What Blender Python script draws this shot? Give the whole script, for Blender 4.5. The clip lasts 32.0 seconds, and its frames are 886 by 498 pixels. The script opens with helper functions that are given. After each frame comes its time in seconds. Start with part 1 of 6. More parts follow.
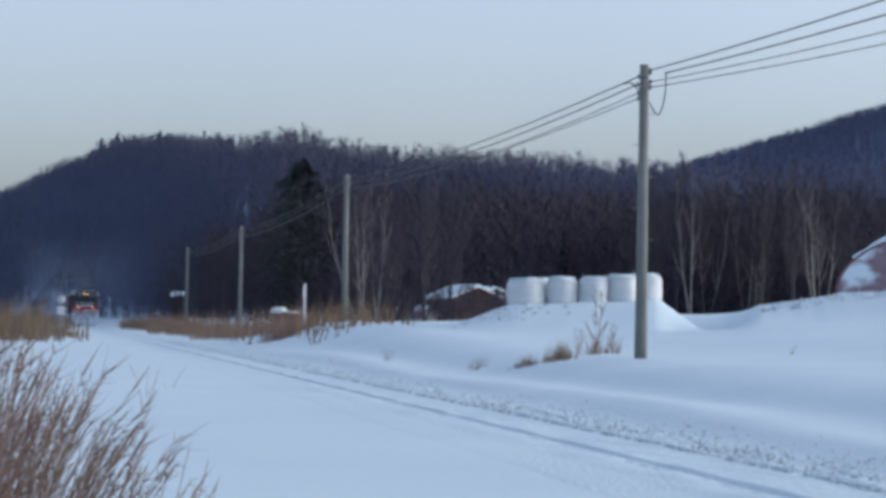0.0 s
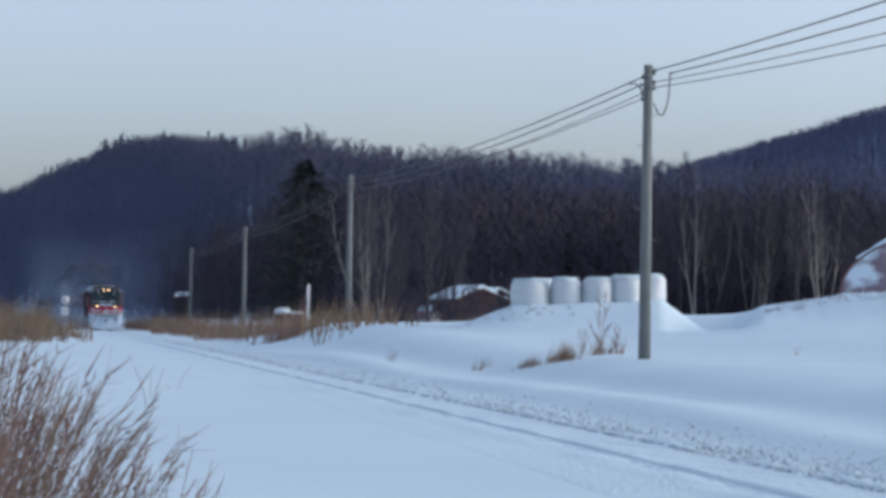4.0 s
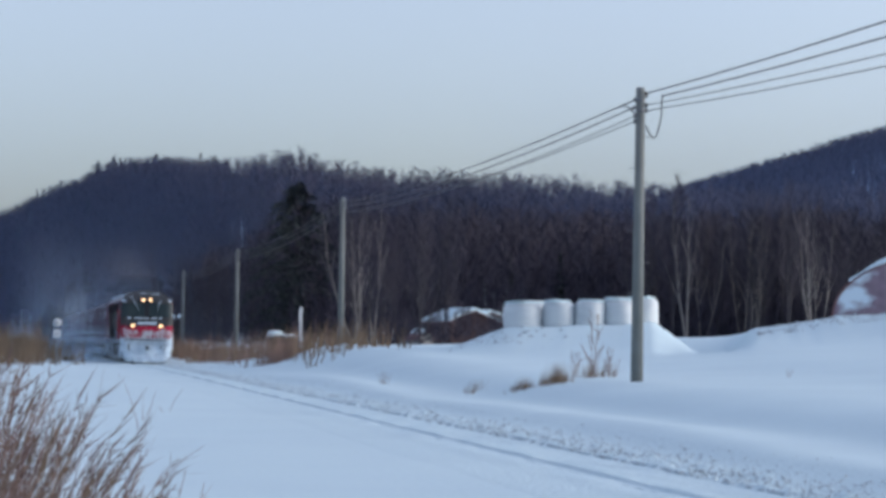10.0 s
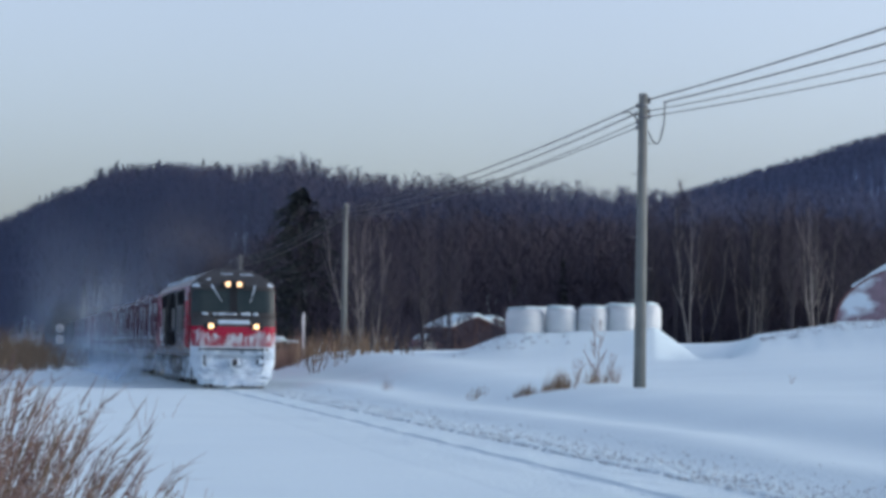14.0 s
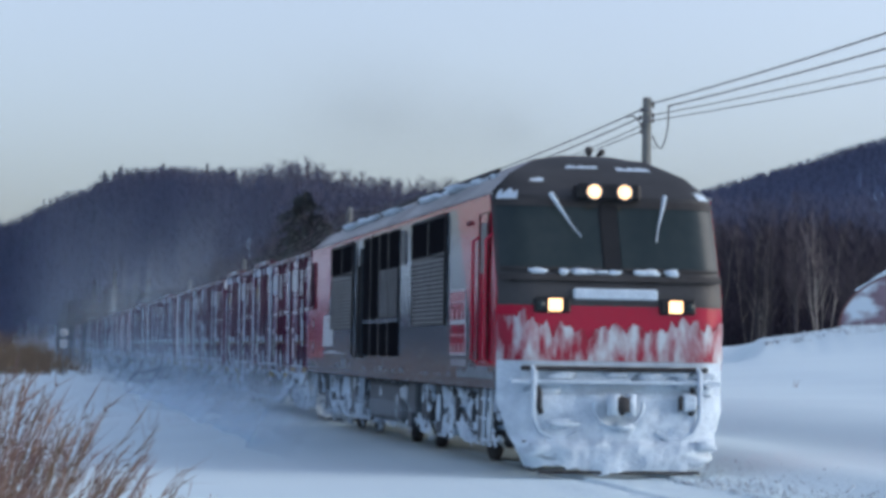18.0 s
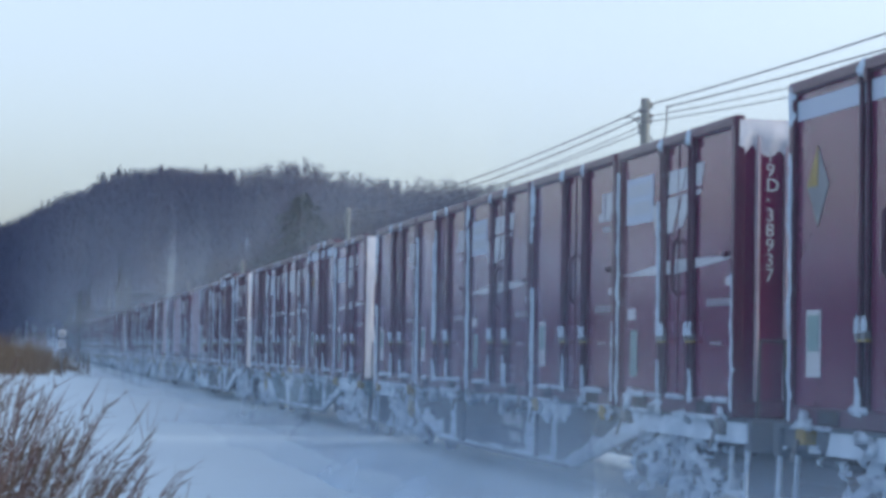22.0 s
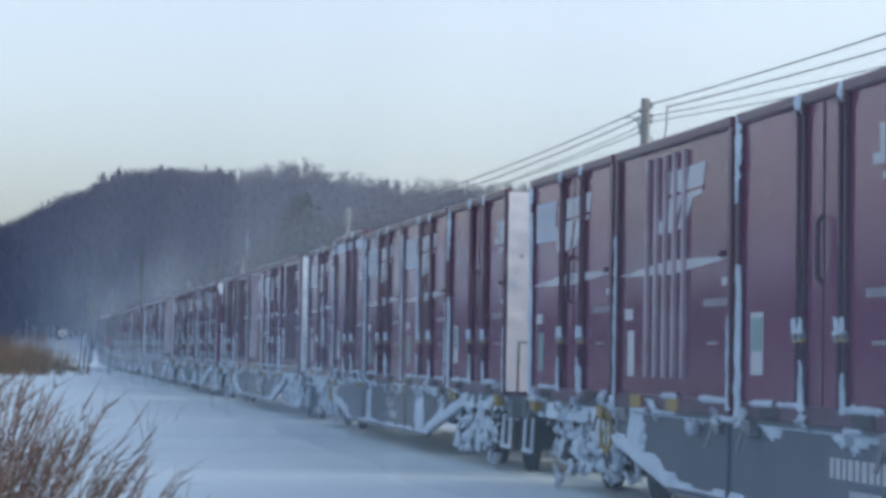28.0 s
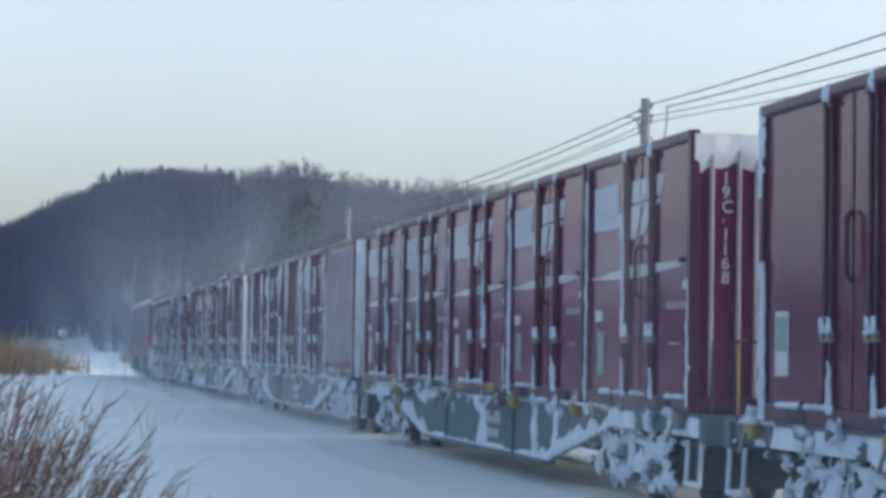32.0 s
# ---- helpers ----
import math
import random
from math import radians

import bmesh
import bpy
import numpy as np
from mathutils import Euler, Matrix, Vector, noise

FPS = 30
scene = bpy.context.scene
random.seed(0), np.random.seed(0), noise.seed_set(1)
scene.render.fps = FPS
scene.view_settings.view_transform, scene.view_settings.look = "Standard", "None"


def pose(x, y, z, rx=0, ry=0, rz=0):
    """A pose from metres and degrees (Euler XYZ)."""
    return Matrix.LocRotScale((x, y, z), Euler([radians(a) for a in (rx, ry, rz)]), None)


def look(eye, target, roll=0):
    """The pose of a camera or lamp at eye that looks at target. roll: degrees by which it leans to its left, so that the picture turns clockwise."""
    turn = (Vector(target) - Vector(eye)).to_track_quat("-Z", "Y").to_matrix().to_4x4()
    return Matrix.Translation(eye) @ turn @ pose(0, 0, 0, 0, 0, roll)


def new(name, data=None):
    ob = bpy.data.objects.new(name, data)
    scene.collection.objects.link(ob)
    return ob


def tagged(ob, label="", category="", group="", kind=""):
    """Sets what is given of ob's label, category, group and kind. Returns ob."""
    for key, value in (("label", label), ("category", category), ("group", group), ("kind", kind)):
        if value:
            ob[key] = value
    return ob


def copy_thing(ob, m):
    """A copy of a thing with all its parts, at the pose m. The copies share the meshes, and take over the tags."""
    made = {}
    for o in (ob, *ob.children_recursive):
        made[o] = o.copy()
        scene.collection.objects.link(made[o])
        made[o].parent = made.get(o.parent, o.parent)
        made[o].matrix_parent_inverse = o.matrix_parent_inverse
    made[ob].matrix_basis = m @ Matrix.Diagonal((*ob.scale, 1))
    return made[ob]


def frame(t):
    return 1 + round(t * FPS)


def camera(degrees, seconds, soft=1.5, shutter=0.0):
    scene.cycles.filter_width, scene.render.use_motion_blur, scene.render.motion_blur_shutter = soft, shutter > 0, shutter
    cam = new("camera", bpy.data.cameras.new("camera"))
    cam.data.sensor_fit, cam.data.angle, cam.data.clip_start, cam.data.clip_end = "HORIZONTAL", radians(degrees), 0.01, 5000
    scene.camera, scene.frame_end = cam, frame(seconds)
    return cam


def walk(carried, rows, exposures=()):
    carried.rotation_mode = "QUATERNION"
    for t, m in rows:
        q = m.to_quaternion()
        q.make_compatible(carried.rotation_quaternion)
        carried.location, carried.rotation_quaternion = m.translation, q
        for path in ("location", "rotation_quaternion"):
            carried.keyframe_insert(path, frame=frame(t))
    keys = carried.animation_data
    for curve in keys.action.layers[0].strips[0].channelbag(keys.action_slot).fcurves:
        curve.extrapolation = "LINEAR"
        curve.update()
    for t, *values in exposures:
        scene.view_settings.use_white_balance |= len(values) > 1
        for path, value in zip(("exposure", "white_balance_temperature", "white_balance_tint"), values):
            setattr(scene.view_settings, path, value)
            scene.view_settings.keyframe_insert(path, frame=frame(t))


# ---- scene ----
# World: rail top is z = 0, the track runs along y, the train comes towards -y.
LENS = 22.117
EYE = (0.0, 0.0, 1.486)
YAW, PITCH, ROLL = -10.544, 2.611, 0.96
STEP = LENS / 1568 * 1.012          # one small hand movement, in degrees
TRACK_X = 7.0                        # centre line of the track
CAR_PITCH = 20.4                     # wagon length over couplers

cam = camera(LENS, 32.0, soft=3.8)

# seconds, turn to the left, tilt upwards (in small hand movements)
SWAY = [
    (0.0, -3, -60), (1.0, -3, -60), (1.5, -1.5, -59), (2.0, -2, -59), (2.5, 0, -59), (3.0, 3, -60), (3.5, 4, -60.5),
    (4.5, 3, -56), (5.5, 1, -50), (6.0, 6, -46), (6.5, 5, -35), (7.0, -4.5, -34), (7.5, -7, -32), (8.0, -10, -30),
    (8.5, -10, -25), (9.0, -11, -22), (9.5, -10.5, -20), (10.0, -9, -19), (10.5, -9, -17.5), (11.0, -9, -17.5),
    (11.5, -7.5, -16.5), (12.0, -6, -16), (12.5, -5, -16), (13.0, -4.5, -13), (13.5, -4.5, -11), (14.0, -4, -8.5),
    (14.5, -2.5, -6), (15.5, -2, 2), (16.5, -1, 7), (17.0, -1.5, 7), (17.5, 1.5, 3.5), (18.0, 3, -1.5), (18.5, -1, -1),
    (19.0, -3, -3.5), (19.5, 5, 0.5), (20.0, 0, -0.5), (21.0, 0, 0), (32.0, 0, 0)]


def aim(turn, tilt):
    return pose(*EYE, 90 + PITCH + tilt * STEP, 0, YAW + turn * STEP) @ pose(0, 0, 0, 0, 0, ROLL)


EXPOSURES = [(0.0, 0.0, 6980, 21), (17.0, 0.0, 6980, 21), (19.0, 0.26, 6920, 20), (21.0, 0.43, 7000, 19), (27.0, 0.41, 7400, 19), (32.0, 0.39, 7650, 19)]
walk(cam, [(t, aim(a, b)) for t, a, b in SWAY], EXPOSURES)
# ---- world and light ----
SUN_ELEVATION, SUN_AZIMUTH = 15.0, 100.0   # azimuth clockwise from +y, to the right of the line
world = bpy.data.worlds.new("dusk_sky")
scene.world = world
world.use_nodes = True
wn = world.node_tree.nodes
sky = wn.new("ShaderNodeTexSky")
sky.sky_type = "NISHITA"
sky.sun_disc = False
sky.sun_elevation = radians(SUN_ELEVATION)
sky.sun_rotation = radians(SUN_AZIMUTH)
sky.air_density, sky.dust_density, sky.ozone_density = 1.0, 2.8, 3.2
thin_cloud = wn.new("ShaderNodeHueSaturation")     # a veil of high cloud pales the sky
thin_cloud.inputs["Saturation"].default_value = 0.62
cold = wn.new("ShaderNodeMixRGB")
cold.blend_type = "MULTIPLY"
cold.inputs["Fac"].default_value = 1.0
cold.inputs["Color2"].default_value = (0.855, 0.97, 1.05, 1)
world.node_tree.links.new(sky.outputs["Color"], thin_cloud.inputs["Color"])
world.node_tree.links.new(thin_cloud.outputs["Color"], cold.inputs["Color1"])
world.node_tree.links.new(cold.outputs["Color"], wn["Background"].inputs["Color"])
wn["Background"].inputs["Strength"].default_value = 0.282
sun_data = bpy.data.lights.new("low_sun", "SUN")
sun_data.energy, sun_data.angle, sun_data.color = 0.22, radians(40), (0.95, 0.97, 1.0)
az, el = radians(SUN_AZIMUTH), radians(SUN_ELEVATION)
toward = Vector((math.sin(az) * math.cos(el), math.cos(az) * math.cos(el), math.sin(el)))
sun = new("low_sun", sun_data)
sun.matrix_basis = look(toward * 200, (0, 0, 0))
# ---- materials ----
def surface(name, colour, rough=0.6, other=None, scale=4.0, fine=40.0, mix=0.5, bump=0.2, metal=0.0, detail=4.0,
            stretch=(1, 1, 1), emit=0.0, spread=0.0, sss=0.0, coat=0.0, specular=0.5):
    """A surface with stains at one scale and grain at a finer one; spread varies it from piece to piece."""
    m = bpy.data.materials.new(name)
    m.use_nodes = True
    nt = m.node_tree
    n, links = nt.nodes, nt.links
    b = n["Principled BSDF"]
    b.inputs["Roughness"].default_value = rough
    b.inputs["Metallic"].default_value = metal
    b.inputs["Specular IOR Level"].default_value = specular
    b.inputs["Coat Weight"].default_value = coat
    tc = n.new("ShaderNodeTexCoord")
    mp = n.new("ShaderNodeMapping")
    mp.inputs["Scale"].default_value = stretch
    links.new(tc.outputs["Object"], mp.inputs["Vector"])
    n1 = n.new("ShaderNodeTexNoise")
    n1.inputs["Scale"].default_value, n1.inputs["Detail"].default_value = scale, detail
    n2 = n.new("ShaderNodeTexNoise")
    n2.inputs["Scale"].default_value, n2.inputs["Detail"].default_value = fine, 3.0
    for t in (n1, n2):
        links.new(mp.outputs["Vector"], t.inputs["Vector"])
    ramp = n.new("ShaderNodeMapRange")
    ramp.inputs["From Min"].default_value, ramp.inputs["From Max"].default_value = 0.35, 0.68
    links.new(n1.outputs["Fac"], ramp.inputs["Value"])
    add = n.new("ShaderNodeMath")
    add.operation = "MULTIPLY_ADD"
    add.inputs[1].default_value = 0.45
    links.new(n2.outputs["Fac"], add.inputs[0])
    sc = n.new("ShaderNodeMath")
    sc.operation = "MULTIPLY"
    sc.inputs[1].default_value = mix
    links.new(ramp.outputs["Result"], sc.inputs[0])
    links.new(sc.outputs[0], add.inputs[2])
    mx = n.new("ShaderNodeMixRGB")
    mx.inputs["Color1"].default_value = (*colour, 1)
    mx.inputs["Color2"].default_value = (*(other or [c * 0.7 for c in colour]), 1)
    links.new(add.outputs[0], mx.inputs["Fac"])
    out = mx.outputs["Color"]
    if spread:
        oi = n.new("ShaderNodeObjectInfo")
        hs = n.new("ShaderNodeHueSaturation")
        vr = n.new("ShaderNodeMapRange")
        vr.inputs["To Min"].default_value, vr.inputs["To Max"].default_value = 1 - spread, 1 + spread
        links.new(oi.outputs["Random"], vr.inputs["Value"])
        links.new(vr.outputs["Result"], hs.inputs["Value"])
        links.new(out, hs.inputs["Color"])
        out = hs.outputs["Color"]
    links.new(out, b.inputs["Base Color"])
    if sss:
        b.inputs["Subsurface Weight"].default_value = sss
        b.inputs["Subsurface Radius"].default_value = (0.05, 0.06, 0.08)
    if bump:
        bp = n.new("ShaderNodeBump")
        bp.inputs["Strength"].default_value = bump
        bp.inputs["Distance"].default_value = 0.02
        links.new(n2.outputs["Fac"], bp.inputs["Height"])
        links.new(bp.outputs["Normal"], b.inputs["Normal"])
    if emit:
        links.new(out, b.inputs["Emission Color"])
        b.inputs["Emission Strength"].default_value = emit
    return m



def frosted(name, dark, snow, scale, share, stretch=(1, 1, 1), soft=0.03):
    """Dark ironwork with snow frozen on it in sharp-edged blotches."""
    m = surface(name, dark, 0.8, [c * 0.6 for c in dark], 3.0, 16.0, 0.6, 0.4)
    n, links = m.node_tree.nodes, m.node_tree.links
    tc, noise_ = n.new("ShaderNodeTexCoord"), n.new("ShaderNodeTexNoise")
    noise_.inputs["Scale"].default_value, noise_.inputs["Detail"].default_value = scale, 5.0
    mp = n.new("ShaderNodeMapping")
    mp.inputs["Scale"].default_value = stretch
    links.new(tc.outputs["Object"], mp.inputs["Vector"])
    links.new(mp.outputs["Vector"], noise_.inputs["Vector"])
    edge = n.new("ShaderNodeMapRange")
    edge.inputs["From Min"].default_value, edge.inputs["From Max"].default_value = 0.73 - share * 0.4 - soft, 0.73 - share * 0.4 + soft
    links.new(noise_.outputs["Fac"], edge.inputs["Value"])
    mx = n.new("ShaderNodeMixRGB")
    base = n["Principled BSDF"].inputs["Base Color"]
    links.new(base.links[0].from_socket, mx.inputs["Color1"])
    mx.inputs["Color2"].default_value = (*snow, 1)
    links.new(edge.outputs["Result"], mx.inputs["Fac"])
    links.new(mx.outputs["Color"], base)
    return m


SNOW = surface("snow", (0.65, 0.80, 0.84), 0.75, (0.56, 0.70, 0.76), 0.25, 9.0, 0.35, 0.35, detail=6, specular=0.25)
SNOW_TRACK = surface("track_snow", (0.65, 0.80, 0.84), 0.75, (0.54, 0.68, 0.74), 0.25, 15.0, 0.35, 1.0, detail=8, specular=0.2)
SNOW_ICE = surface("caked_snow", (0.64, 0.77, 0.86), 0.7, (0.37, 0.47, 0.57), 3.5, 24.0, 0.6, 0.8, detail=6)
SNOW_PACKED = surface("packed_snow", (0.76, 0.79, 0.83), 0.7, (0.62, 0.64, 0.69), 1.6, 20.0, 0.5, 0.35, detail=5)
CRUMBS = surface("grey_snow_crumbs", (0.46, 0.57, 0.63), 0.9, (0.30, 0.36, 0.40), 3.0, 20.0, 0.7, 0.4)
BARK_DARK = surface("grey_bark", (0.050, 0.045, 0.052), 0.9, (0.032, 0.028, 0.034), 0.6, 14.0, 0.7, 0.4, spread=0.25)
BARK_PALE = surface("pale_birch_bark", (0.26, 0.24, 0.225), 0.8, (0.12, 0.10, 0.09), 1.5, 6.0, 0.5, 0.3, spread=0.15)
TWIGS = surface("reddish_twigs", (0.046, 0.036, 0.055), 0.9, (0.028, 0.026, 0.043), 0.05, 1.0, 0.6, 0)
NEEDLES = surface("dark_needles", (0.030, 0.042, 0.042), 0.9, (0.020, 0.029, 0.030), 0.6, 5.0, 0.6, 0)
BARK_BIRCH = surface("birch_bark", (0.31, 0.29, 0.28), 0.8, (0.16, 0.14, 0.13), 1.5, 6.0, 0.5, 0.3, spread=0.1)
CONCRETE = surface("pole_concrete", (0.20, 0.215, 0.205), 0.85, (0.13, 0.14, 0.132), 1.5, 30.0, 0.6, 0.3)
STEEL = surface("dull_steel", (0.25, 0.26, 0.27), 0.5, (0.16, 0.16, 0.17), 3.0, 30.0, 0.5, 0.2, metal=0.7)
CABLE = surface("black_cable", (0.03, 0.03, 0.035), 0.6, bump=0)
WRAP = surface("white_bale_wrap", (0.60, 0.65, 0.67), 0.40, (0.47, 0.51, 0.54), 1.2, 8.0, 0.5, 0.5, stretch=(1, 1, 3))
STRAW = surface("dry_straw", (0.25, 0.17, 0.105), 0.9, (0.14, 0.09, 0.062), 2.0, 12.0, 0.6, 0.2)
STRAW_RED = surface("dry_red_stalks", (0.165, 0.088, 0.086), 0.9, (0.31, 0.21, 0.155), 3.0, 15.0, 0.6, 0.2)
CONTAINER = surface("maroon_container_paint", (0.150, 0.014, 0.062), 0.13, (0.105, 0.012, 0.046), 1.2, 20.0, 0.5, 0.015, spread=0.18, specular=0.36)
FRAME_DARK = surface("dark_maroon_steel", (0.085, 0.013, 0.040), 0.32, (0.050, 0.010, 0.026), 2.0, 20.0, 0.5, 0.1, specular=0.25)
# ---- helpers for building ----
def tag_mesh(me, material, smooth=False):
    me.materials.append(material)
    if smooth:
        me.polygons.foreach_set("use_smooth", [True] * len(me.polygons))
    return me


def from_arrays(name, verts, tris, material, smooth=False):
    """A mesh from numpy arrays of corners and triangles."""
    me = bpy.data.meshes.new(name)
    v, t = np.asarray(verts, dtype=np.float32), np.asarray(tris, dtype=np.int32)
    k = t.shape[1]
    me.vertices.add(len(v))
    me.vertices.foreach_set("co", v.ravel())
    me.loops.add(t.size)
    me.loops.foreach_set("vertex_index", t.ravel())
    me.polygons.add(len(t))
    me.polygons.foreach_set("loop_start", np.arange(0, t.size, k, dtype=np.int32))
    me.polygons.foreach_set("loop_total", np.full(len(t), k, dtype=np.int32))
    me.update(calc_edges=True)
    me.validate()
    return tag_mesh(me, material, smooth)


def ease(a, b, x):
    t = np.clip((x - a) / (b - a), 0, 1)
    return t * t * (3 - 2 * t)


def waves(x, y, size, seed, octaves=3):
    """Cheap rolling unevenness, about -1 to 1."""
    r = np.random.RandomState(seed)
    out, amp, total = 0, 1.0, 0
    for o in range(octaves):
        for _ in range(4):
            a, ph = r.uniform(0, 2 * np.pi), r.uniform(0, 2 * np.pi)
            k = 2 * np.pi / (size * r.uniform(0.7, 1.4))
            out = out + amp * np.sin(k * (np.cos(a) * x + np.sin(a) * y) + ph)
        total += amp * 2
        amp, size = amp * 0.5, size * 0.45
    return out / total


# ---- the land ----
BALES_AT = (22.6, 86.5)


def land(x, y):
    x, y = np.asarray(x, dtype=float), np.asarray(y, dtype=float)
    r = np.hypot(x, y)
    th = np.degrees(np.arctan2(x, y))
    z = 0.02 - 0.028 * ease(1.5, 6.2, x)
    z = z + ease(8.6, 15.0, x) * (0.62 + 0.72 * ease(50, 105, y)) + ease(16, 30, x) * 0.6
    z = z + (0.13 * np.exp(-((x - 9.7 - 0.25 * np.sin(y / 5)) / 0.8) ** 2) - 0.10 * np.exp(-((x - 11.6) / 0.8) ** 2)) * (1 - ease(70, 110, y))
    u, w = (x - BALES_AT[0]) * 0.97 - (y - BALES_AT[1]) * 0.25, (x - BALES_AT[0]) * 0.25 + (y - BALES_AT[1]) * 0.97
    z = z + 0.88 * (1 - ease(2.6, 4.0, u)) * (1 - ease(3.2, 6.4, -u)) * (1 - ease(2.0, 7.0, np.abs(w)))
    z = z + 1.08 * np.exp(-((x - 34.5) / 4.6) ** 2 - ((y - 84) / 12.0) ** 2)
    z = z + (0.72 * ease(17.8, 18.6, th) - 0.62 * ease(15.9, 16.6, th)) * np.exp(-((r - 92) / 9.0) ** 2) * (th < 60)
    z = z + 0.045 * waves(x, y, 1.7, 19) * np.exp(-((r - 88) / 7.0) ** 2) * ease(11.5, 12.5, th) * (1 - ease(24, 27, th))
    z = z - 0.9 * ease(96, 140, y) * ease(9, 14, x)
    z = z + 0.05 * waves(x, y, 14, 3) * (1 - np.exp(-((x - TRACK_X) / 2.2) ** 2)) * (1 - ease(120, 200, r))
    # the wooded hill, nearer on its right, and the farther one
    foot = np.interp(th, [-40, 1.5, 4.5, 7, 40], [470, 500, 330, 200, 200])
    top = np.interp(th, [-40, 1.5, 4.5, 7, 40], [780, 850, 680, 540, 540])
    crest = np.interp(th, [-60, -40, -20, -6, -0.5, 0.9, 2.3, 5.1, 7.2, 9.4, 10.8, 13.6, 15, 19, 40],
                      [0, 46, 46, 40, 33.5, 43.5, 48.2, 38, 29.5, 27, 26, 24, 23.5, 24, 20])
    z = z + crest * ease(0, 1, (r - foot) / (top - foot)) ** 1.1 + 1.5 * waves(x, y, 90, 8) * ease(220, 400, r) * ease(foot, foot + 60, r)
    far = np.interp(th, [-10, 11, 13.5, 15, 16.5, 17.9, 19.3, 20.7, 23, 40], [10, 30, 50, 60, 73, 83, 92, 102, 116, 150])
    z = z + (far - crest) * ease(900, 1250, r) * (np.abs(th) < 60)
    return z


def build_land():
    angles = np.radians(np.concatenate([np.arange(-180, -6, 6), np.arange(-4, 26, 0.12), np.arange(30, 180, 6)]))
    radii = np.concatenate([[0.4], np.geomspace(1.2, 300, 260), np.geomspace(310, 4200, 70)])
    a, r = np.meshgrid(angles, radii)
    x, y = r * np.sin(a), r * np.cos(a)
    z = land(x, y)
    na, nr = len(angles), len(radii)
    i, j = np.meshgrid(np.arange(nr - 1), np.arange(na), indexing="ij")
    q = np.stack([i * na + j, i * na + (j + 1) % na, (i + 1) * na + (j + 1) % na, (i + 1) * na + j], -1).reshape(-1, 4)
    k = np.arange(na // 2 - 1)
    q = np.concatenate([q, np.stack([na - 1 - k, na - 2 - k, k + 1, k], -1)])
    me = from_arrays("ground", np.stack([x, y, z], -1).reshape(-1, 3), q[:, ::-1], SNOW, True)
    return tagged(new("ground", me), "snow-covered field, bank and hillside under blue dusk light", "snow ground", kind="structure")


def build_track():
    """The snowed-in track: two flangeways in the snow, churned crust beside them."""
    rng = np.random.RandomState(5)
    across = np.unique(np.concatenate([np.linspace(-2.2, 2.6, 97), [-0.60, -0.53, -0.46, 0.46, 0.53, 0.60]]))
    along = np.concatenate([np.arange(-60, 8, 2.0), np.geomspace(8, 420, 900)])
    u, y = np.meshgrid(across, along)
    z = 0.012 - 0.08 * ease(1.2, 2.2, np.abs(u)) + 0.02 * waves(u * 3, y, 6, 11)
    for c in (-0.5335, 0.5335):
        z = z - (0.075 if c < 0 else 0.03) * np.exp(-((u - c - 0.015) / 0.045) ** 2) + 0.025 * np.exp(-((u - c - 0.16) / 0.07) ** 2)
    crust = np.exp(-((u - 1.25) / 0.6) ** 2) + 0.2 * np.exp(-((u + 0.1) / 0.4) ** 2)
    z = z + crust * 0.055 * (rng.uniform(-1, 1, u.shape) ** 3)
    z = z + (land(TRACK_X + u, y) + 0.06) * ease(1.3, 2.6, u) * 0.9 
    z = z * (1 - ease(0.8, 1.3, -u)) + (land(TRACK_X + u, y) + 0.004) * ease(0.8, 1.3, -u)
    g = land(TRACK_X + u, y)
    z = np.maximum(z, g + 0.004)
    tuck = np.maximum(ease(1.9, 2.2, -u), ease(2.3, 2.6, u))
    z = z * (1 - tuck) + (g - 0.012) * tuck
    na = len(across)
    i, j = np.meshgrid(np.arange(len(along) - 1), np.arange(na - 1), indexing="ij")
    q = np.stack([i * na + j, i * na + j + 1, (i + 1) * na + j + 1, (i + 1) * na + j], -1).reshape(-1, 4)
    me = from_arrays("track_bed", np.stack([TRACK_X + u, y, z], -1).reshape(-1, 3), q, SNOW_TRACK, True)
    return tagged(new("track_bed", me), "snowed-in railway track with two wheel grooves and churned crust", "railway track", kind="structure")


def build_clods():
    """Crumbs of churned snow along the far side of the track."""
    rng = np.random.RandomState(16)
    n = 9000
    y = np.exp(rng.uniform(np.log(13), np.log(130), n))
    x = TRACK_X + 0.52 + np.abs(rng.normal(0.25, 0.55, n))
    z = np.maximum(land(x, y) + 0.02, 0.0) + 0.01
    s = 0.006 + 0.018 * rng.uniform(0, 1, n) ** 2.5
    corners = np.array([(-1, -1, -0.3), (1, -0.8, -0.3), (0.2, 1, -0.3), (0, 0, 1.0)])
    v = np.stack([x, y, z], -1)[:, None, :] + s[:, None, None] * (corners[None] + rng.normal(0, 0.35, (n, 4, 3)))
    t = (np.arange(n) * 4)[:, None, None] + np.array([[0, 1, 3], [1, 2, 3], [2, 0, 3]])[None]
    me = from_arrays("snow_crumbs", v.reshape(-1, 3), t.reshape(-1, 3), CRUMBS)
    tagged(new("snow_crumbs", me), "grey crumbs of churned snow along the track", "snow crumbs", kind="stuff")


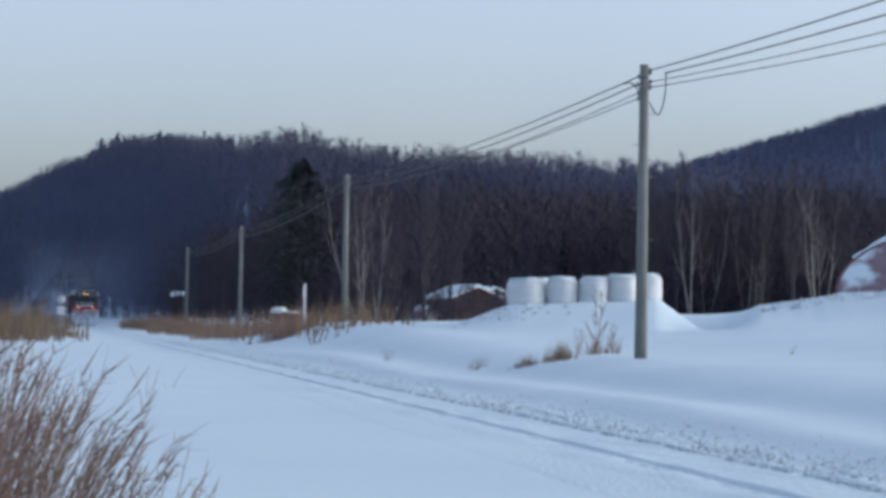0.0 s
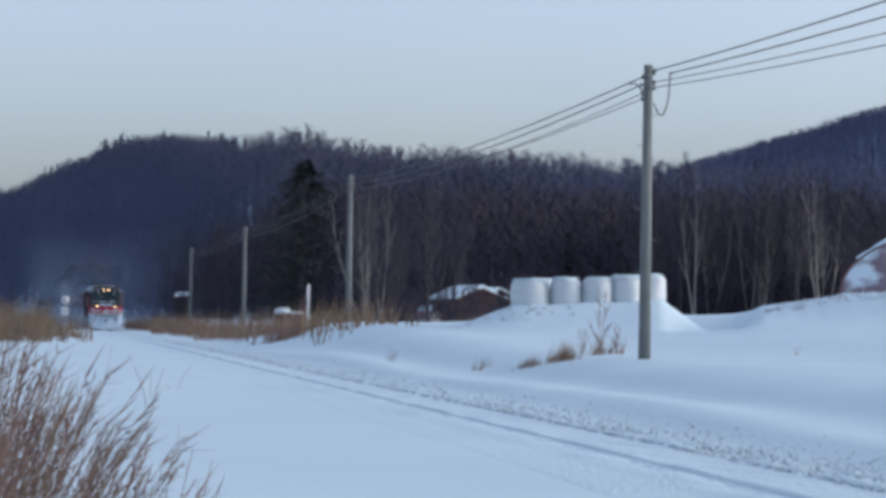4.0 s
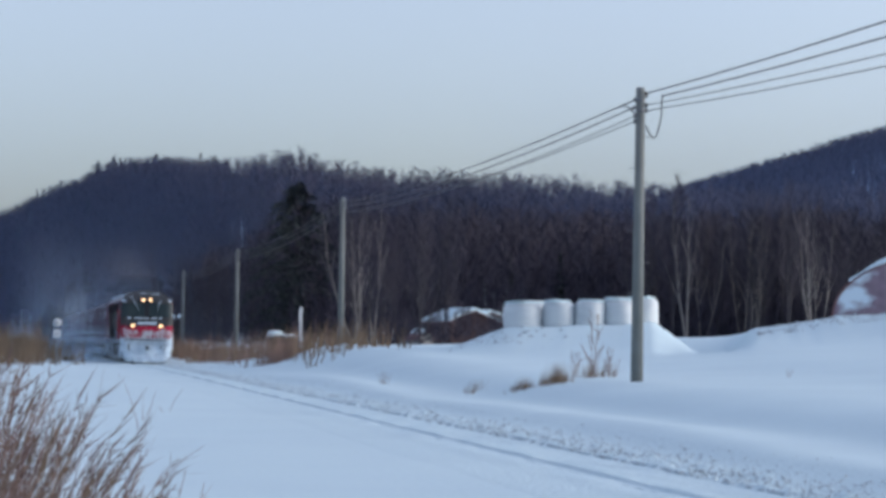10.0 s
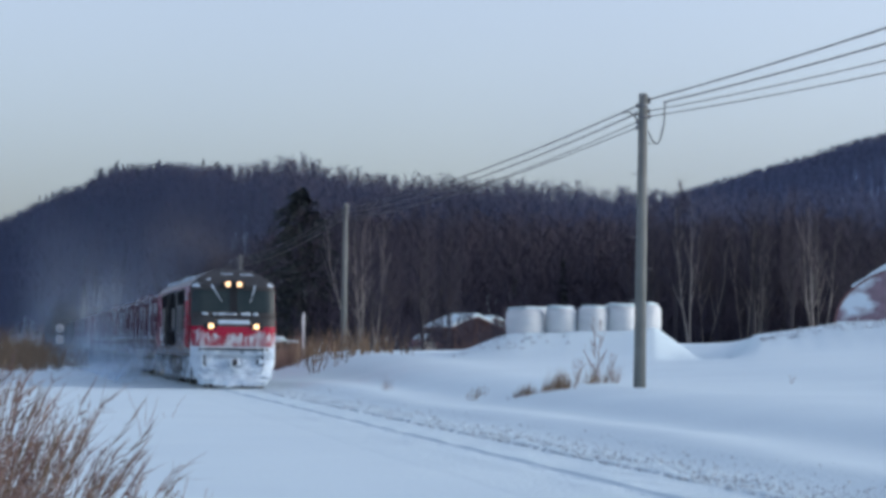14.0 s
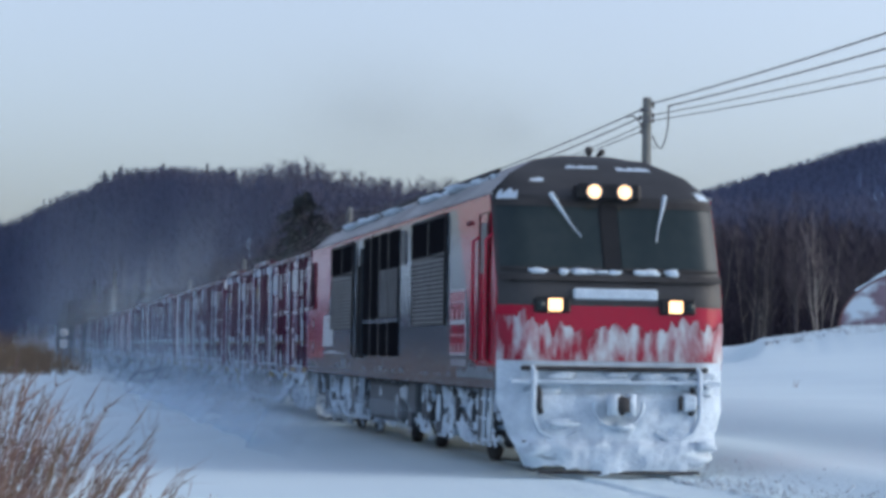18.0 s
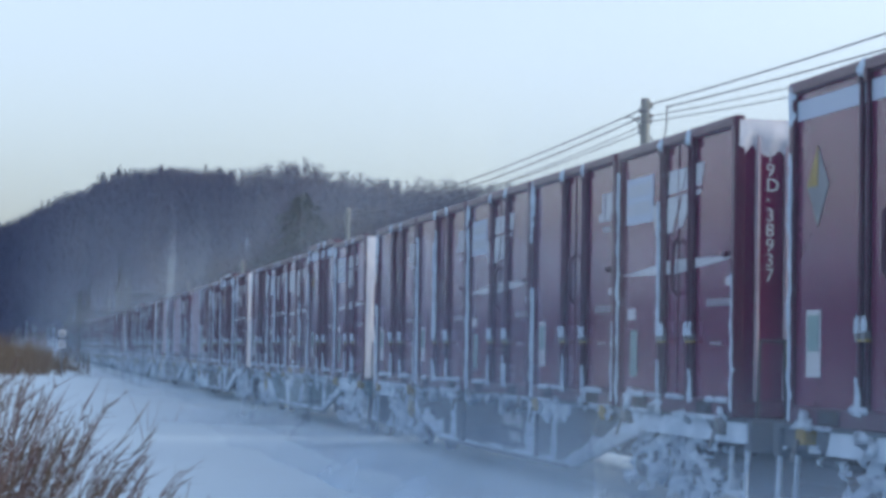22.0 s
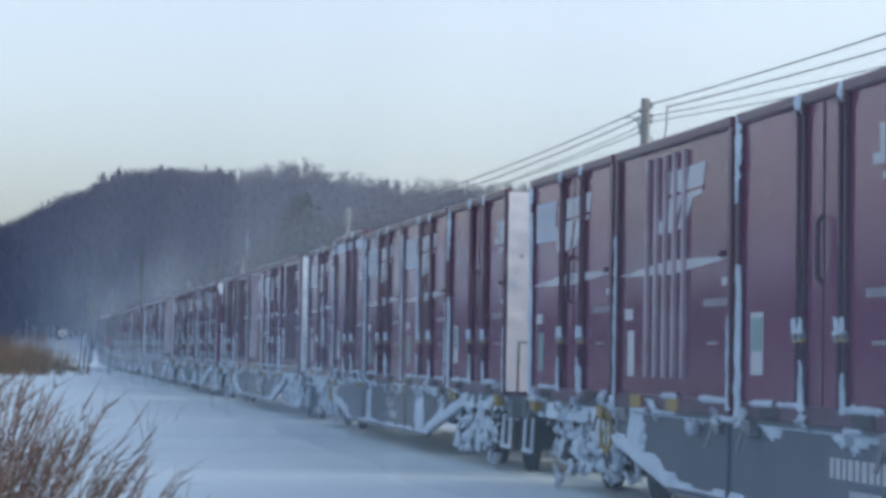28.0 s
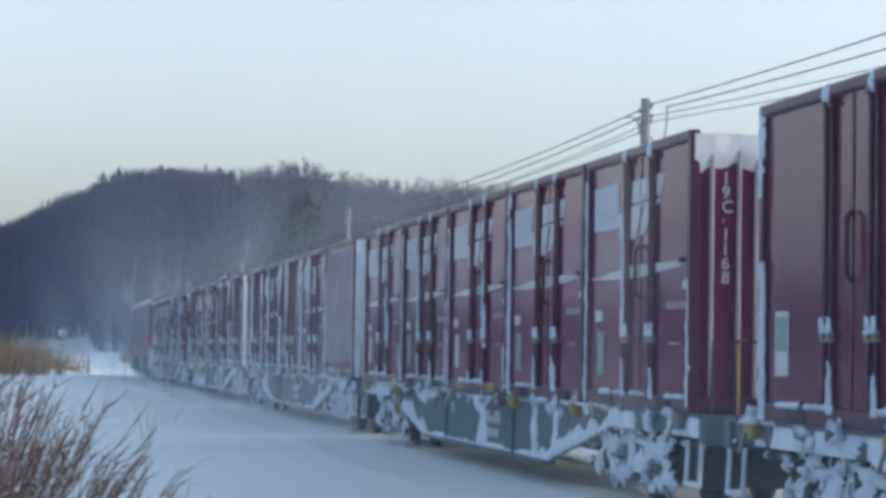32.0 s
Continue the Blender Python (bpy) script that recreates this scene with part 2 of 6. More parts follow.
def build_bank_crumbs():
    """Broken lumps along the crest of the ploughed bank."""
    rng = np.random.RandomState(27)
    n = 420
    th = np.radians(rng.uniform(18.6, 23.0, n))
    r = 88 + 5.0 * rng.uniform(0, 1, n) ** 1.5
    x, y = r * np.sin(th), r * np.cos(th)
    more = 90
    x = np.concatenate([x, rng.normal(18.4, 1.0, more)])
    y = np.concatenate([y, rng.normal(83.6, 0.7, more)])
    n += more
    z = land(x, y) + 0.01
    s = 0.025 + 0.075 * rng.uniform(0, 1, n) ** 2.2
    corners = np.array([(-1, -1, -0.4), (1, -0.8, -0.4), (0.2, 1, -0.4), (0, 0, 0.7)])
    v = np.stack([x, y, z], -1)[:, None, :] + s[:, None, None] * (corners[None] + rng.normal(0, 0.35, (n, 4, 3)))
    t = (np.arange(n) * 4)[:, None, None] + np.array([[0, 1, 3], [1, 2, 3], [2, 0, 3]])[None]
    me = from_arrays("snow_lumps", v.reshape(-1, 3), t.reshape(-1, 3), CRUMBS)
    tagged(new("snow_lumps", me), "broken lumps of ploughed snow along the bank", "snow lumps", kind="stuff")


build_land()
build_track()
build_clods()
build_bank_crumbs()


# ---- woods ----
def prism(a, b, ra, rb, sides=4):
    """Corners and triangles of a tapered stick from a to b."""
    a, b = np.asarray(a, float), np.asarray(b, float)
    d = (b - a) / (np.linalg.norm(b - a) + 1e-9)
    u = np.cross(d, (0.31, 0.87, 0.38))
    u /= np.linalg.norm(u)
    w = np.cross(d, u)
    ang = np.arange(sides) * 2 * np.pi / sides
    ring = np.outer(np.cos(ang), u) + np.outer(np.sin(ang), w)
    v = np.concatenate([a + ra * ring, b + rb * ring])
    k = np.arange(sides)
    n = (k + 1) % sides
    return v, np.concatenate([np.stack([k, n, n + sides], -1), np.stack([k, n + sides, k + sides], -1)])


def sliver(a, b, w):
    """One thin triangle, a twig from a to b."""
    a, b = np.asarray(a, float), np.asarray(b, float)
    d = b - a
    u = np.cross(d, (0.5, 0.3, 0.81))
    u = u / (np.linalg.norm(u) + 1e-9) * w
    return np.array([a - u, a + u, b]), np.array([[0, 1, 2]])


def gather(pieces):
    vs, ts, n = [], [], 0
    for v, t in pieces:
        vs.append(v)
        ts.append(t + n)
        n += len(v)
    return np.concatenate(vs), np.concatenate(ts)


def bare_tree(rng, height, limbs=12, twigs=6, girth=0.012, low=0.3, sides=4, up=0.75, twig_w=0.03, forks=1):
    """Trunk and limbs as one list, twigs as another."""
    wood, fine = [], []
    stems = []
    for f in range(forks):
        lean = rng.normal(0, 0.05 if forks == 1 else 0.16, 2)
        p = np.zeros(3)
        pts = [p.copy()]
        for s in range(5):
            p = p + np.array([lean[0] + rng.normal(0, 0.03), lean[1] + rng.normal(0, 0.03), 1]) * height / 5 * rng.uniform(0.95, 1.05)
            lean = lean * 0.75
            pts.append(p.copy())
        stems.append(pts)
        for s in range(5):
            ra, rb = girth * height * (1 - s / 5.3), girth * height * (1 - (s + 1) / 5.3)
            wood.append(prism(pts[s], pts[s + 1], ra / forks ** 0.4, rb / forks ** 0.4, sides))
    for i in range(limbs):
        pts = stems[i % forks]
        t = low + (1 - low) * (i + rng.uniform(0, 1)) / limbs * 0.97
        s = min(int(t * 5), 4)
        a = pts[s] + (pts[s + 1] - pts[s]) * (t * 5 - s)
        az_ = rng.uniform(0, 2 * np.pi)
        reach = height * (0.10 + 0.22 * (1 - t)) * rng.uniform(0.6, 1.2)
        d = np.array([np.cos(az_), np.sin(az_), up * rng.uniform(0.7, 1.8)])
        d /= np.linalg.norm(d)
        mid = a + d * reach * 0.55
        end = mid + (d + np.array([0, 0, 0.35])) * reach * 0.5
        rr = girth * height * (1 - t) * 0.45 + 0.012
        wood.append(prism(a, mid, rr, rr * 0.6, 3))
        wood.append(prism(mid, end, rr * 0.6, 0.008, 3))
        for k in range(twigs):
            q = rng.uniform(0.25, 1.0)
            o = a + (mid - a) * q * 2 if q < 0.5 else mid + (end - mid) * (q * 2 - 1)
            dd = d * 0.7 + rng.normal(0, 0.5, 3) + np.array([0, 0, 0.45])
            fine.append(sliver(o, o + dd * reach * rng.uniform(0.25, 0.55), twig_w * rng.uniform(0.6, 1.2)))
    return gather(wood), gather(fine)


def scatter(name, protos, spots, heights, material, label):
    """One joined mesh of many trees from a few patterns, turned and scaled."""
    rng = np.random.RandomState(len(spots))
    vs, ts, n = [], [], 0
    for (x, y, z), h in zip(spots, heights):
        v, t = protos[rng.randint(len(protos))]
        a, k = rng.uniform(0, 2 * np.pi), h / 12.0
        c, s = np.cos(a), np.sin(a)
        w = k * rng.uniform(0.85, 1.2)
        vs.append(np.stack([(v[:, 0] * c - v[:, 1] * s) * w + x, (v[:, 0] * s + v[:, 1] * c) * w + y, v[:, 2] * k + z], -1))
        ts.append(t + n)
        n += len(v)
    me = from_arrays(name, np.concatenate(vs), np.concatenate(ts), material)
    return tagged(new(name, me), label, "woods", kind="stuff")


def sector_spots(rng, count, th0, th1, r0, r1, gap=None):
    th = np.radians(rng.uniform(th0, th1, count))
    r = np.sqrt(rng.uniform(r0 * r0, r1 * r1, count))
    x, y = r * np.sin(th), r * np.cos(th)
    return np.stack([x, y, land(x, y) - 0.1], -1)


def far_tree(rng, limbs, twigs, twig_w, girth=0.10):
    """A cheap leafless tree, 12 m high, for woods seen from afar."""
    pieces = []
    top = np.array([rng.normal(0, 0.4), rng.normal(0, 0.4), 12.0])
    mid = top * 0.5 + np.array([rng.normal(0, 0.25), rng.normal(0, 0.25), 0])
    pieces += [prism((0, 0, 0), mid, girth, girth * 0.7, 3), prism(mid, top, girth * 0.7, 0.02, 3)]
    for i in range(limbs):
        t = 0.3 + 0.66 * (i + rng.uniform()) / limbs
        a = mid * t * 2 if t < 0.5 else mid + (top - mid) * (t * 2 - 1)
        az_ = rng.uniform(0, 2 * np.pi)
        reach = 12 * (0.09 + 0.20 * (1 - t)) * rng.uniform(0.7, 1.2)
        d = np.array([np.cos(az_), np.sin(az_), rng.uniform(0.8, 1.9)])
        d /= np.linalg.norm(d)
        end = a + d * reach
        pieces.append(sliver(a, end, twig_w * 1.3))
        for k in range(twigs):
            o = a + (end - a) * rng.uniform(0.2, 0.95)
            pieces.append(sliver(o, o + (d + rng.normal(0, 0.5, 3) + np.array([0, 0, 0.3])) * reach * rng.uniform(0.3, 0.6), twig_w * rng.uniform(0.6, 1.2)))
    return gather(pieces)


def far_spruce(rng):
    pieces = [prism((0, 0, 0), (0, 0, 12), 0.16, 0.02, 3)]
    for i in range(120):
        t = rng.uniform(0.12, 1) ** 0.9
        az_ = rng.uniform(0, 2 * np.pi)
        reach = 2.3 * (1.02 - t) + 0.15
        a = np.array([0, 0, 12 * t])
        pieces.append(sliver(a, a + np.array([np.cos(az_) * reach, np.sin(az_) * reach, -0.25 * reach]), 0.34))
    return gather(pieces)


def clear_of_track(spots):
    return spots[(np.abs(spots[:, 0] - TRACK_X) > 9) | (spots[:, 1] > 560)]


def above_foot(rng, count, th0, th1, depth, offset=0):
    """Places on the slope, from its foot upwards."""
    th = rng.uniform(th0, th1, count)
    foot = np.interp(th, [-40, 1.5, 4.5, 7, 40], [470, 500, 330, 200, 200]) + offset
    r = np.sqrt(foot ** 2 + rng.uniform(0, 1, count) * ((foot + depth) ** 2 - foot ** 2))
    x, y = r * np.sin(np.radians(th)), r * np.cos(np.radians(th))
    return clear_of_track(np.stack([x, y, land(x, y) - 0.1], -1))


def build_woods():
    rng = np.random.RandomState(21)
    near = [far_tree(rng, 12, 6, 0.05) for _ in range(8)]
    spots = above_foot(rng, 5800, 3.2, 23, 312)
    scatter("hillside_woods", near, spots, rng.uniform(8, 13.5, len(spots)), TWIGS, "dense leafless winter woods on a low hillside")
    pale = [far_tree(rng, 9, 3, 0.045, 0.12) for _ in range(6)]
    spots = above_foot(rng, 900, 4.0, 17, 120, 265)
    scatter("pale_birch_woods", pale, spots, rng.uniform(9, 13, len(spots)), BARK_PALE, "pale leafless birches along the hill crest")
    spots = above_foot(rng, 260, -0.6, 8, 130, 10)
    scatter("pale_saplings", pale, spots, rng.uniform(5, 9, len(spots)), BARK_PALE, "slim pale saplings at the foot of the hill")
    mid = [far_tree(rng, 9, 4, 0.10) for _ in range(6)]
    spots = above_foot(rng, 9500, -3, 5.2, 420)
    scatter("left_hill_woods", mid, spots, rng.uniform(8, 13, len(spots)), TWIGS, "leafless woods on the far end of the hill")
    coarse = [far_tree(rng, 7, 3, 0.20, 0.16) for _ in range(5)]
    x, y = -rng.uniform(38, 110, 2200), rng.uniform(-60, 460, 2200)
    spots = np.concatenate([above_foot(rng, 1500, -40, -3, 420), np.stack([x, y, land(x, y) - 0.1], -1)])
    scatter("side_hill_woods", coarse, spots, rng.uniform(6, 10, len(spots)), TWIGS, "leafless woods beyond the field beside the track")
    spots = sector_spots(rng, 17000, 12, 23.5, 880, 1330)
    scatter("far_hill_woods", coarse, spots, rng.uniform(9, 14, len(spots)), TWIGS, "distant dark wooded hill beyond the valley")
    low = [far_tree(rng, 10, 6, 0.09, 0.07) for _ in range(5)]
    spots = above_foot(rng, 2600, 3.5, 23, 45, -8)
    scatter("hill_foot_brush", low, spots, rng.uniform(2.0, 5.5, len(spots)), TWIGS, "dark leafless brush along the foot of the hill")
    y = rng.uniform(235, 520, 1500)
    x = np.where(rng.uniform(0, 1, 1500) < 0.45, 17 + 26 * rng.uniform(0, 1, 1500), -3 - 45 * rng.uniform(0, 1, 1500))
    spots = np.stack([x, y, land(x, y) - 0.1], -1)
    more = above_foot(rng, 2600, -2.5, 2.2, 190, -6)
    scatter("hill_end_thicket", mid, more, rng.uniform(6, 11, len(more)), TWIGS, "dense leafless thicket at the end of the valley")
    thick = sector_spots(rng, 1300, 15.4, 23.5, 184, 208)
    scatter("thicket", low, thick, rng.uniform(2.2, 5.5, len(thick)), TWIGS, "dark leafless thicket behind the bales and the snow ridge")
    front = np.stack([rng.uniform(24.5, 35.5, 190), rng.uniform(146, 160, 190), np.zeros(190)], -1)
    front[:, 2] = land(front[:, 0], front[:, 1]) - 0.1
    scatter("low_brush", low, front, rng.uniform(1.2, 3.3, 190), TWIGS, "dark low brush in front of the farm sheds")
    scatter("valley_brush", low, spots, rng.uniform(2.5, 7.0, len(spots)), TWIGS, "dark leafless brush on the flat beside the far track")
    firs = [far_spruce(rng) for _ in range(4)]
    spots = np.concatenate([above_foot(rng, 70, 1.6, 7.6, 50, 325), above_foot(rng, 60, 0, 15, 330), above_foot(rng, 10, 14, 17, 40, 300)])
    scatter("hill_conifers", firs, spots, rng.uniform(12.5, 16, len(spots)) * np.clip(np.hypot(spots[:, 0], spots[:, 1]) / 680, 0.62, 1), NEEDLES, "dark conifers standing among the leafless trees")


build_woods()
# ---- kit for things ----
def thing(name, label, category, group=""):
    return tagged(new(name), label, category, group)


def part(name, bm, material, parent, label="", smooth=False):
    """One mesh object under a thing or a part; a bmesh or (corners, triangles)."""
    if isinstance(bm, tuple):
        me = from_arrays(name, bm[0], bm[1], material, smooth)
    else:
        me = bpy.data.meshes.new(name)
        bm.to_mesh(me)
        bm.free()
        tag_mesh(me, material, smooth)
    ob = new(name, me)
    if parent:
        ob.parent = parent
    return tagged(ob, label)


def block(lo, hi, bevel=0.0, bm=None):
    """A box between two corners, its edges chamfered."""
    bm = bm or bmesh.new()
    one = bmesh.ops.create_cube(bm, size=1)["verts"]
    for v in one:
        v.co = Vector([lo[i] + (v.co[i] + 0.5) * (hi[i] - lo[i]) for i in range(3)])
    if bevel:
        edges = list({e for v in one for e in v.link_edges})
        bmesh.ops.bevel(bm, geom=edges, offset=bevel, segments=1, affect="EDGES")
    return bm


def tube(points, radius, sides=6, tip=None):
    """A round bar along points, one connected skin, as corners and triangles."""
    tip = radius if tip is None else tip
    pts = np.array(points, float)
    n = len(pts)
    d = np.gradient(pts, axis=0)
    d /= np.linalg.norm(d, axis=1)[:, None] + 1e-9
    ref = np.array((0.31, 0.87, 0.38)) if abs(d[:, 0]).max() > 0.5 else np.array((0.93, 0.21, 0.30))
    u = np.cross(d, ref)
    u /= np.linalg.norm(u, axis=1)[:, None] + 1e-9
    w = np.cross(d, u)
    ang = np.arange(sides) * 2 * np.pi / sides
    r = np.linspace(radius, tip, n)[:, None, None]
    v = (pts[:, None] + r * (np.cos(ang)[None, :, None] * u[:, None] + np.sin(ang)[None, :, None] * w[:, None])).reshape(-1, 3)
    i, j = np.meshgrid(np.arange(n - 1), np.arange(sides), indexing="ij")
    k = (j + 1) % sides
    q = np.stack([i * sides + j, i * sides + k, (i + 1) * sides + k, (i + 1) * sides + j], -1).reshape(-1, 4)
    return v, np.concatenate([q[:, [0, 1, 2]], q[:, [0, 2, 3]]])


def drum(a, b, r, sides=16, r2=None):
    """A closed cylinder from a to b, as corners and triangles."""
    v, t = prism(a, b, r, r if r2 is None else r2, sides)
    v = np.concatenate([v, [a, b]])
    k = np.arange(sides)
    n = (k + 1) % sides
    caps = np.concatenate([np.stack([n, k, np.full(sides, 2 * sides)], -1), np.stack([k + sides, n + sides, np.full(sides, 2 * sides + 1)], -1)])
    return v, np.concatenate([t, caps])


def sweep(outline, y0, y1, bm=None):
    """An (x, z) outline drawn out along y, closed at both ends."""
    bm = bm or bmesh.new()
    a = [bm.verts.new((x, y0, z)) for x, z in outline]
    b = [bm.verts.new((x, y1, z)) for x, z in outline]
    n = len(outline)
    for i in range(n):
        bm.faces.new((a[i], a[(i + 1) % n], b[(i + 1) % n], b[i]))
    bm.faces.new(a[::-1])
    bm.faces.new(b)
    bmesh.ops.recalc_face_normals(bm, faces=bm.faces)
    return bm


def slab(outline, x0, x1, bm=None):
    """A (y, z) outline given thickness along x."""
    bm = bm or bmesh.new()
    a = [bm.verts.new((x0, y, z)) for y, z in outline]
    b = [bm.verts.new((x1, y, z)) for y, z in outline]
    n = len(outline)
    for i in range(n):
        bm.faces.new((a[i], a[(i + 1) % n], b[(i + 1) % n], b[i]))
    bm.faces.new(a[::-1])
    bm.faces.new(b)
    bmesh.ops.recalc_face_normals(bm, faces=bm.faces)
    return bm


def lumps(rng, spots, rough=0.35):
    """Uneven clumps: (centre, half sizes) each, joined."""
    base = bmesh.new()
    bmesh.ops.create_icosphere(base, subdivisions=2, radius=1)
    bv = np.array([v.co[:] for v in base.verts])
    bv = np.sign(bv) * np.abs(bv) ** 0.75
    bt = np.array([[v.index for v in f.verts] for f in base.faces])
    base.free()
    out = []
    for c, h in spots:
        k = 1 + rough * waves(bv[:, 0] * 2 + bv[:, 1] * 1.3 + rng.uniform(0, 50), bv[:, 1] * 2 + bv[:, 2] * 1.7 + rng.uniform(0, 50), 1.5, 4, 3)
        out.append((bv * k[:, None] * np.asarray(h) + np.asarray(c), bt))
    return gather(out)


def crust(rng, x, y0, y1, z0, z1, depth, ragged=0.5, cell=0.09, out=-1):
    """A sheet of caked snow on an upright face at x, with a ragged upper edge."""
    ny = max(3, int((y1 - y0) / cell))
    ys = np.linspace(y0, y1, ny)
    h = (z1 - z0) * (1 - ragged * rng.uniform(0, 1, ny) ** 1.3)
    h = (h + np.roll(h, 1)) / 2
    rows = np.linspace(0, 1, 6)
    yy = np.repeat(ys[None], 6, 0) + rng.uniform(-0.25, 0.25, (6, ny)) * cell
    zz = z0 + rows[:, None] * h[None]
    dd = depth * (1 - rows[:, None] ** 2) * rng.uniform(0.4, 1.2, (6, ny)) + 0.004
    dd[:, 0] = dd[:, -1] = 0
    v = np.stack([np.full_like(yy, x) + out * dd, yy, zz], -1).reshape(-1, 3)
    i, j = np.meshgrid(np.arange(5), np.arange(ny - 1), indexing="ij")
    q = np.stack([i * ny + j, i * ny + j + 1, (i + 1) * ny + j + 1, (i + 1) * ny + j], -1).reshape(-1, 4)
    return v, np.concatenate([q[:, [0, 1, 2]], q[:, [0, 2, 3]]])


def streak(rng, x, y, z0, z1, w0, w1, depth=0.03):
    """A strip of frozen snow on an upright face, w0 wide at its foot and w1 at its head."""
    n = max(4, int((z1 - z0) / 0.07))
    v = []
    for i in range(n + 1):
        k = i / n
        w = (w0 + (w1 - w0) * k ** 0.7) * rng.uniform(0.7, 1.25) * (0.25 if i == n else 1)
        z, yy = z0 + (z1 - z0) * k, y + rng.normal(0, 0.008)
        for j, (a, d) in enumerate(((-0.5, 0.0), (-0.28, 0.8), (0.05, 1.0), (0.33, 0.7), (0.5, 0.0))):
            v.append((x - depth * d * rng.uniform(0.6, 1.1), yy + a * w, z + rng.normal(0, 0.006)))
    q = [(i * 5 + j, i * 5 + j + 1, i * 5 + j + 6, i * 5 + j + 5) for i in range(n) for j in range(4)]
    return np.array(v), np.array([(a, b, c) for a, b, c, d in q] + [(a, c, d) for a, b, c, d in q])


def ribbon(rng, x, line, w, depth=0.04):
    """A band of packed snow along a (y, z) line on an upright face."""
    line = np.array(line, float)
    n = 22
    t = np.linspace(0, 1, n)
    c = np.stack([np.interp(t, np.linspace(0, 1, len(line)), line[:, k]) for k in (0, 1)], -1)
    d = np.gradient(c, axis=0)
    d /= np.linalg.norm(d, axis=1)[:, None]
    side = np.stack([-d[:, 1], d[:, 0]], -1)
    v = []
    for i in range(n):
        wide = w * rng.uniform(0.75, 1.2) * (0.3 if i in (0, n - 1) else 1)
        for a, o in ((-0.5, 0.0), (-0.25, 0.8), (0.0, 1.0), (0.25, 0.7), (0.5, 0.0)):
            y, z = c[i] + side[i] * a * wide + rng.normal(0, 0.006, 2)
            v.append((x - depth * o * rng.uniform(0.5, 1.1), y, z))
    q = [(i * 5 + j, i * 5 + j + 1, i * 5 + j + 6, i * 5 + j + 5) for i in range(n - 1) for j in range(4)]
    return np.array(v), np.array([(a, b, c_) for a, b, c_, d_ in q] + [(a, c_, d_) for a, b, c_, d_ in q])


def lettering(text, size, material, parent, m, name="lettering"):
    """Painted words from the built-in font, as a mesh; m places them (they read along x, in the xy plane)."""
    cu = bpy.data.curves.new(name, "FONT")
    cu.body, cu.size, cu.extrude = text, size, 0.002
    tmp = bpy.data.objects.new(name, cu)
    me = bpy.data.meshes.new_from_object(tmp)
    bpy.data.objects.remove(tmp)
    me.transform(m)
    me.materials.clear()
    me.materials.append(material)
    ob = new(name, me)
    ob.parent = parent
    return ob
# ---- poles and wires ----
POLES = [(14.75, -0.8), (14.58, 52.2), (15.05, 105.4), (14.38, 149.5), (14.58, 200.6)]
POLE_H = 7.1
WIRE_LEVELS = [(-0.26, -0.14), (-0.45, -0.17), (-0.65, -0.14), (-0.78, -0.14)]      # away from the camera
NEAR_LEVELS = [(-0.10, 0.13, -0.08), (-0.15, 0.51, -0.62), (-0.38, 0.13, -1.40), (-0.51, 0.13, -1.82)]   # towards it: height and offset here, height at the next pole


def pole_top(i):
    x, y = POLES[i]
    return float(land(x, y)) - 0.12 + POLE_H


def build_pole(i):
    x, y = POLES[i]
    z = float(land(x, y)) - 0.12
    top = z + POLE_H
    p = thing("utility_pole", "weathered grey concrete utility pole standing in the snow", "utility pole", "poles along the railway")
    p.matrix_basis = pose(x, y, z)
    part("shaft", drum((0, 0, -0.3), (0, 0, POLE_H), 0.152, 18, 0.105), CONCRETE, p, smooth=True)
    part("cap", drum((0, 0, POLE_H), (0, 0, POLE_H + 0.03), 0.112, 18), STEEL, p)
    part("band", drum((0, 0, POLE_H - 0.30), (0, 0, POLE_H - 0.24), 0.118, 18), STEEL, p)
    part("band", drum((0, 0, POLE_H - 0.56), (0, 0, POLE_H - 0.50), 0.120, 18), STEEL, p)
    for dz, dx in WIRE_LEVELS + [(z_, 0.15) for z_, _, _ in NEAR_LEVELS]:
        part("insulator", gather([drum((0, 0, POLE_H + dz), (dx, 0, POLE_H + dz), 0.02, 6), drum((dx, 0, POLE_H + dz - 0.05), (dx, 0, POLE_H + dz + 0.05), 0.035, 8)]), STEEL, p)
    for k in range(6):
        s = 1 if k % 2 else -1
        part("step_bolt", drum((0.12 * s, 0, 2.2 + 0.75 * k), (0.26 * s, 0, 2.2 + 0.75 * k), 0.011, 5), STEEL, p)
    return p


def sagging(a, b, sag, n=24):
    t = np.linspace(0, 1, n + 1)
    pts = np.outer(1 - t, a) + np.outer(t, b)
    pts[:, 2] -= 4 * sag * t * (1 - t)
    return pts


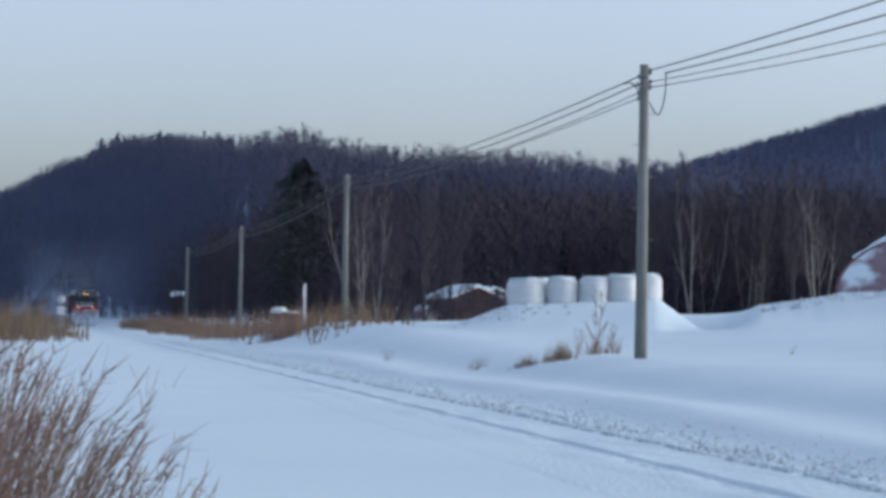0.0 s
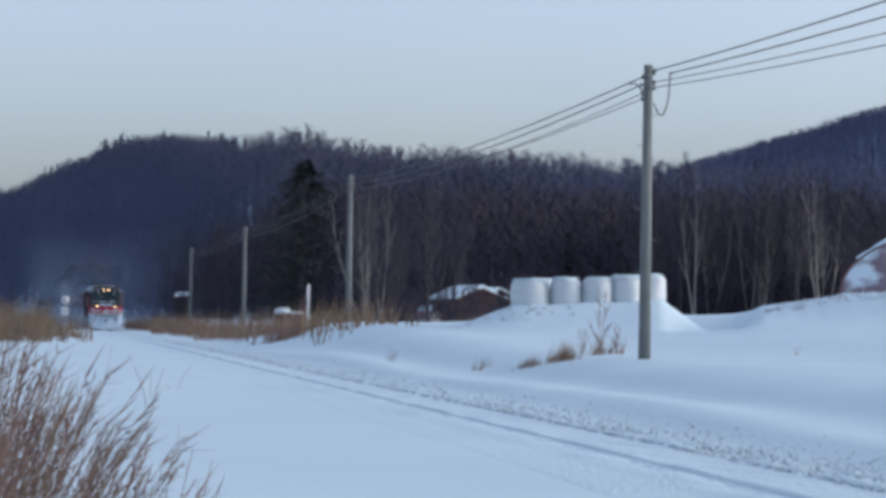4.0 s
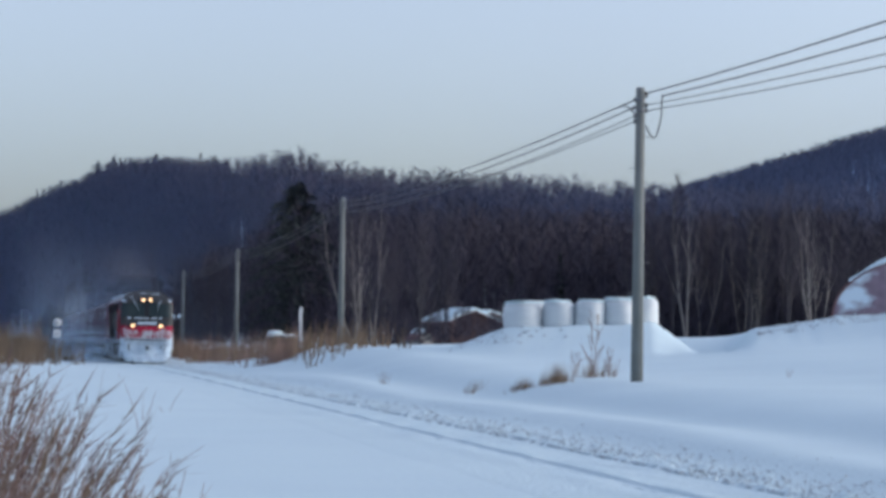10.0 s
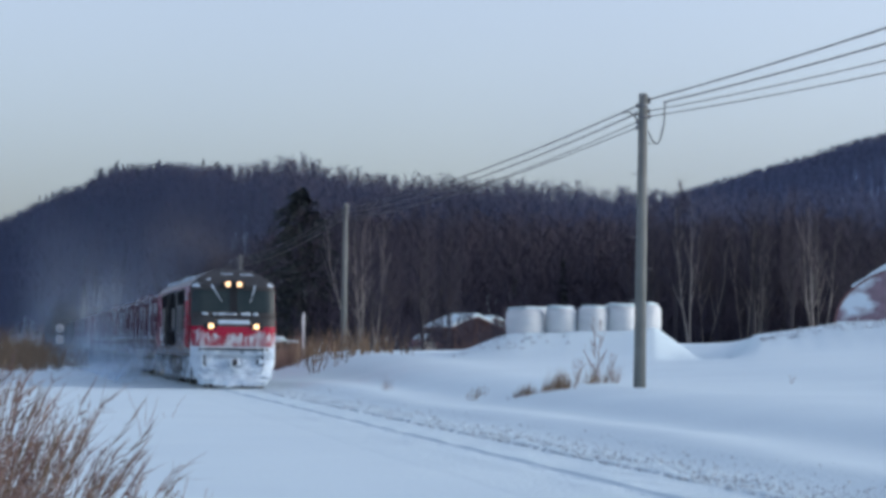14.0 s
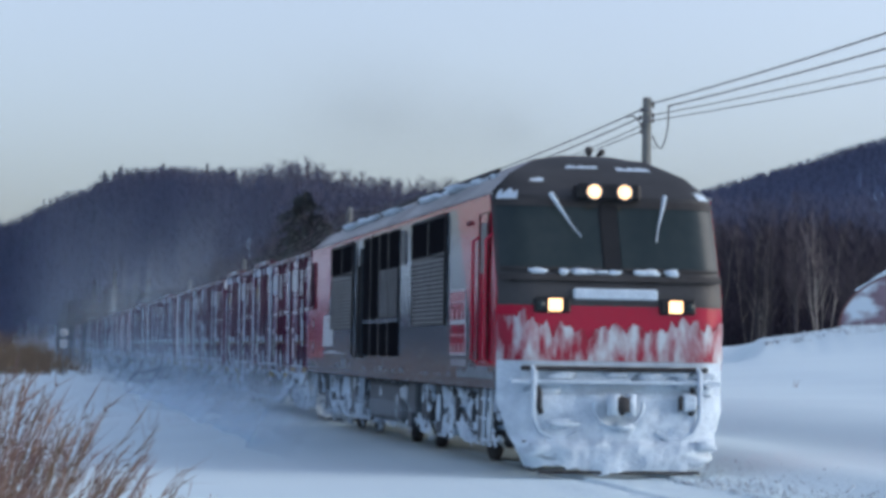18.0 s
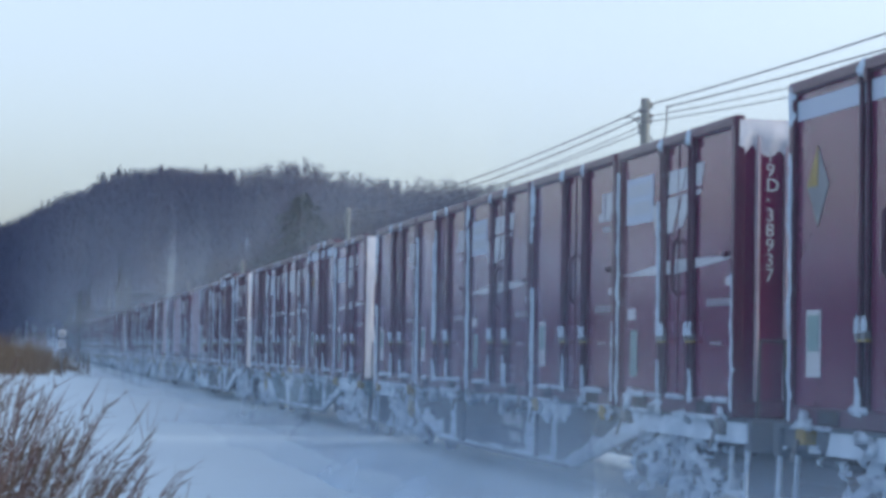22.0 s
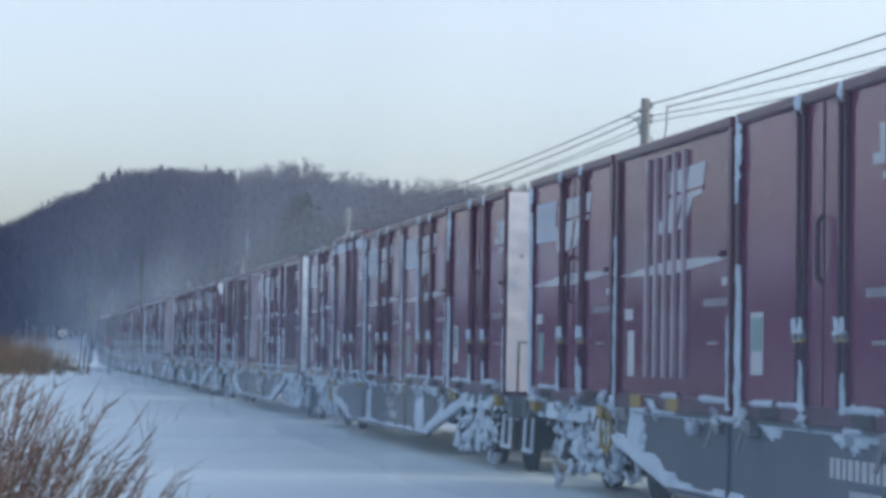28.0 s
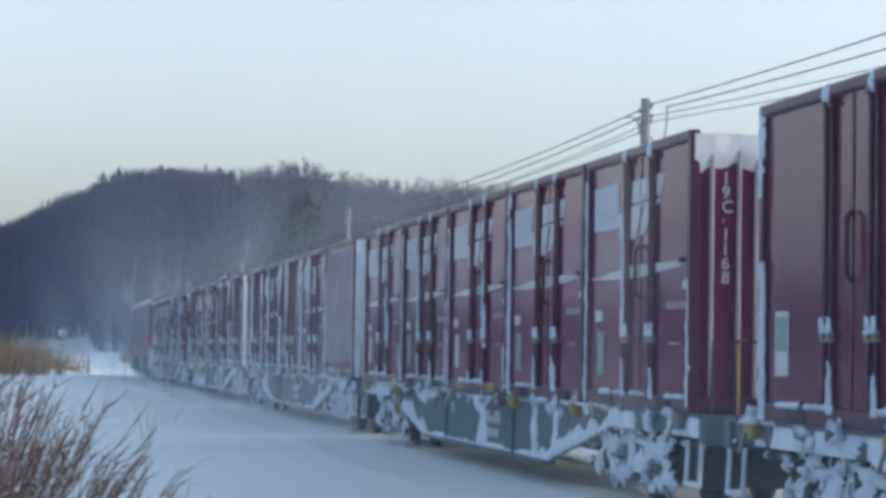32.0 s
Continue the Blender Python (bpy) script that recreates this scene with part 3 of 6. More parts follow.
def build_wires():
    for i in range(4):
        span = thing("overhead_cables", "dark overhead cables sagging between concrete poles", "cables")
        for k in range(4):
            if i:
                (dz, dx), sag = WIRE_LEVELS[k], 0.34 + 0.05 * (k % 3)
                a = np.array([POLES[i][0] + dx, POLES[i][1], pole_top(i) + dz])
            else:
                (dz, dx, up), sag = NEAR_LEVELS[k], 0.4
                a = np.array([POLES[0][0] + 0.12, POLES[0][1], pole_top(0) + up])
            b = np.array([POLES[i + 1][0] + dx, POLES[i + 1][1], pole_top(i + 1) + dz])
            part("cable", tube(sagging(a, b, sag), 0.018 if k < 2 else 0.012, 5), CABLE, span)
    x, y, z = POLES[1][0], POLES[1][1], pole_top(1)
    loop = thing("jumper_cable", "slack cable loop hanging beside the pole head", "cable")
    t = np.linspace(0, 1, 16)
    pts = np.stack([x + 0.12 + 0.39 * t ** 0.75, np.full(16, y - 0.06), z - 0.88 - 0.42 * np.sin(np.pi * t) ** 0.8 + 0.30 * t], -1)
    pts = np.concatenate([pts, [(x + 0.515, y - 0.06, z - 0.30), (x + 0.52, y - 0.08, z - 0.17), (x + 0.56, y - 0.6, z - 0.155)]])
    part("cable", tube(pts, 0.016, 6), CABLE, loop)
    jump = thing("jumper_cable", "short cable bow joining the wires at the pole head", "cable")
    t = np.linspace(0, 1, 10)
    part("cable", tube(np.stack([x - 0.45 + 0.38 * t, np.full(10, y + 0.2), z - 0.43 + 0.10 * np.sin(np.pi * t) - 0.16 * t], -1), 0.016, 5), CABLE, jump)
    slack = thing("service_cable", "thin service cable hanging slack below the others", "cable")
    t = np.linspace(0, 1, 24)
    a, b = np.array([x + 0.13, y, z - 0.38]), np.array([POLES[0][0] + 0.12, POLES[0][1], pole_top(0) - 1.22])
    pts = np.outer(1 - t, a) + np.outer(t, b)
    pts[:, 2] -= 1.6 * t * (1 - t) + 1.05 * np.sin(np.pi * np.clip((t - 0.40) / 0.45, 0, 1)) ** 0.8
    part("cable", tube(pts[9:22], 0.011, 5), CABLE, slack)


for i in range(5):
    build_pole(i)
build_wires()


# ---- wrapped bales ----
def build_bales():
    rng = np.random.RandomState(3)
    t = np.linspace(0, 2 * np.pi, 29)[:-1]
    prof = [(0.0, 0.0), (0.86, 0.0), (0.97, 0.06), (1.0, 0.25), (1.01, 0.55), (1.0, 0.85), (0.96, 1.0), (0.84, 1.08), (0.4, 1.12), (0.0, 1.12)]
    for x, y, r, tilt in [(19.40, 86.0, 0.74, 1), (20.75, 85.75, 0.62, -1), (21.93, 85.5, 0.61, 2), (23.12, 85.5, 0.66, -2), (24.22, 86.1, 0.66, 1),
                          (20.1, 87.4, 0.62, 1), (22.5, 87.1, 0.64, 0)]:
        z = float(land(x, y))
        b = thing("silage_bale", "white plastic-wrapped round silage bale set in the snow", "bale", "row of wrapped bales")
        b.matrix_basis = pose(x, y, z - 0.22, tilt, tilt, rng.uniform(0, 360))
        v = []
        for rr, zz in prof:
            wob = 1 + 0.025 * np.sin(3 * t + zz * 4) + 0.02 * np.sin(7 * t + zz * 9 + x)
            v.append(np.stack([r * rr * wob * np.cos(t), r * rr * wob * np.sin(t), np.full(28, zz * 1.04)], -1))
        n = 28
        i, j = np.meshgrid(np.arange(len(prof) - 1), np.arange(n), indexing="ij")
        q = np.stack([i * n + j, i * n + (j + 1) % n, (i + 1) * n + (j + 1) % n, (i + 1) * n + j], -1).reshape(-1, 4)
        part("wrap", (np.concatenate(v), np.concatenate([q[:, [0, 1, 2]], q[:, [0, 2, 3]]])), WRAP, b, smooth=True)
        part("snow_cap", lumps(rng, [((0.05, 0, 1.17), (r * 0.8, r * 0.8, 0.06))]), SNOW, b, smooth=True)


build_bales()

# ---- farm buildings ----
WALL_DARK = surface("dark_board_wall", (0.05, 0.04, 0.036), 0.9, (0.03, 0.025, 0.022), 1.0, 9.0, 0.6, 0.3, stretch=(6, 6, 1))
WALL_PALE = surface("pale_render_wall", (0.42, 0.40, 0.37), 0.9, (0.32, 0.30, 0.28), 0.8, 9.0, 0.5, 0.2)
WALL_RED = surface("faded_red_boards", (0.075, 0.036, 0.034), 0.9, (0.05, 0.03, 0.03), 1.0, 9.0, 0.6, 0.3, stretch=(6, 6, 1))
ROOF_RED = surface("faded_red_sheet", (0.19, 0.09, 0.095), 0.6, (0.14, 0.07, 0.075), 0.8, 8.0, 0.5, 0.2)
GLASS_DARK = surface("dark_window_glass", (0.02, 0.025, 0.03), 0.08, bump=0)
BARN_SHEET = frosted("snow_patched_mauve_sheet", (0.28, 0.20, 0.25), (0.60, 0.72, 0.80), 0.42, 0.44, (1, 1, 1.8), 0.05)
GREY_SHEET = surface("grey_sheet_metal", (0.13, 0.14, 0.145), 0.6, (0.09, 0.10, 0.10), 0.8, 8.0, 0.5, 0.2)


def shed(x, y, w, d, h, rise, turn, wall, label, snow=0.22, name="farm_shed", base=None):
    z = float(land(x, y)) if base is None else base
    s = thing(name, label, "building")
    s.matrix_basis = pose(x, y, z, 0, 0, turn)
    part("wall", sweep([(-w / 2, -0.5), (w / 2, -0.5), (w / 2, h), (0, h + rise), (-w / 2, h)], -d / 2, d / 2), wall, s)
    o, th = 0.35, 0.10
    k = rise / (w / 2)
    for sg in (1, -1):
        part("roof", sweep([(0, h + rise + 0.01), (sg * (w / 2 + o), h - o * k + 0.01), (sg * (w / 2 + o), h - o * k + th), (0, h + rise + th)], -d / 2 - 0.3, d / 2 + 0.3), ROOF_RED, s)
        part("roof_snow", sweep([(0, h + rise + th), (sg * (w / 2 + o - 0.08), h - o * k + th + 0.05), (sg * (w / 2 + o - 0.12), h - o * k + th + snow), (0, h + rise + th + snow)], -d / 2 - 0.25, d / 2 + 0.25), SNOW, s)
    n = int(w / 2.5) if wall is WALL_PALE else 0
    for i in range(n):
        cx = -w / 2 + w * (i + 0.5) / n
        win = part("window", block((cx - 0.45, -d / 2 - 0.05, 0.9), (cx + 0.45, -d / 2 + 0.02, 1.8), 0.01), WALL_PALE, s)
        part("pane", block((cx - 0.38, -d / 2 - 0.06, 0.97), (cx + 0.38, -d / 2 - 0.03, 1.73)), GLASS_DARK, win)
    return s


shed(32.9, 167, 3.6, 5, 1.5, 0.75, 12, WALL_RED, "low red farm shed with a snow-laden roof", base=1.5)
shed(35.6, 172, 4.0, 4, 1.9, 0.8, 8, WALL_DARK, "dark farmhouse with snow on its roof among trees", base=1.0, name="farmhouse")
heap = thing("snow_covered_stack", "low stack under lumpy snow behind the dry grass", "stack")
heap.matrix_basis = pose(19.7, 169, 1.3)
part("crate", block((-0.9, -0.5, -0.6), (0.9, 0.5, 0.45), 0.08), WALL_DARK, heap)
part("snow", lumps(np.random.RandomState(6), [((-0.5, 0, 0.55), (0.6, 0.6, 0.28)), ((0.45, 0, 0.42), (0.6, 0.6, 0.16))]), SNOW, heap, smooth=True)
shed(17.4, 251, 1.2, 1.0, 2.4, 0.3, 70, WALL_DARK, "far dark hut with a bright snow roof", snow=0.10, base=1.1, name="hut")
shed(29.2, 163, 1.2, 1.4, 0.9, 0.5, 20, WALL_PALE, "small weathered tarpaulin-covered stack beside the trees", 0.05, base=0.9, name="covered_stack")


def build_barn():
    """A barn under a half-round sheet roof with snow lying on it."""
    b = thing("arched_barn", "barn with a half-round reddish sheet roof under patchy snow", "barn")
    b.matrix_basis = pose(44.3, 105.45, 2.25, 0, 0, -23)
    a = np.linspace(0, np.pi, 25)
    rx, rz, h = 4.4, 2.8, 0.7
    arc = [(rx * np.cos(t), h + rz * np.sin(t)) for t in a]
    part("wall", sweep([(rx, -1.0)] + arc + [(-rx, -1.0)], -5.0, 5.0), BARN_SHEET, b)
    part("plinth", block((-4.35, -5.06, -1.0), (4.35, -5.002, 0.55), 0.01), GREY_SHEET, b)
    part("ledge_snow", block((-4.4, -5.22, 0.56), (4.4, -5.003, 0.80), 0.07), SNOW, b)
    outer = [((rx + 0.12) * np.cos(t), h + (rz + 0.12) * np.sin(t)) for t in a]
    for i in range(12):
        y0 = -5.02 + i * 0.867
        part("roof_sheet", sweep(outer + [(x, z) for x, z in arc[::-1]], y0, y0 + 0.855), ROOF_RED, b)
    rng = np.random.RandomState(8)
    yy = np.linspace(-5.1, 5.1, 40)
    aa = np.linspace(np.pi * 0.06, np.pi * 0.80, 46)
    g, t = np.meshgrid(yy, aa)
    th = 0.17 + 0.10 * waves(g * 1.3, t * 4, 3.0, 17) - 0.12 * ease(2.0, 2.6, t)
    th = th * (1 - ease(4.8, 5.1, np.abs(g))) - 0.05 * (1 - ease(0.2, 0.4, t))
    v = np.stack([(rx + 0.10 + th) * np.cos(t), g, h + (rz + 0.10 + th) * np.sin(t)], -1).reshape(-1, 3)
    i, j = np.meshgrid(np.arange(45), np.arange(39), indexing="ij")
    q = np.stack([i * 40 + j, i * 40 + j + 1, (i + 1) * 40 + j + 1, (i + 1) * 40 + j], -1).reshape(-1, 4)
    part("roof_snow", (v, np.concatenate([q[:, [0, 2, 1]], q[:, [0, 3, 2]]])), SNOW, b, smooth=True)
    part("door", block((1.0, -5.09, -0.9), (3.2, -5.062, 0.5), 0.01), WALL_DARK, b)


build_barn()


# ---- railway signs ----
WHITE_PAINT = surface("white_sign_paint", (0.55, 0.57, 0.59), 0.6, (0.42, 0.43, 0.45), 2.0, 20.0, 0.5, 0.1)


def build_signs():
    s = thing("railway_sign", "white round and square railway sign plates on a slim post", "sign")
    s.matrix_basis = pose(2.05, 111.6, float(land(2.05, 111.6)))
    part("post", drum((0, 0.03, -0.2), (0, 0.03, 2.35), 0.035, 8), STEEL, s)
    part("round_plate", drum((0, 0.0, 2.10), (0, -0.02, 2.10), 0.20, 20), WHITE_PAINT, s)
    part("square_plate", block((-0.18, -0.02, 1.37), (0.18, 0.0, 1.76), 0.006), WHITE_PAINT, s)
    part("symbol", block((-0.03, -0.026, 2.02), (0.03, -0.021, 2.18)), STEEL, s)
    part("symbol", block((-0.09, -0.026, 1.52), (0.09, -0.021, 1.56)), STEEL, s)
    k = thing("distance_post", "white-painted wooden distance post leaning in the snow", "post")
    k.matrix_basis = pose(13.02, 104.5, float(land(13.02, 104.5)) - 0.02, 0, 1.0, 10)
    part("shaft", block((-0.055, -0.055, -0.3), (0.055, 0.055, 1.95), 0.012), WHITE_PAINT, k)
    part("cap", slab([(-0.065, 1.95), (0.065, 1.95), (0.0, 2.06)], -0.065, 0.065), WHITE_PAINT, k)
    part("plate", block((-0.12, -0.075, 1.45), (0.03, -0.056, 1.9), 0.004), WHITE_PAINT, k)


build_signs()
# ---- near trees ----
def tree_proto(kind, seed, height, bark, twig_mat, label, **kw):
    rng = np.random.RandomState(seed)
    wood, fine = bare_tree(rng, height, **kw)
    t = thing(kind, label, "tree", "trees before the hill")
    part("trunk", wood, bark, t, smooth=True)
    part("crown", fine, twig_mat, t)
    return t


def build_trees():
    dark = [tree_proto("bare_tree", 40 + i, 13.0, BARK_DARK, TWIGS, "dark leafless tree with a dense reddish twig crown", limbs=34, twigs=22, girth=0.009, low=0.28, up=1.3, twig_w=0.016, forks=1 + i % 2) for i in range(5)]
    pale = [tree_proto("birch_tree", 60 + i, 13.0, BARK_BIRCH, TWIGS, "leafless birch with forked pale trunks", limbs=26, twigs=16, girth=0.0105, low=0.3, up=1.7, twig_w=0.014, forks=2 + i) for i in range(2)]
    slim = tree_proto("birch_tree", 63, 13.0, BARK_PALE, TWIGS, "slim leafless birch with reddish twigs", limbs=24, twigs=16, girth=0.0075, low=0.3, up=1.5, twig_w=0.012, forks=2)
    rng = np.random.RandomState(77)

    def put(proto, x, y, k, used):
        m = pose(x, y, float(land(x, y)) - 0.1, 0, 0, rng.uniform(0, 360))
        if proto in used:
            t = copy_thing(proto, m)
        else:
            used.append(proto)
            t, t.matrix_basis = proto, m
        t.scale = (k, k, k * rng.uniform(0.97, 1.03))

    used = []
    for x, y, k in [(52.5, 173.3, 0.95), (62.4, 171.6, 0.93), (63.1, 173.0, 0.82)]:
        put(pale[int(x) % 2], x, y, k, used)
    for x, y, k in [(23.6, 150, 0.80), (19.9, 131, 0.62), (54.9, 177, 0.8), (57.6, 175, 0.85), (58.4, 174, 0.78), (59.0, 176, 0.8), (25.6, 172, 0.85)]:
        put(slim, x, y, k, used)
    for i in range(46):
        th, r = radians(rng.uniform(15.6, 22.5)), rng.uniform(176, 215)
        put(dark[i % 5], r * math.sin(th), r * math.cos(th), rng.uniform(0.78, 1.0), used)
    for i in range(16):
        th, r = radians(rng.uniform(8.2, 11.0)), rng.uniform(140, 195)
        put(dark[i % 5], r * math.sin(th), r * math.cos(th), rng.uniform(0.5, 0.78), used)
    for i in range(14):
        th, r = radians(rng.uniform(3.6, 6.2)), rng.uniform(215, 300)
        put(dark[i % 5], r * math.sin(th), r * math.cos(th), rng.uniform(0.6, 0.95), used)


build_trees()


def build_spruce():
    """A tall dark spruce: whorls of drooping boughs set with needle sprays."""
    rng = np.random.RandomState(9)
    x, y = 24.3, 199
    t = thing("spruce_tree", "tall dark green spruce with drooping boughs", "tree")
    t.matrix_basis = pose(x, y, float(land(x, y)) - 0.2)
    h = 14.9
    part("trunk", tube([(0, 0, 0), (0.1, 0, h * 0.5), (0, 0.05, h)], 0.28, 8, 0.03), BARK_DARK, t, smooth=True)
    wood, green = [], []
    for i in range(210):
        k = (i + rng.uniform()) / 210
        zz = 0.8 + (h - 0.9) * k
        reach = (4.6 * min(1.0, (1 - k) / 0.45) ** 0.75 + 0.15) * rng.uniform(0.55, 1.2)
        a = rng.uniform(0, 2 * np.pi)
        d = np.array([np.cos(a), np.sin(a), 0])
        p0, p1 = np.array([0, 0, zz]), np.array([0, 0, zz]) + d * reach * 0.6 + np.array([0, 0, 0.10 * reach])
        p2 = p1 + d * reach * 0.45 - np.array([0, 0, 0.22 * reach])
        wood += [prism(p0, p1, 0.035, 0.02, 3), prism(p1, p2, 0.02, 0.006, 3)]
        side = np.cross(d, (0, 0, 1))
        for _ in range(34):
            q = rng.uniform(0.15, 1.0)
            o = p0 + (p1 - p0) * q * 1.8 if q < 0.55 else p1 + (p2 - p1) * (q - 0.55) / 0.45
            dd = d * rng.uniform(0.1, 0.7) + side * rng.normal(0, 0.6) + np.array([0, 0, rng.uniform(-0.9, 0.1)])
            green.append(sliver(o, o + dd * rng.uniform(0.3, 0.75), rng.uniform(0.05, 0.12)))
    part("bough", gather(wood), BARK_DARK, t)
    part("needles", gather(green), NEEDLES, t)


build_spruce()


# ---- dry grass and weeds ----
def weed_stalk(rng, base, height, lean, plume=26, thick=0.003):
    p = [np.array(base, float)]
    d = np.array([lean[0] * 0.4, lean[1] * 0.4, 1.0])
    for i in range(5):
        d = d + np.array([lean[0] * 0.16, lean[1] * 0.16, -0.03]) + rng.normal(0, 0.03, 3)
        p.append(p[-1] + d / np.linalg.norm(d) * height / 5)
    out = [tube(p, thick, 3, 0.0012)]
    for i in range(plume):
        k = rng.uniform(0.45, 1.0)
        s = min(int(k * 5), 4)
        o = p[s] + (p[s + 1] - p[s]) * (k * 5 - s)
        dd = d * 0.6 + rng.normal(0, 0.55, 3) + np.array([lean[0], lean[1], 0.25])
        out.append(sliver(o, o + dd * rng.uniform(0.02, 0.075) * height * (1.25 - k * 0.5), rng.uniform(0.0010, 0.0034)))
    return gather(out)


def build_weeds():
    rng = np.random.RandomState(31)
    for name, mat_, count, label in (("dry_weeds", STRAW_RED, 140, "tall reddish-brown dried weeds standing out of the snow"),
                                     ("dry_grass", STRAW, 85, "straw-coloured dried grass stalks among the weeds")):
        stalks = []
        for i in range(count):
            k = rng.uniform(0, 1) ** (1.6 if mat_ is STRAW_RED else 2.6)
            x, y = -0.24 + 0.40 * k + rng.normal(0, 0.03), rng.uniform(6.7, 8.6)
            x *= y / 7.6
            tall = 1.42 - 0.42 * k - rng.uniform(0, 0.45) ** 1.3
            stalks.append(weed_stalk(rng, (x, y, 0.05), tall, (rng.normal(0.15, 0.15) + 0.22 * k, rng.normal(0, 0.12)), 60 if mat_ is STRAW_RED else 36))
        tagged(part(name, gather(stalks), mat_, None), label, "weeds", kind="stuff")
    thin = []
    for x, z, ln in [(0.20, 1.16, 0.3), (0.24, 1.08, 0.35), (0.50, 1.02, 0.6), (0.46, 0.93, 0.7), (0.56, 0.98, 0.8), (0.40, 0.97, 0.5)]:
        thin.append(weed_stalk(rng, (x - 0.12, 7.4, 0.05), z, (ln * 0.35, 0.0), 14, 0.003))
    for x, y, h, ln in [(1.90, 34.8, 1.0, -0.35), (1.98, 34.7, 0.7, 0.2), (2.27, 40.5, 0.5, 0.05), (2.30, 40.3, 0.35, 0.4), (2.99, 44.2, 0.55, 0.45), (2.85, 44.0, 0.2, -0.5), (1.43, 22.4, 0.62, 1.1), (1.36, 22.2, 0.4, 0.9)]:
        thin.append(weed_stalk(rng, (x, y, 0.0), h, (ln, 0.0), 16, 0.006))
    tagged(part("lone_stalks", gather(thin), STRAW_RED, None), "thin single dried stalks bent over the snow", "weeds", kind="stuff")


def grass_patch(name, rng, spots, hmin, hmax, material, label, width=0.012):
    n = len(spots)
    base = np.stack([spots[:, 0], spots[:, 1], land(spots[:, 0], spots[:, 1]) - 0.03], -1)
    h = rng.uniform(hmin, hmax, n)
    tip = base + np.stack([rng.normal(0.12, 0.22, n) * h, rng.normal(0, 0.2, n) * h, h], -1)
    w = np.stack([rng.uniform(0.5, 1.3, n) * width, rng.normal(0, 0.3, n) * width, np.zeros(n)], -1)
    v = np.stack([base - w, base + w, tip], 1).reshape(-1, 3)
    me = from_arrays(name, v, np.arange(3 * n).reshape(-1, 3), material)
    return tagged(new(name, me), label, "grass", kind="stuff")


def build_grass():
    rng = np.random.RandomState(12)
    y = 118 + 120 * rng.uniform(0, 1, 6000) ** 1.3 + rng.normal(0, 6, 6000)
    x = rng.uniform(-14, 3.4, 6000) + 0.6 * np.sin(y / 9)
    keep = waves(x, y, 7, 41) > rng.uniform(-0.5, 0.6, 6000)
    x, y = x[keep], y[keep]
    grass_patch("roadside_reeds", rng, np.stack([x, y], -1), 0.4, 1.8, STRAW, "dry brown reeds along the snowy lineside", 0.03)
    y = rng.uniform(88, 240, 5200)
    x = 9.8 + 1.4 * (y < 125) + rng.uniform(0, 4.2, 5200) + 0.5 * np.sin(y / 7)
    keep = waves(x, y, 5, 42) > rng.uniform(-0.5, 0.7, 5200)
    x, y = x[keep], y[keep]
    grass_patch("lineside_grass", rng, np.stack([x, y], -1), 0.4, 1.45, STRAW, "dry brown grass standing along the far side of the track", 0.025)
    n = 5200
    y = rng.uniform(110, 205, n)
    x = -14 + 15.2 * rng.uniform(0, 1, n) ** 0.8 + 0.4 * np.sin(y / 6)
    keep = waves(x, y, 9, 44) > rng.uniform(-0.6, 0.5, n)
    grass_patch("tall_reeds", rng, np.stack([x[keep], y[keep]], -1), 1.0, 2.7, STRAW, "tall dry brown reeds standing beside the line", 0.022)
    y = rng.uniform(100, 240, 2600)
    x = 10.0 + rng.uniform(0, 4.5, 2600)
    keep = waves(x, y, 5, 43) > rng.uniform(-0.4, 0.8, 2600)
    x, y = x[keep], y[keep]
    grass_patch("lineside_brush", rng, np.stack([x, y], -1), 0.5, 1.9, STRAW_RED, "reddish dried brush along the far side of the track", 0.02)

    n = 14000
    grass_patch("field_weeds", rng, np.stack([-2.4 - 11 * rng.uniform(0, 1, n), rng.uniform(3, 240, n)], -1), 0.6, 1.4, STRAW_RED, "brown dried weeds over the field beside the track", 0.02)

    def tuft(name, cx, cy, rx, n, hmin, hmax, mat_, label, width=0.012):
        grass_patch(name, rng, np.stack([rng.normal(cx, rx, n), rng.normal(cy, rx * 1.5, n)], -1), hmin, hmax, mat_, label, width)

    tuft("brown_shrub_clump", 11.45, 99.5, 0.45, 300, 0.3, 1.3, STRAW_RED, "rusty brown clump of dried brush by the track")
    tuft("brown_shrub_clump", 12.2, 101.5, 0.4, 160, 0.3, 0.9, STRAW, "straw-coloured clump of dried brush by the track")
    for cx, cy, n, h in [(11.78, 48.8, 120, 0.5), (11.95, 48.9, 60, 0.45), (11.45, 48.6, 40, 0.35), (10.93, 48.9, 60, 0.28), (11.1, 48.8, 50, 0.3), (12.85, 50.0, 60, 0.45), (13.3, 50.4, 40, 0.5), (10.2, 50.5, 25, 0.35), (10.5, 51.5, 25, 0.3)]:
        cx, cy = cx * 1.12, cy * 1.12
        tuft("bamboo_grass_tuft", cx, cy, 0.14, int(n * 0.7), h * 0.5, h * 1.25, STRAW, "golden dried grass tuft poking through the snow", 0.009)
    shrubs = []
    for cx, cy, h, n in [(13.0, 50.4, 0.9, 10), (9.6, 59.3, 0.55, 7), (13.6, 50.6, 0.6, 8), (9.75, 59.5, 0.45, 5), (17.4, 49.5, 0.4, 4)]:
        cx, cy = cx * 1.115, cy * 1.115
        z = float(land(cx, cy))
        for i in range(n):
            shrubs.append(weed_stalk(rng, (cx + rng.normal(0, 0.06), cy + rng.normal(0, 0.06), z - 0.02), h * rng.uniform(0.5, 1.0), (rng.normal(0, 0.5), rng.normal(0, 0.3)), 6, 0.006))
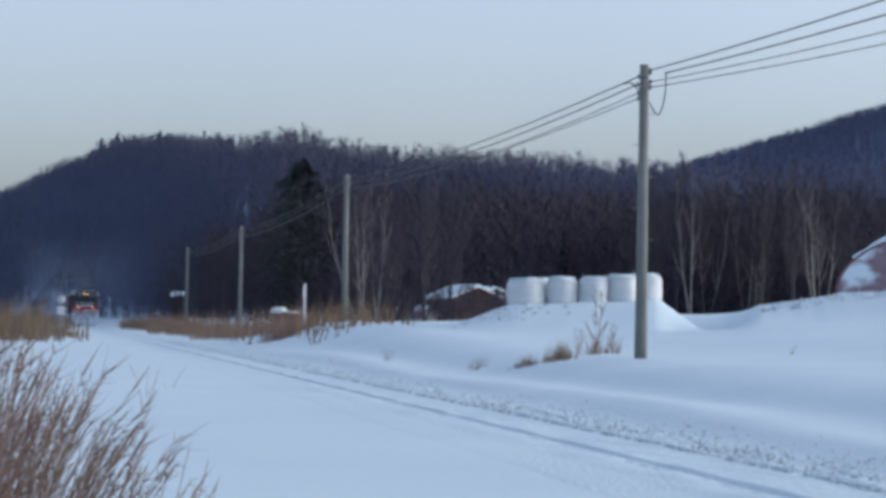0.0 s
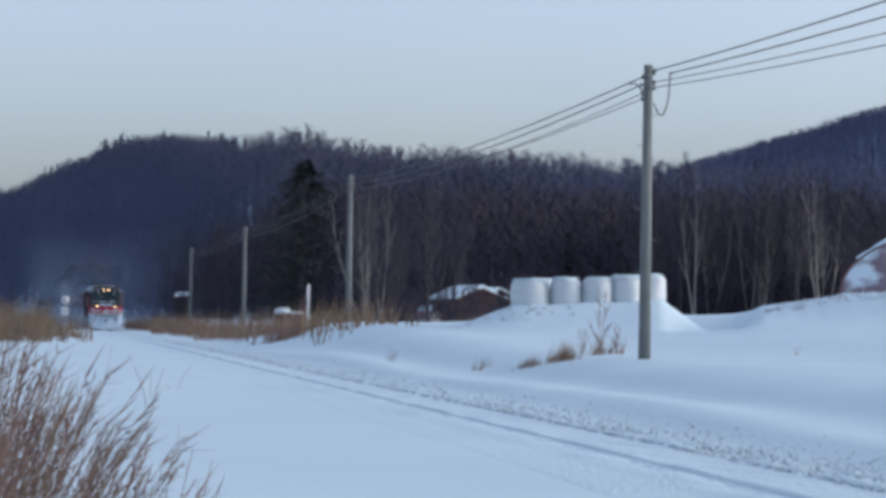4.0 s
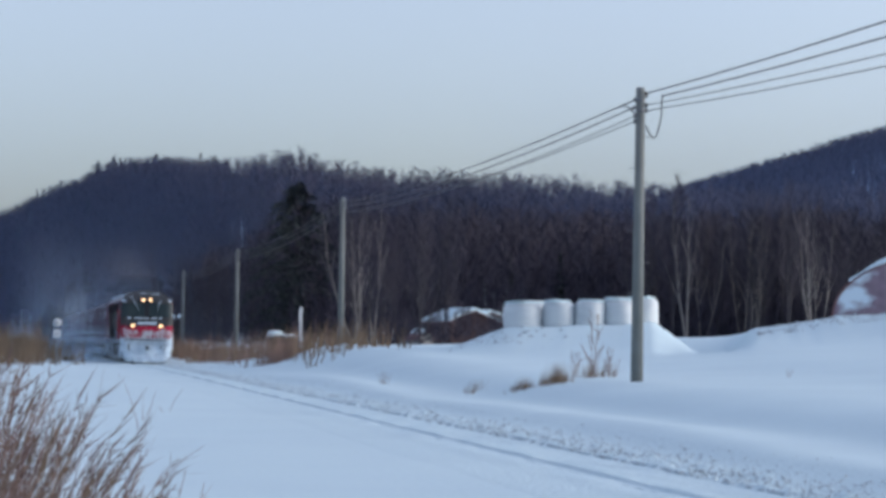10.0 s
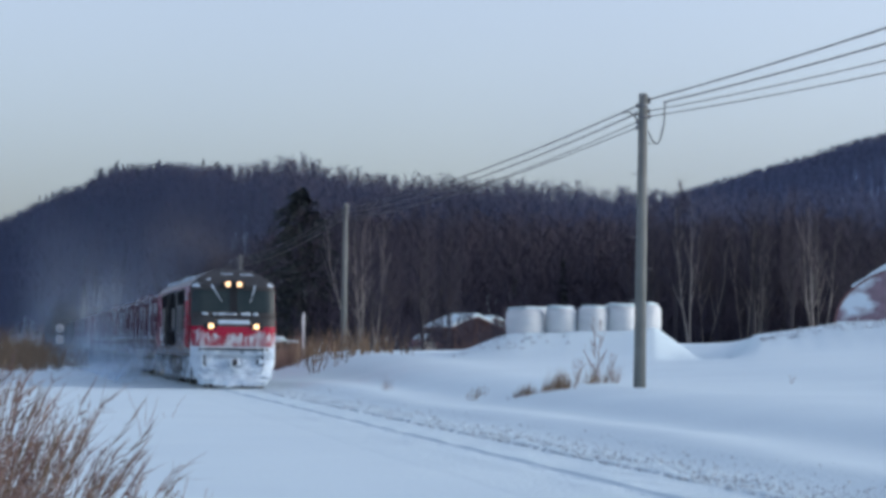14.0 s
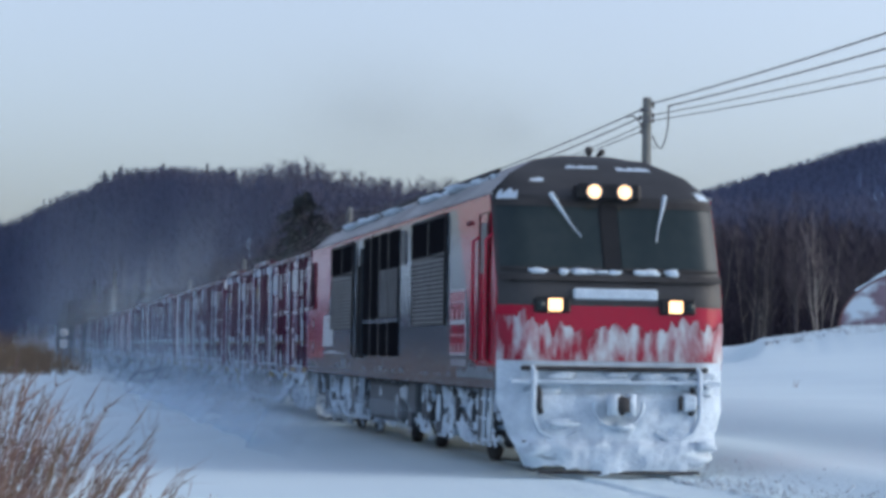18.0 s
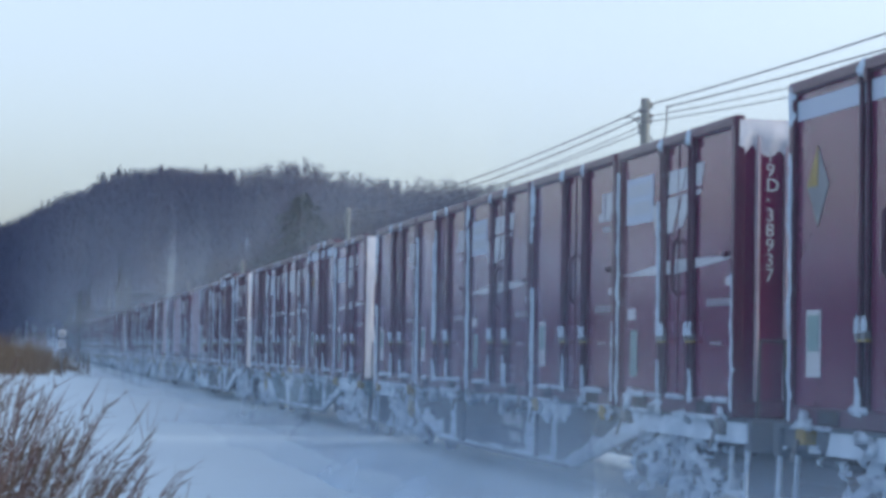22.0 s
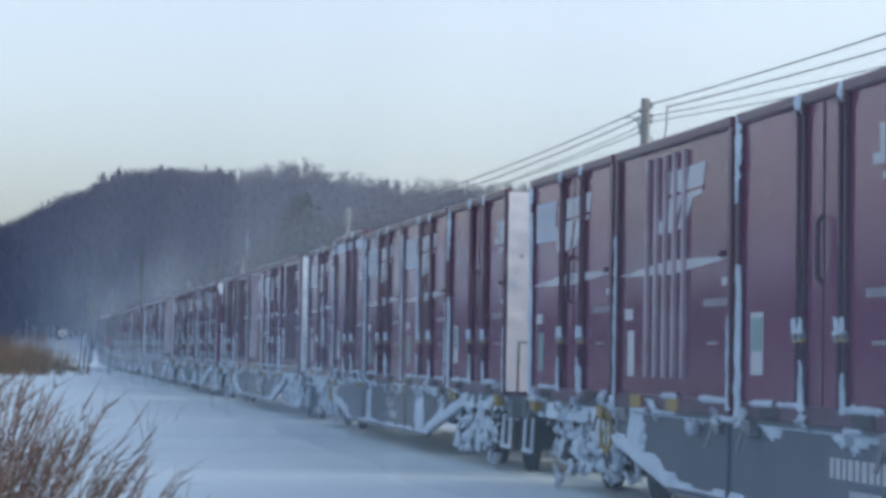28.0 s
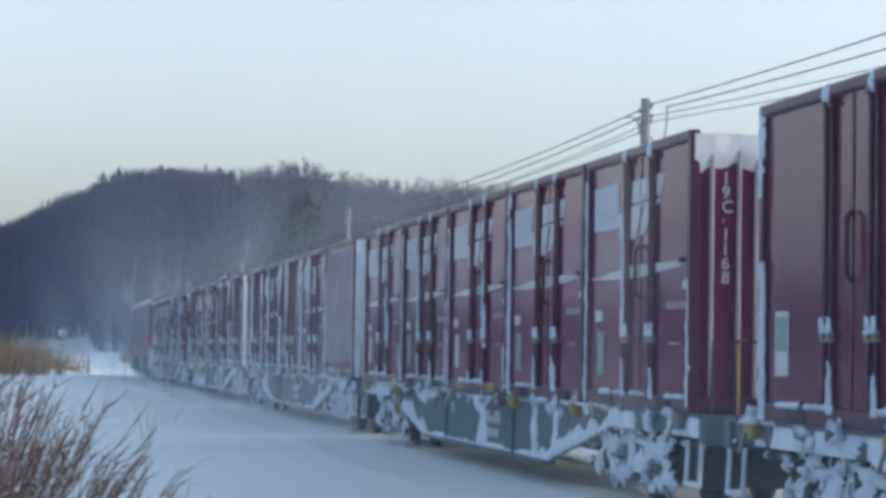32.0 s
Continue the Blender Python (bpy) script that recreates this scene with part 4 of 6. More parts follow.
    tagged(part("bare_shrubs", gather(shrubs), STRAW_RED, None), "thin leafless shrubs in the snow beside the pole", "shrub", kind="stuff")

    for cx, cy, h in ((14.58, 56.4, 1.65), (14.95, 56.2, 0.8), (14.2, 56.6, 0.7)):
        wood, fine = bare_tree(rng, h, limbs=15, twigs=5, girth=0.008, low=0.08, twig_w=0.006, forks=3, up=1.1)
        bush = thing("leafless_shrub", "thin reddish leafless shrub standing in the snow", "shrub")
        bush.matrix_basis = pose(cx, cy, float(land(cx, cy)) - 0.04)
        part("branch", wood, STRAW_RED, bush)
        tagged(part("twig", fine, STRAW_RED, bush), kind="stuff")


build_weeds()
build_grass()
# ---- train paints ----
LOCO_GREY = surface("locomotive_grey_paint", (0.085, 0.112, 0.135), 0.12, (0.055, 0.074, 0.095), 0.9, 14.0, 0.5, 0.012, specular=0.45)
LOCO_RED = surface("locomotive_red_paint", (0.42, 0.009, 0.040), 0.12, (0.33, 0.008, 0.032), 0.9, 14.0, 0.5, 0.012, specular=0.45)
LOCO_BLACK = surface("locomotive_black_paint", (0.013, 0.014, 0.016), 0.4, (0.024, 0.026, 0.029), 1.2, 14.0, 0.4, 0.1, specular=0.2)
ROOF_SILVER = surface("frosted_roof_grey", (0.40, 0.41, 0.43), 0.6, (0.18, 0.18, 0.19), 0.7, 9.0, 0.7, 0.3)
RIME = surface("thin_rime", (0.17, 0.20, 0.23), 0.7, (0.11, 0.135, 0.16), 2.0, 18.0, 0.6, 0.2)
LOCO_DUSTY = surface("frost_dusted_black_paint", (0.030, 0.032, 0.035), 0.5, (0.060, 0.062, 0.066), 1.5, 14.0, 0.6, 0.15, specular=0.25)
GRILLE = surface("grille_slat_grey", (0.10, 0.105, 0.11), 0.5, (0.20, 0.21, 0.23), 3.0, 20.0, 0.5, 0.2)
SOOT = surface("sooty_underframe", (0.022, 0.021, 0.022), 0.9, (0.05, 0.05, 0.053), 2.0, 12.0, 0.6, 0.4)
GLASS = surface("tinted_cab_glass", (0.016, 0.030, 0.034), 0.08, (0.035, 0.050, 0.052), 1.5, 6.0, bump=0, specular=0.25)
BLACK_GLASS = surface("black_engine_window", (0.012, 0.012, 0.015), 0.5, bump=0, specular=0.0)
LAMP = surface("lit_headlamp", (1.0, 0.62, 0.30), 0.3, (1.0, 0.70, 0.40), bump=0, emit=1.9)
MARK_WHITE = surface("white_marking", (0.52, 0.55, 0.57), 0.5, (0.36, 0.38, 0.42), 2.0, 16.0, 0.5, 0.05)
MARK_DULL = surface("dulled_white_lettering", (0.32, 0.32, 0.35), 0.5, (0.20, 0.18, 0.21), 2.0, 16.0, 0.5, 0.05)
MARK_BLUE = surface("pale_blue_marking", (0.40, 0.48, 0.58), 0.5, (0.34, 0.40, 0.5), 2.0, 16.0, 0.5, 0.05)
MARK_GREEN = surface("green_sticker", (0.17, 0.30, 0.29), 0.5, (0.12, 0.22, 0.22), 3.0, 16.0, 0.5, 0.05)
MARK_YELLOW = surface("yellow_bracket_paint", (0.40, 0.27, 0.05), 0.6, (0.20, 0.14, 0.05), 4.0, 20.0, 0.5, 0.1)
WAGON_GREY = surface("wagon_grey_paint", (0.058, 0.074, 0.090), 0.5, (0.10, 0.125, 0.15), 1.4, 10.0, 0.6, 0.3, specular=0.2)
WAGON_BLUE = surface("wagon_blue_paint", (0.035, 0.095, 0.12), 0.5, (0.07, 0.13, 0.155), 1.4, 10.0, 0.6, 0.3, specular=0.2)
MAROON_RIB = surface("frosted_maroon_rib", (0.50, 0.46, 0.50), 0.6, (0.30, 0.20, 0.24), 2.0, 12.0, 0.6, 0.2)


FROSTED = frosted("frosted_running_gear", (0.045, 0.052, 0.062), (0.50, 0.63, 0.74), 4.2, 0.44)
FROST_RED = frosted("snow_streaked_red_paint", (0.33, 0.009, 0.036), (0.50, 0.56, 0.60), 3.6, 0.54, (2.4, 2.4, 0.7), 0.14)
FROSTED_PLATE = frosted("frosted_grey_plate", (0.095, 0.11, 0.125), (0.50, 0.58, 0.64), 2.2, 0.28)


def frost_sheet(x, ys, zs, field, depth=0.035):
    """Snow lying on an upright face where field(y, z) is above nought, thickest well inside."""
    y, z = np.meshgrid(ys, zs)
    f = field(y, z)
    v = np.stack([x - depth * np.clip(f, -0.2, 1), y, z], -1).reshape(-1, 3)
    ny = len(ys)
    i, j = np.meshgrid(np.arange(len(zs) - 1), np.arange(ny - 1), indexing="ij")
    q = np.stack([i * ny + j, i * ny + j + 1, (i + 1) * ny + j + 1, (i + 1) * ny + j], -1).reshape(-1, 4)
    q = q[(f.reshape(-1)[q] > 0).sum(1) >= 2]
    return v, np.concatenate([q[:, [0, 1, 2]], q[:, [0, 2, 3]]])


def decal(name, outline, material, parent, x=-1.225, thick=0.006, label=""):
    """A painted shape on a side wall, given as (y, z) corners."""
    return part(name, slab(outline, x - thick, x + 0.002), material, parent, label)


def rect(y0, y1, z0, z1):
    return [(y0, z0), (y1, z0), (y1, z1), (y0, z1)]


def marks(rng, name, y0, y1, z, h, material, parent, x=-1.225):
    """A line of unreadable small writing, as plain bars."""
    bm, y = bmesh.new(), y0
    while y < y1:
        w = h * rng.uniform(0.45, 0.75)
        slab(rect(y, min(y + w, y1), z, z + h), x - 0.005, x + 0.001, bm)
        y += w + h * 0.3
    return part(name, bm, material, parent)
# ---- the locomotive ----
BODY_W, BODY_L = 1.40, 18.05


def nose_width(z):
    return float(np.interp(z, [0, 3.3, 3.42, 3.70, 3.93, 4.0], [1.40, 1.40, 1.37, 1.12, 0.70, 0.30]))


def nose(x, z):
    """How far the cab front lies behind its foremost plane."""
    y = float(np.interp(z, [0.0, 2.2, 3.42, 3.70, 3.93, 4.0], [-0.25, -0.25, 0.27, 0.68, 1.10, 1.35]))
    e = max(0.0, (abs(x) - 0.95) / 0.45)
    return y + 0.22 * e ** 2.5


def front_skin(z0, z1, rows, x0=-1, x1=1, cols=20, lift=0.0, jag=None):
    """A sheet of the cab front between two heights; x as a share of the half width."""
    v = []
    for i in range(rows + 1):
        for j in range(cols + 1):
            s = x0 + (x1 - x0) * j / cols
            z = z0 + (z1 - z0) * i / rows
            if jag is not None:
                z = z0 + (jag[j] - z0) * i / rows
            x = s * nose_width(z)
            v.append((x * (1 + lift * 0.5), nose(x, z) - lift, z))
    n = cols + 1
    q = [(i * n + j, i * n + j + 1, (i + 1) * n + j + 1, (i + 1) * n + j) for i in range(rows) for j in range(cols)]
    t = np.array([(a, b, c) for a, b, c, d in q] + [(a, c, d) for a, b, c, d in q])
    return np.array(v), t


def cab_front(loco, rng):
    """One cab end, at the front (y = 0)."""
    part("lower_front", front_skin(0.95, 1.48, 4), SNOW_ICE, loco, "snow-plastered lower cab front", smooth=True)
    part("red_front", front_skin(1.48, 2.06, 4), LOCO_RED, loco, smooth=True)
    part("black_front", front_skin(2.06, 3.42, 12), LOCO_DUSTY, loco, smooth=True)
    part("brow", front_skin(3.42, 4.0, 6), LOCO_DUSTY, loco, smooth=True)
    for a, b in ((-0.965, -0.085), (0.085, 0.965)):
        w = part("windscreen", front_skin(2.52, 3.28, 6, a, b, 10, 0.012), GLASS, loco, "dark tinted windscreen", smooth=True)
        part("seal", front_skin(2.49, 2.525, 1, a, b, 10, 0.02), SOOT, w)
        part("seal", front_skin(3.275, 3.31, 1, a, b, 10, 0.02), SOOT, w)
    part("pillar", front_skin(2.46, 3.30, 6, -0.07, 0.07, 2, 0.03), LOCO_BLACK, loco)
    part("brow_band", front_skin(3.29, 3.36, 2, -0.99, 0.99, 20, 0.022), SOOT, loco)
    part("ledge", front_skin(2.36, 2.44, 2, -0.97, 0.97, 20, 0.05), SOOT, loco)
    ledge = [((x, nose(x, 2.47) - 0.05, 2.47), (rng.uniform(0.06, 0.18), 0.03, rng.uniform(0.02, 0.05))) for x in (-0.42, -0.30, -0.16, 0.02, 0.34, 0.46, 0.72, -0.62, -0.95)]
    for one in ledge:
        part("ledge_snow", lumps(rng, [one]), SNOW_ICE, loco, smooth=True)
    part("number_board", block((-0.52, -0.3, 2.14), (0.52, -0.23, 2.27), 0.02), SNOW_ICE, loco, "number board hidden under white frost")
    box_ = part("lamp_case", block((-0.40, 0.09, 3.36), (0.40, 0.37, 3.56), 0.03), LOCO_BLACK, loco)
    for x in (-0.19, 0.19):
        part("headlamp", drum((x, 0.095, 3.46), (x, 0.075, 3.46), 0.085, 18), LAMP, box_, "bright warm headlamp")
        part("rim", tube([(x + 0.095 * math.cos(a), 0.08, 3.46 + 0.095 * math.sin(a)) for a in np.linspace(0, 2 * math.pi, 17)], 0.012, 5), STEEL, box_)
    for sx in (-1, 1):
        c = part("light_case", block((min(sx * 0.55, sx * 1.0), -0.295, 1.97), (max(sx * 0.55, sx * 1.0), -0.22, 2.16), 0.025), LOCO_BLACK, loco)
        part("headlamp", block((sx * 0.745 - 0.085, -0.31, 1.99), (sx * 0.745 + 0.085, -0.29, 2.14), 0.012), LAMP, c, "bright warm headlamp")
        part("tail_lamp", drum((sx * 0.92, -0.31, 2.065), (sx * 0.92, -0.29, 2.065), 0.05, 12), GLASS, c)
    part("wiper", gather([tube([(-0.72, 0.16, 3.43), (-0.62, 0.09, 3.26), (-0.48, 0.02, 3.04)], 0.034, 6, 0.008), tube([(-0.48, 0.02, 3.04), (-0.38, -0.05, 2.90)], 0.008, 5)]), SNOW_ICE, loco, "frosted windscreen wiper")
    part("wiper", gather([tube([(0.72, 0.16, 3.43), (0.67, 0.09, 3.26), (0.60, 0.02, 3.04)], 0.032, 6, 0.008), tube([(0.60, 0.02, 3.04), (0.56, -0.06, 2.86)], 0.008, 5)]), SNOW_ICE, loco, "frosted windscreen wiper")
    part("horn", drum((-0.06, 0.9, 3.98), (-0.09, 0.78, 4.03), 0.03, 10, 0.05), SOOT, loco)
    part("horn", drum((0.07, 0.95, 3.98), (0.09, 0.80, 4.01), 0.025, 10, 0.04), SOOT, loco)
    for z0, z1, a, b in ((3.34, 3.50, -0.97, -0.80), (3.30, 3.36, -0.68, -0.52), (3.40, 3.54, 0.86, 0.98), (3.60, 3.66, -0.74, -0.60), (3.80, 3.85, -0.4, 0.05), (3.78, 3.84, 0.3, 0.75)):
        top = z0 + (z1 - z0) * rng.uniform(0.45, 1.0, 9)
        part("brow_snow", front_skin(z0, z1, 3, a, b, 8, 0.012, top), SNOW_ICE, loco, smooth=True)
    jag = 1.66 + 0.30 * rng.uniform(0, 1, 141)
    jag = (jag + np.roll(jag, 1) + np.roll(jag, 2) + np.roll(jag, 3)) / 4 + 0.05 * waves(np.linspace(0, 9, 141), np.zeros(141), 2.0, 88)
    jag[:16] += 0.12
    part("plastered_snow", front_skin(1.40, 1.5, 5, -1, 1, 140, 0.014, jag), FROST_RED, loco, "ragged wind-blown snow on the red front", smooth=True)
    # snow plough: a rounded apron that reaches down to the rails
    v, rows, cols = [], 22, 56
    for i in range(rows + 1):
        k = i / rows
        z = 0.08 + 0.92 * k
        for j in range(cols + 1):
            s = -1 + 2 * j / cols
            w = 1.40 - 0.30 * (1 - k) ** 1.6
            bulge = 0.05 * math.sin(math.pi * k) + 0.11 * float(ease(0.40, 0.34, k + 0.03 * float(waves(s * 4, 0, 1.7, 9)))) + 0.035 * float(waves(s * 5, k * 4, 1.6, 23)) + rng.uniform(0, 0.012)
            v.append((s * w, nose(s * 1.4, 1) - 0.08 * (1 - abs(s)) - bulge - 0.16 * (1 - k), z + 0.06 * abs(s) * (1 - k) + (0.05 * float(waves(s * 6, 0, 1.5, 5)) if i == 0 else 0)))
    n = cols + 1
    q = [(i * n + j, i * n + j + 1, (i + 1) * n + j + 1, (i + 1) * n + j) for i in range(rows) for j in range(cols)]
    part("snow_plough", (np.array(v), np.array([(a, b, c) for a, b, c, d in q] + [(a, c, d) for a, b, c, d in q])), SNOW_ICE, loco, "snow-packed plough apron", smooth=True)
    drift = [((x, -0.50, z), (w_, 0.05, h_)) for x, z, w_, h_ in ((-0.95, 0.34, 0.22, 0.09), (-0.45, 0.22, 0.30, 0.10), (0.25, 0.30, 0.26, 0.13), (0.80, 0.26, 0.28, 0.10), (1.05, 0.40, 0.16, 0.06), (0.05, 0.62, 0.12, 0.05), (-0.72, 0.66, 0.16, 0.05))]
    drift += [((rng.uniform(-1.2, 1.2), -0.26, rng.uniform(1.02, 1.30)), (rng.uniform(0.1, 0.3), 0.03, rng.uniform(0.03, 0.07))) for _ in range(9)]
    tagged(part("packed_snow", lumps(rng, drift, 0.5), SNOW_ICE, loco, smooth=True), kind="stuff")
    for x0, x1 in ((-1.15, -0.62), (0.30, 1.12)):
        part("crack", tube([(x0, nose(x0, 1) - 0.17, 0.44), ((x0 + x1) / 2, nose((x0 + x1) / 2, 1) - 0.20, 0.455), (x1, nose(x1, 1) - 0.17, 0.44)], 0.013, 5), SOOT, loco)
    part("skirt_edge", tube([(x, nose(x, 1) - 0.30 - 0.06 * (1 - abs(x)), 0.09) for x in np.linspace(-0.98, 0.98, 15)], 0.02, 5), SOOT, loco)
    part("hose_box", block((0.80, -0.47, 0.82), (0.98, -0.34, 1.02), 0.03), SNOW_ICE, loco)
    part("hose_slot", block((0.765, -0.465, 0.82), (0.80, -0.36, 1.0), 0.006), SOOT, loco)
    part("front_beam", block((-1.15, -0.34, 1.28), (1.15, -0.23, 1.34), 0.02), SOOT, loco)
    part("step_board", block((-1.30, -0.41, 1.13), (1.30, -0.27, 1.17), 0.01), SNOW_ICE, loco)
    c = part("coupler", gather([drum((0, -0.15, 0.88), (0, -0.55, 0.88), 0.12, 12), drum((0.0, -0.55, 0.80), (0.0, -0.55, 0.98), 0.14, 10)]), SOOT, loco, "dark knuckle coupler caked with snow")
    part("knuckle", gather([drum((-0.10, -0.61, 0.76), (-0.10, -0.61, 1.02), 0.075, 8), drum((0.12, -0.59, 0.76), (0.12, -0.59, 1.02), 0.06, 8)]), SNOW_ICE, c)
    part("coupler_guard", tube([(0.30 * math.cos(a), -0.47, 0.88 + 0.27 * math.sin(a)) for a in np.linspace(math.pi * 0.95, math.pi * 2.05, 18)], 0.024, 6), SNOW_ICE, loco)
    for sx in (-1, 1):
        part("hand_rail", tube([(sx * 1.02, -0.31, 1.32), (sx * 1.02, -0.41, 1.28), (sx * 1.02, -0.42, 0.72), (sx * 0.94, -0.42, 0.56), (sx * 0.78, -0.43, 0.47), (sx * 0.62, -0.43, 0.48), (sx * 0.48, -0.42, 0.56)], 0.032, 6), SNOW_ICE, loco)
        part("brake_hose", tube([(sx * 0.95, -0.33, 1.08), (sx * 0.95, -0.41, 1.0), (sx * 0.96, -0.42, 0.86), (sx * 0.92, -0.37, 0.78)], 0.035, 6), SOOT, loco)


def louvre(name, y0, y1, z0, z1, loco, n, rng):
    """A recessed air intake: frame, dark inside and slats."""
    g = part(name, block((-1.412, y0, z0), (-1.385, y1, z1), 0.01), SOOT, loco)
    part("frame", gather([tube([(-1.415, y0, z0), (-1.415, y1, z0), (-1.415, y1, z1), (-1.415, y0, z1), (-1.415, y0, z0)], 0.025, 4)]), LOCO_BLACK, g)
    part("mullion", block((-1.428, (y0 + y1) / 2 - 0.03, z0), (-1.40, (y0 + y1) / 2 + 0.03, z1)), LOCO_BLACK, g)
    for i in range(n):
        z = z0 + (z1 - z0) * (i + 0.5) / n
        part("slat", slab([(y0 + 0.05, z - 0.012), (y1 - 0.05, z - 0.012), (y1 - 0.05, z + 0.014), (y0 + 0.05, z + 0.014)], -1.434, -1.408), GRILLE, g)
    return g


def side_wall(loco, sx):
    out = [(-0.03, 1.05), (-0.03, 2.2), (0.49, 3.42), (BODY_L - 0.49, 3.42), (BODY_L + 0.03, 2.2), (BODY_L + 0.03, 1.05)]
    part("side_wall", slab(out, sx * 1.34, sx * 1.40), LOCO_GREY, loco)
    part("red_panel", slab([(-0.03, 1.32), (-0.03, 2.2), (0.49, 3.42), (2.62, 3.42), (1.18, 1.32)], sx * 1.395, sx * 1.405), LOCO_RED, loco)
    e = BODY_L
    part("red_panel", slab([(e + 0.03, 1.32), (e + 0.03, 2.2), (e - 0.49, 3.42), (e - 3.7, 3.42), (e - 2.2, 1.32)], sx * 1.395, sx * 1.405), LOCO_RED, loco)
    part("red_strip", slab(rect(2.62, BODY_L - 3.7, 3.36, 3.42), sx * 1.395, sx * 1.4045), LOCO_RED, loco)
    part("sill", slab(rect(0.0, BODY_L, 1.05, 1.16), sx * 1.395, sx * 1.412), LOCO_GREY, loco)
    part("gutter", slab(rect(0.49, BODY_L - 0.49, 3.42, 3.45), sx * 1.36, sx * 1.43), ROOF_SILVER, loco)


def wheelset(parent, y, r, rim_mat):
    for sx in (-1, 1):
        w = part("wheel", drum((sx * 0.50, y, r), (sx * 0.60, y, r), r, 22), SOOT, parent)
        part("hub", drum((sx * 0.60, y, r), (sx * 0.66, y, r), r * 0.35, 12), rim_mat, w)
    part("axle", drum((-0.6, y, r), (0.6, y, r), 0.08, 8), SOOT, parent)


def build_loco(seed):
    rng = np.random.RandomState(seed)
    loco = thing("diesel_locomotive", "red and grey diesel locomotive plastered with snow, headlamps lit", "locomotive")
    cab_front(loco, rng)
    ends = list(loco.children)
    for o in ends:                      # the same cab at the other end
        c = copy_thing(o, pose(0, BODY_L, 0, 0, 0, 180))
        c.parent = loco
    side_wall(loco, -1)
    side_wall(loco, 1)
    prof = [(1.40, 3.43, 0.49), (1.12, 3.70, 0.70), (0.70, 3.93, 1.12), (0.0, 4.0, 1.35), (-0.70, 3.93, 1.12), (-1.12, 3.70, 0.70), (-1.40, 3.43, 0.49)]
    bm = bmesh.new()
    a = [bm.verts.new((x, y, z)) for x, z, y in prof]
    b = [bm.verts.new((x, BODY_L - y, z)) for x, z, y in prof]
    for i in range(6):
        bm.faces.new((a[i], a[i + 1], b[i + 1], b[i]))
    part("roof", bm, ROOF_SILVER, loco, "frosted grey roof")
    part("floor", block((-1.34, 0.4, 1.02), (1.34, BODY_L - 0.4, 1.10)), SOOT, loco)
    for sx in (-1, 1):
        part("roof_pipe", tube([(sx * 1.08, 1.5, 3.80), (sx * 1.08, 9, 3.81), (sx * 1.08, BODY_L - 1.5, 3.80)], 0.028, 6), SOOT, loco)
        for k in range(9):
            y = 2.0 + k * 1.78
            part("pipe_bracket", block((sx * 1.08 - 0.025, y - 0.03, 3.66), (sx * 1.08 + 0.025, y + 0.03, 3.80)), SOOT, loco)
    part("radiator_fan", block((-0.6, 7.0, 3.86), (0.6, 10.6, 4.0), 0.05), SOOT, loco)
    part("exhaust", block((-0.35, 5.2, 3.9), (0.35, 5.9, 4.06), 0.04), SOOT, loco)
    tagged(part("roof_snow", lumps(rng, [((rng.uniform(-1.15, -0.9), rng.uniform(1.5, BODY_L - 1.5), 3.73), (0.14, rng.uniform(0.3, 0.9), 0.05)) for _ in range(26)]), SNOW_ICE, loco, smooth=True), kind="stuff")
    # near side fittings
    for y0, y1 in ((3.28, 5.90), (11.95, 14.60)):
        w = part("side_window", block((-1.412, y0, 2.80), (-1.39, y1, 3.33), 0.02), BLACK_GLASS, loco, "dark glazed engine-room window")
        part("frame", tube([(-1.415, y0, 2.80), (-1.415, y1, 2.80), (-1.415, y1, 3.33), (-1.415, y0, 3.33), (-1.415, y0, 2.80)], 0.028, 4), LOCO_BLACK, w)
        part("mullion", block((-1.43, (y0 + y1) / 2 - 0.025, 2.80), (-1.405, (y0 + y1) / 2 + 0.025, 3.33)), LOCO_BLACK, w)
        louvre("air_intake", y0 + 0.02, y1 - 0.02, 1.86, 2.76, loco, 15, rng)
    big = part("radiator_panel", block((-1.415, 7.15, 1.40), (-1.385, 10.75, 3.33), 0.03), BLACK_GLASS, loco, "tall black radiator panel")
    for k in range(1, 4):
        part("upright", block((-1.435, 7.15 + k * 0.9 - 0.03, 1.40), (-1.41, 7.15 + k * 0.9 + 0.03, 3.33)), LOCO_BLACK, big)
    part("cross_rail", block((-1.437, 7.15, 1.92), (-1.41, 10.75, 1.98)), LOCO_GREY, big)
    for k in range(14):
        part("slat", block((-1.43, 7.25 + k * 0.125, 2.0), (-1.412, 7.28 + k * 0.125, 2.75)), GRILLE, big)
    port = part("port_window", block((-1.408, 6.62, 2.80), (-1.39, 6.92, 3.26), 0.0), GREY_SHEET, loco)
    part("rim", tube([(-1.414, 6.77 + 0.17 * math.copysign(abs(math.cos(t)) ** 0.5, math.cos(t)), 3.03 + 0.25 * math.copysign(abs(math.sin(t)) ** 0.5, math.sin(t))) for t in np.linspace(0, 2 * math.pi, 33)], 0.014, 5), STEEL, port)
    for y0, y1, m in ((0.42, 0.98, LOCO_RED), (10.95, 11.4, LOCO_GREY)):
        d = part("side_door", block((-1.42, y0, 1.36), (-1.39, y1, 3.20), 0.012), m, loco)
        part("pane", block((-1.426, y0 + 0.10, 2.45), (-1.415, y1 - 0.10, 3.08), 0.01), GREY_SHEET, d)
        part("seam", tube([(-1.424, y0, 1.36), (-1.424, y0, 3.20), (-1.424, y1, 3.20), (-1.424, y1, 1.36)], 0.012, 4), LOCO_BLACK, d)
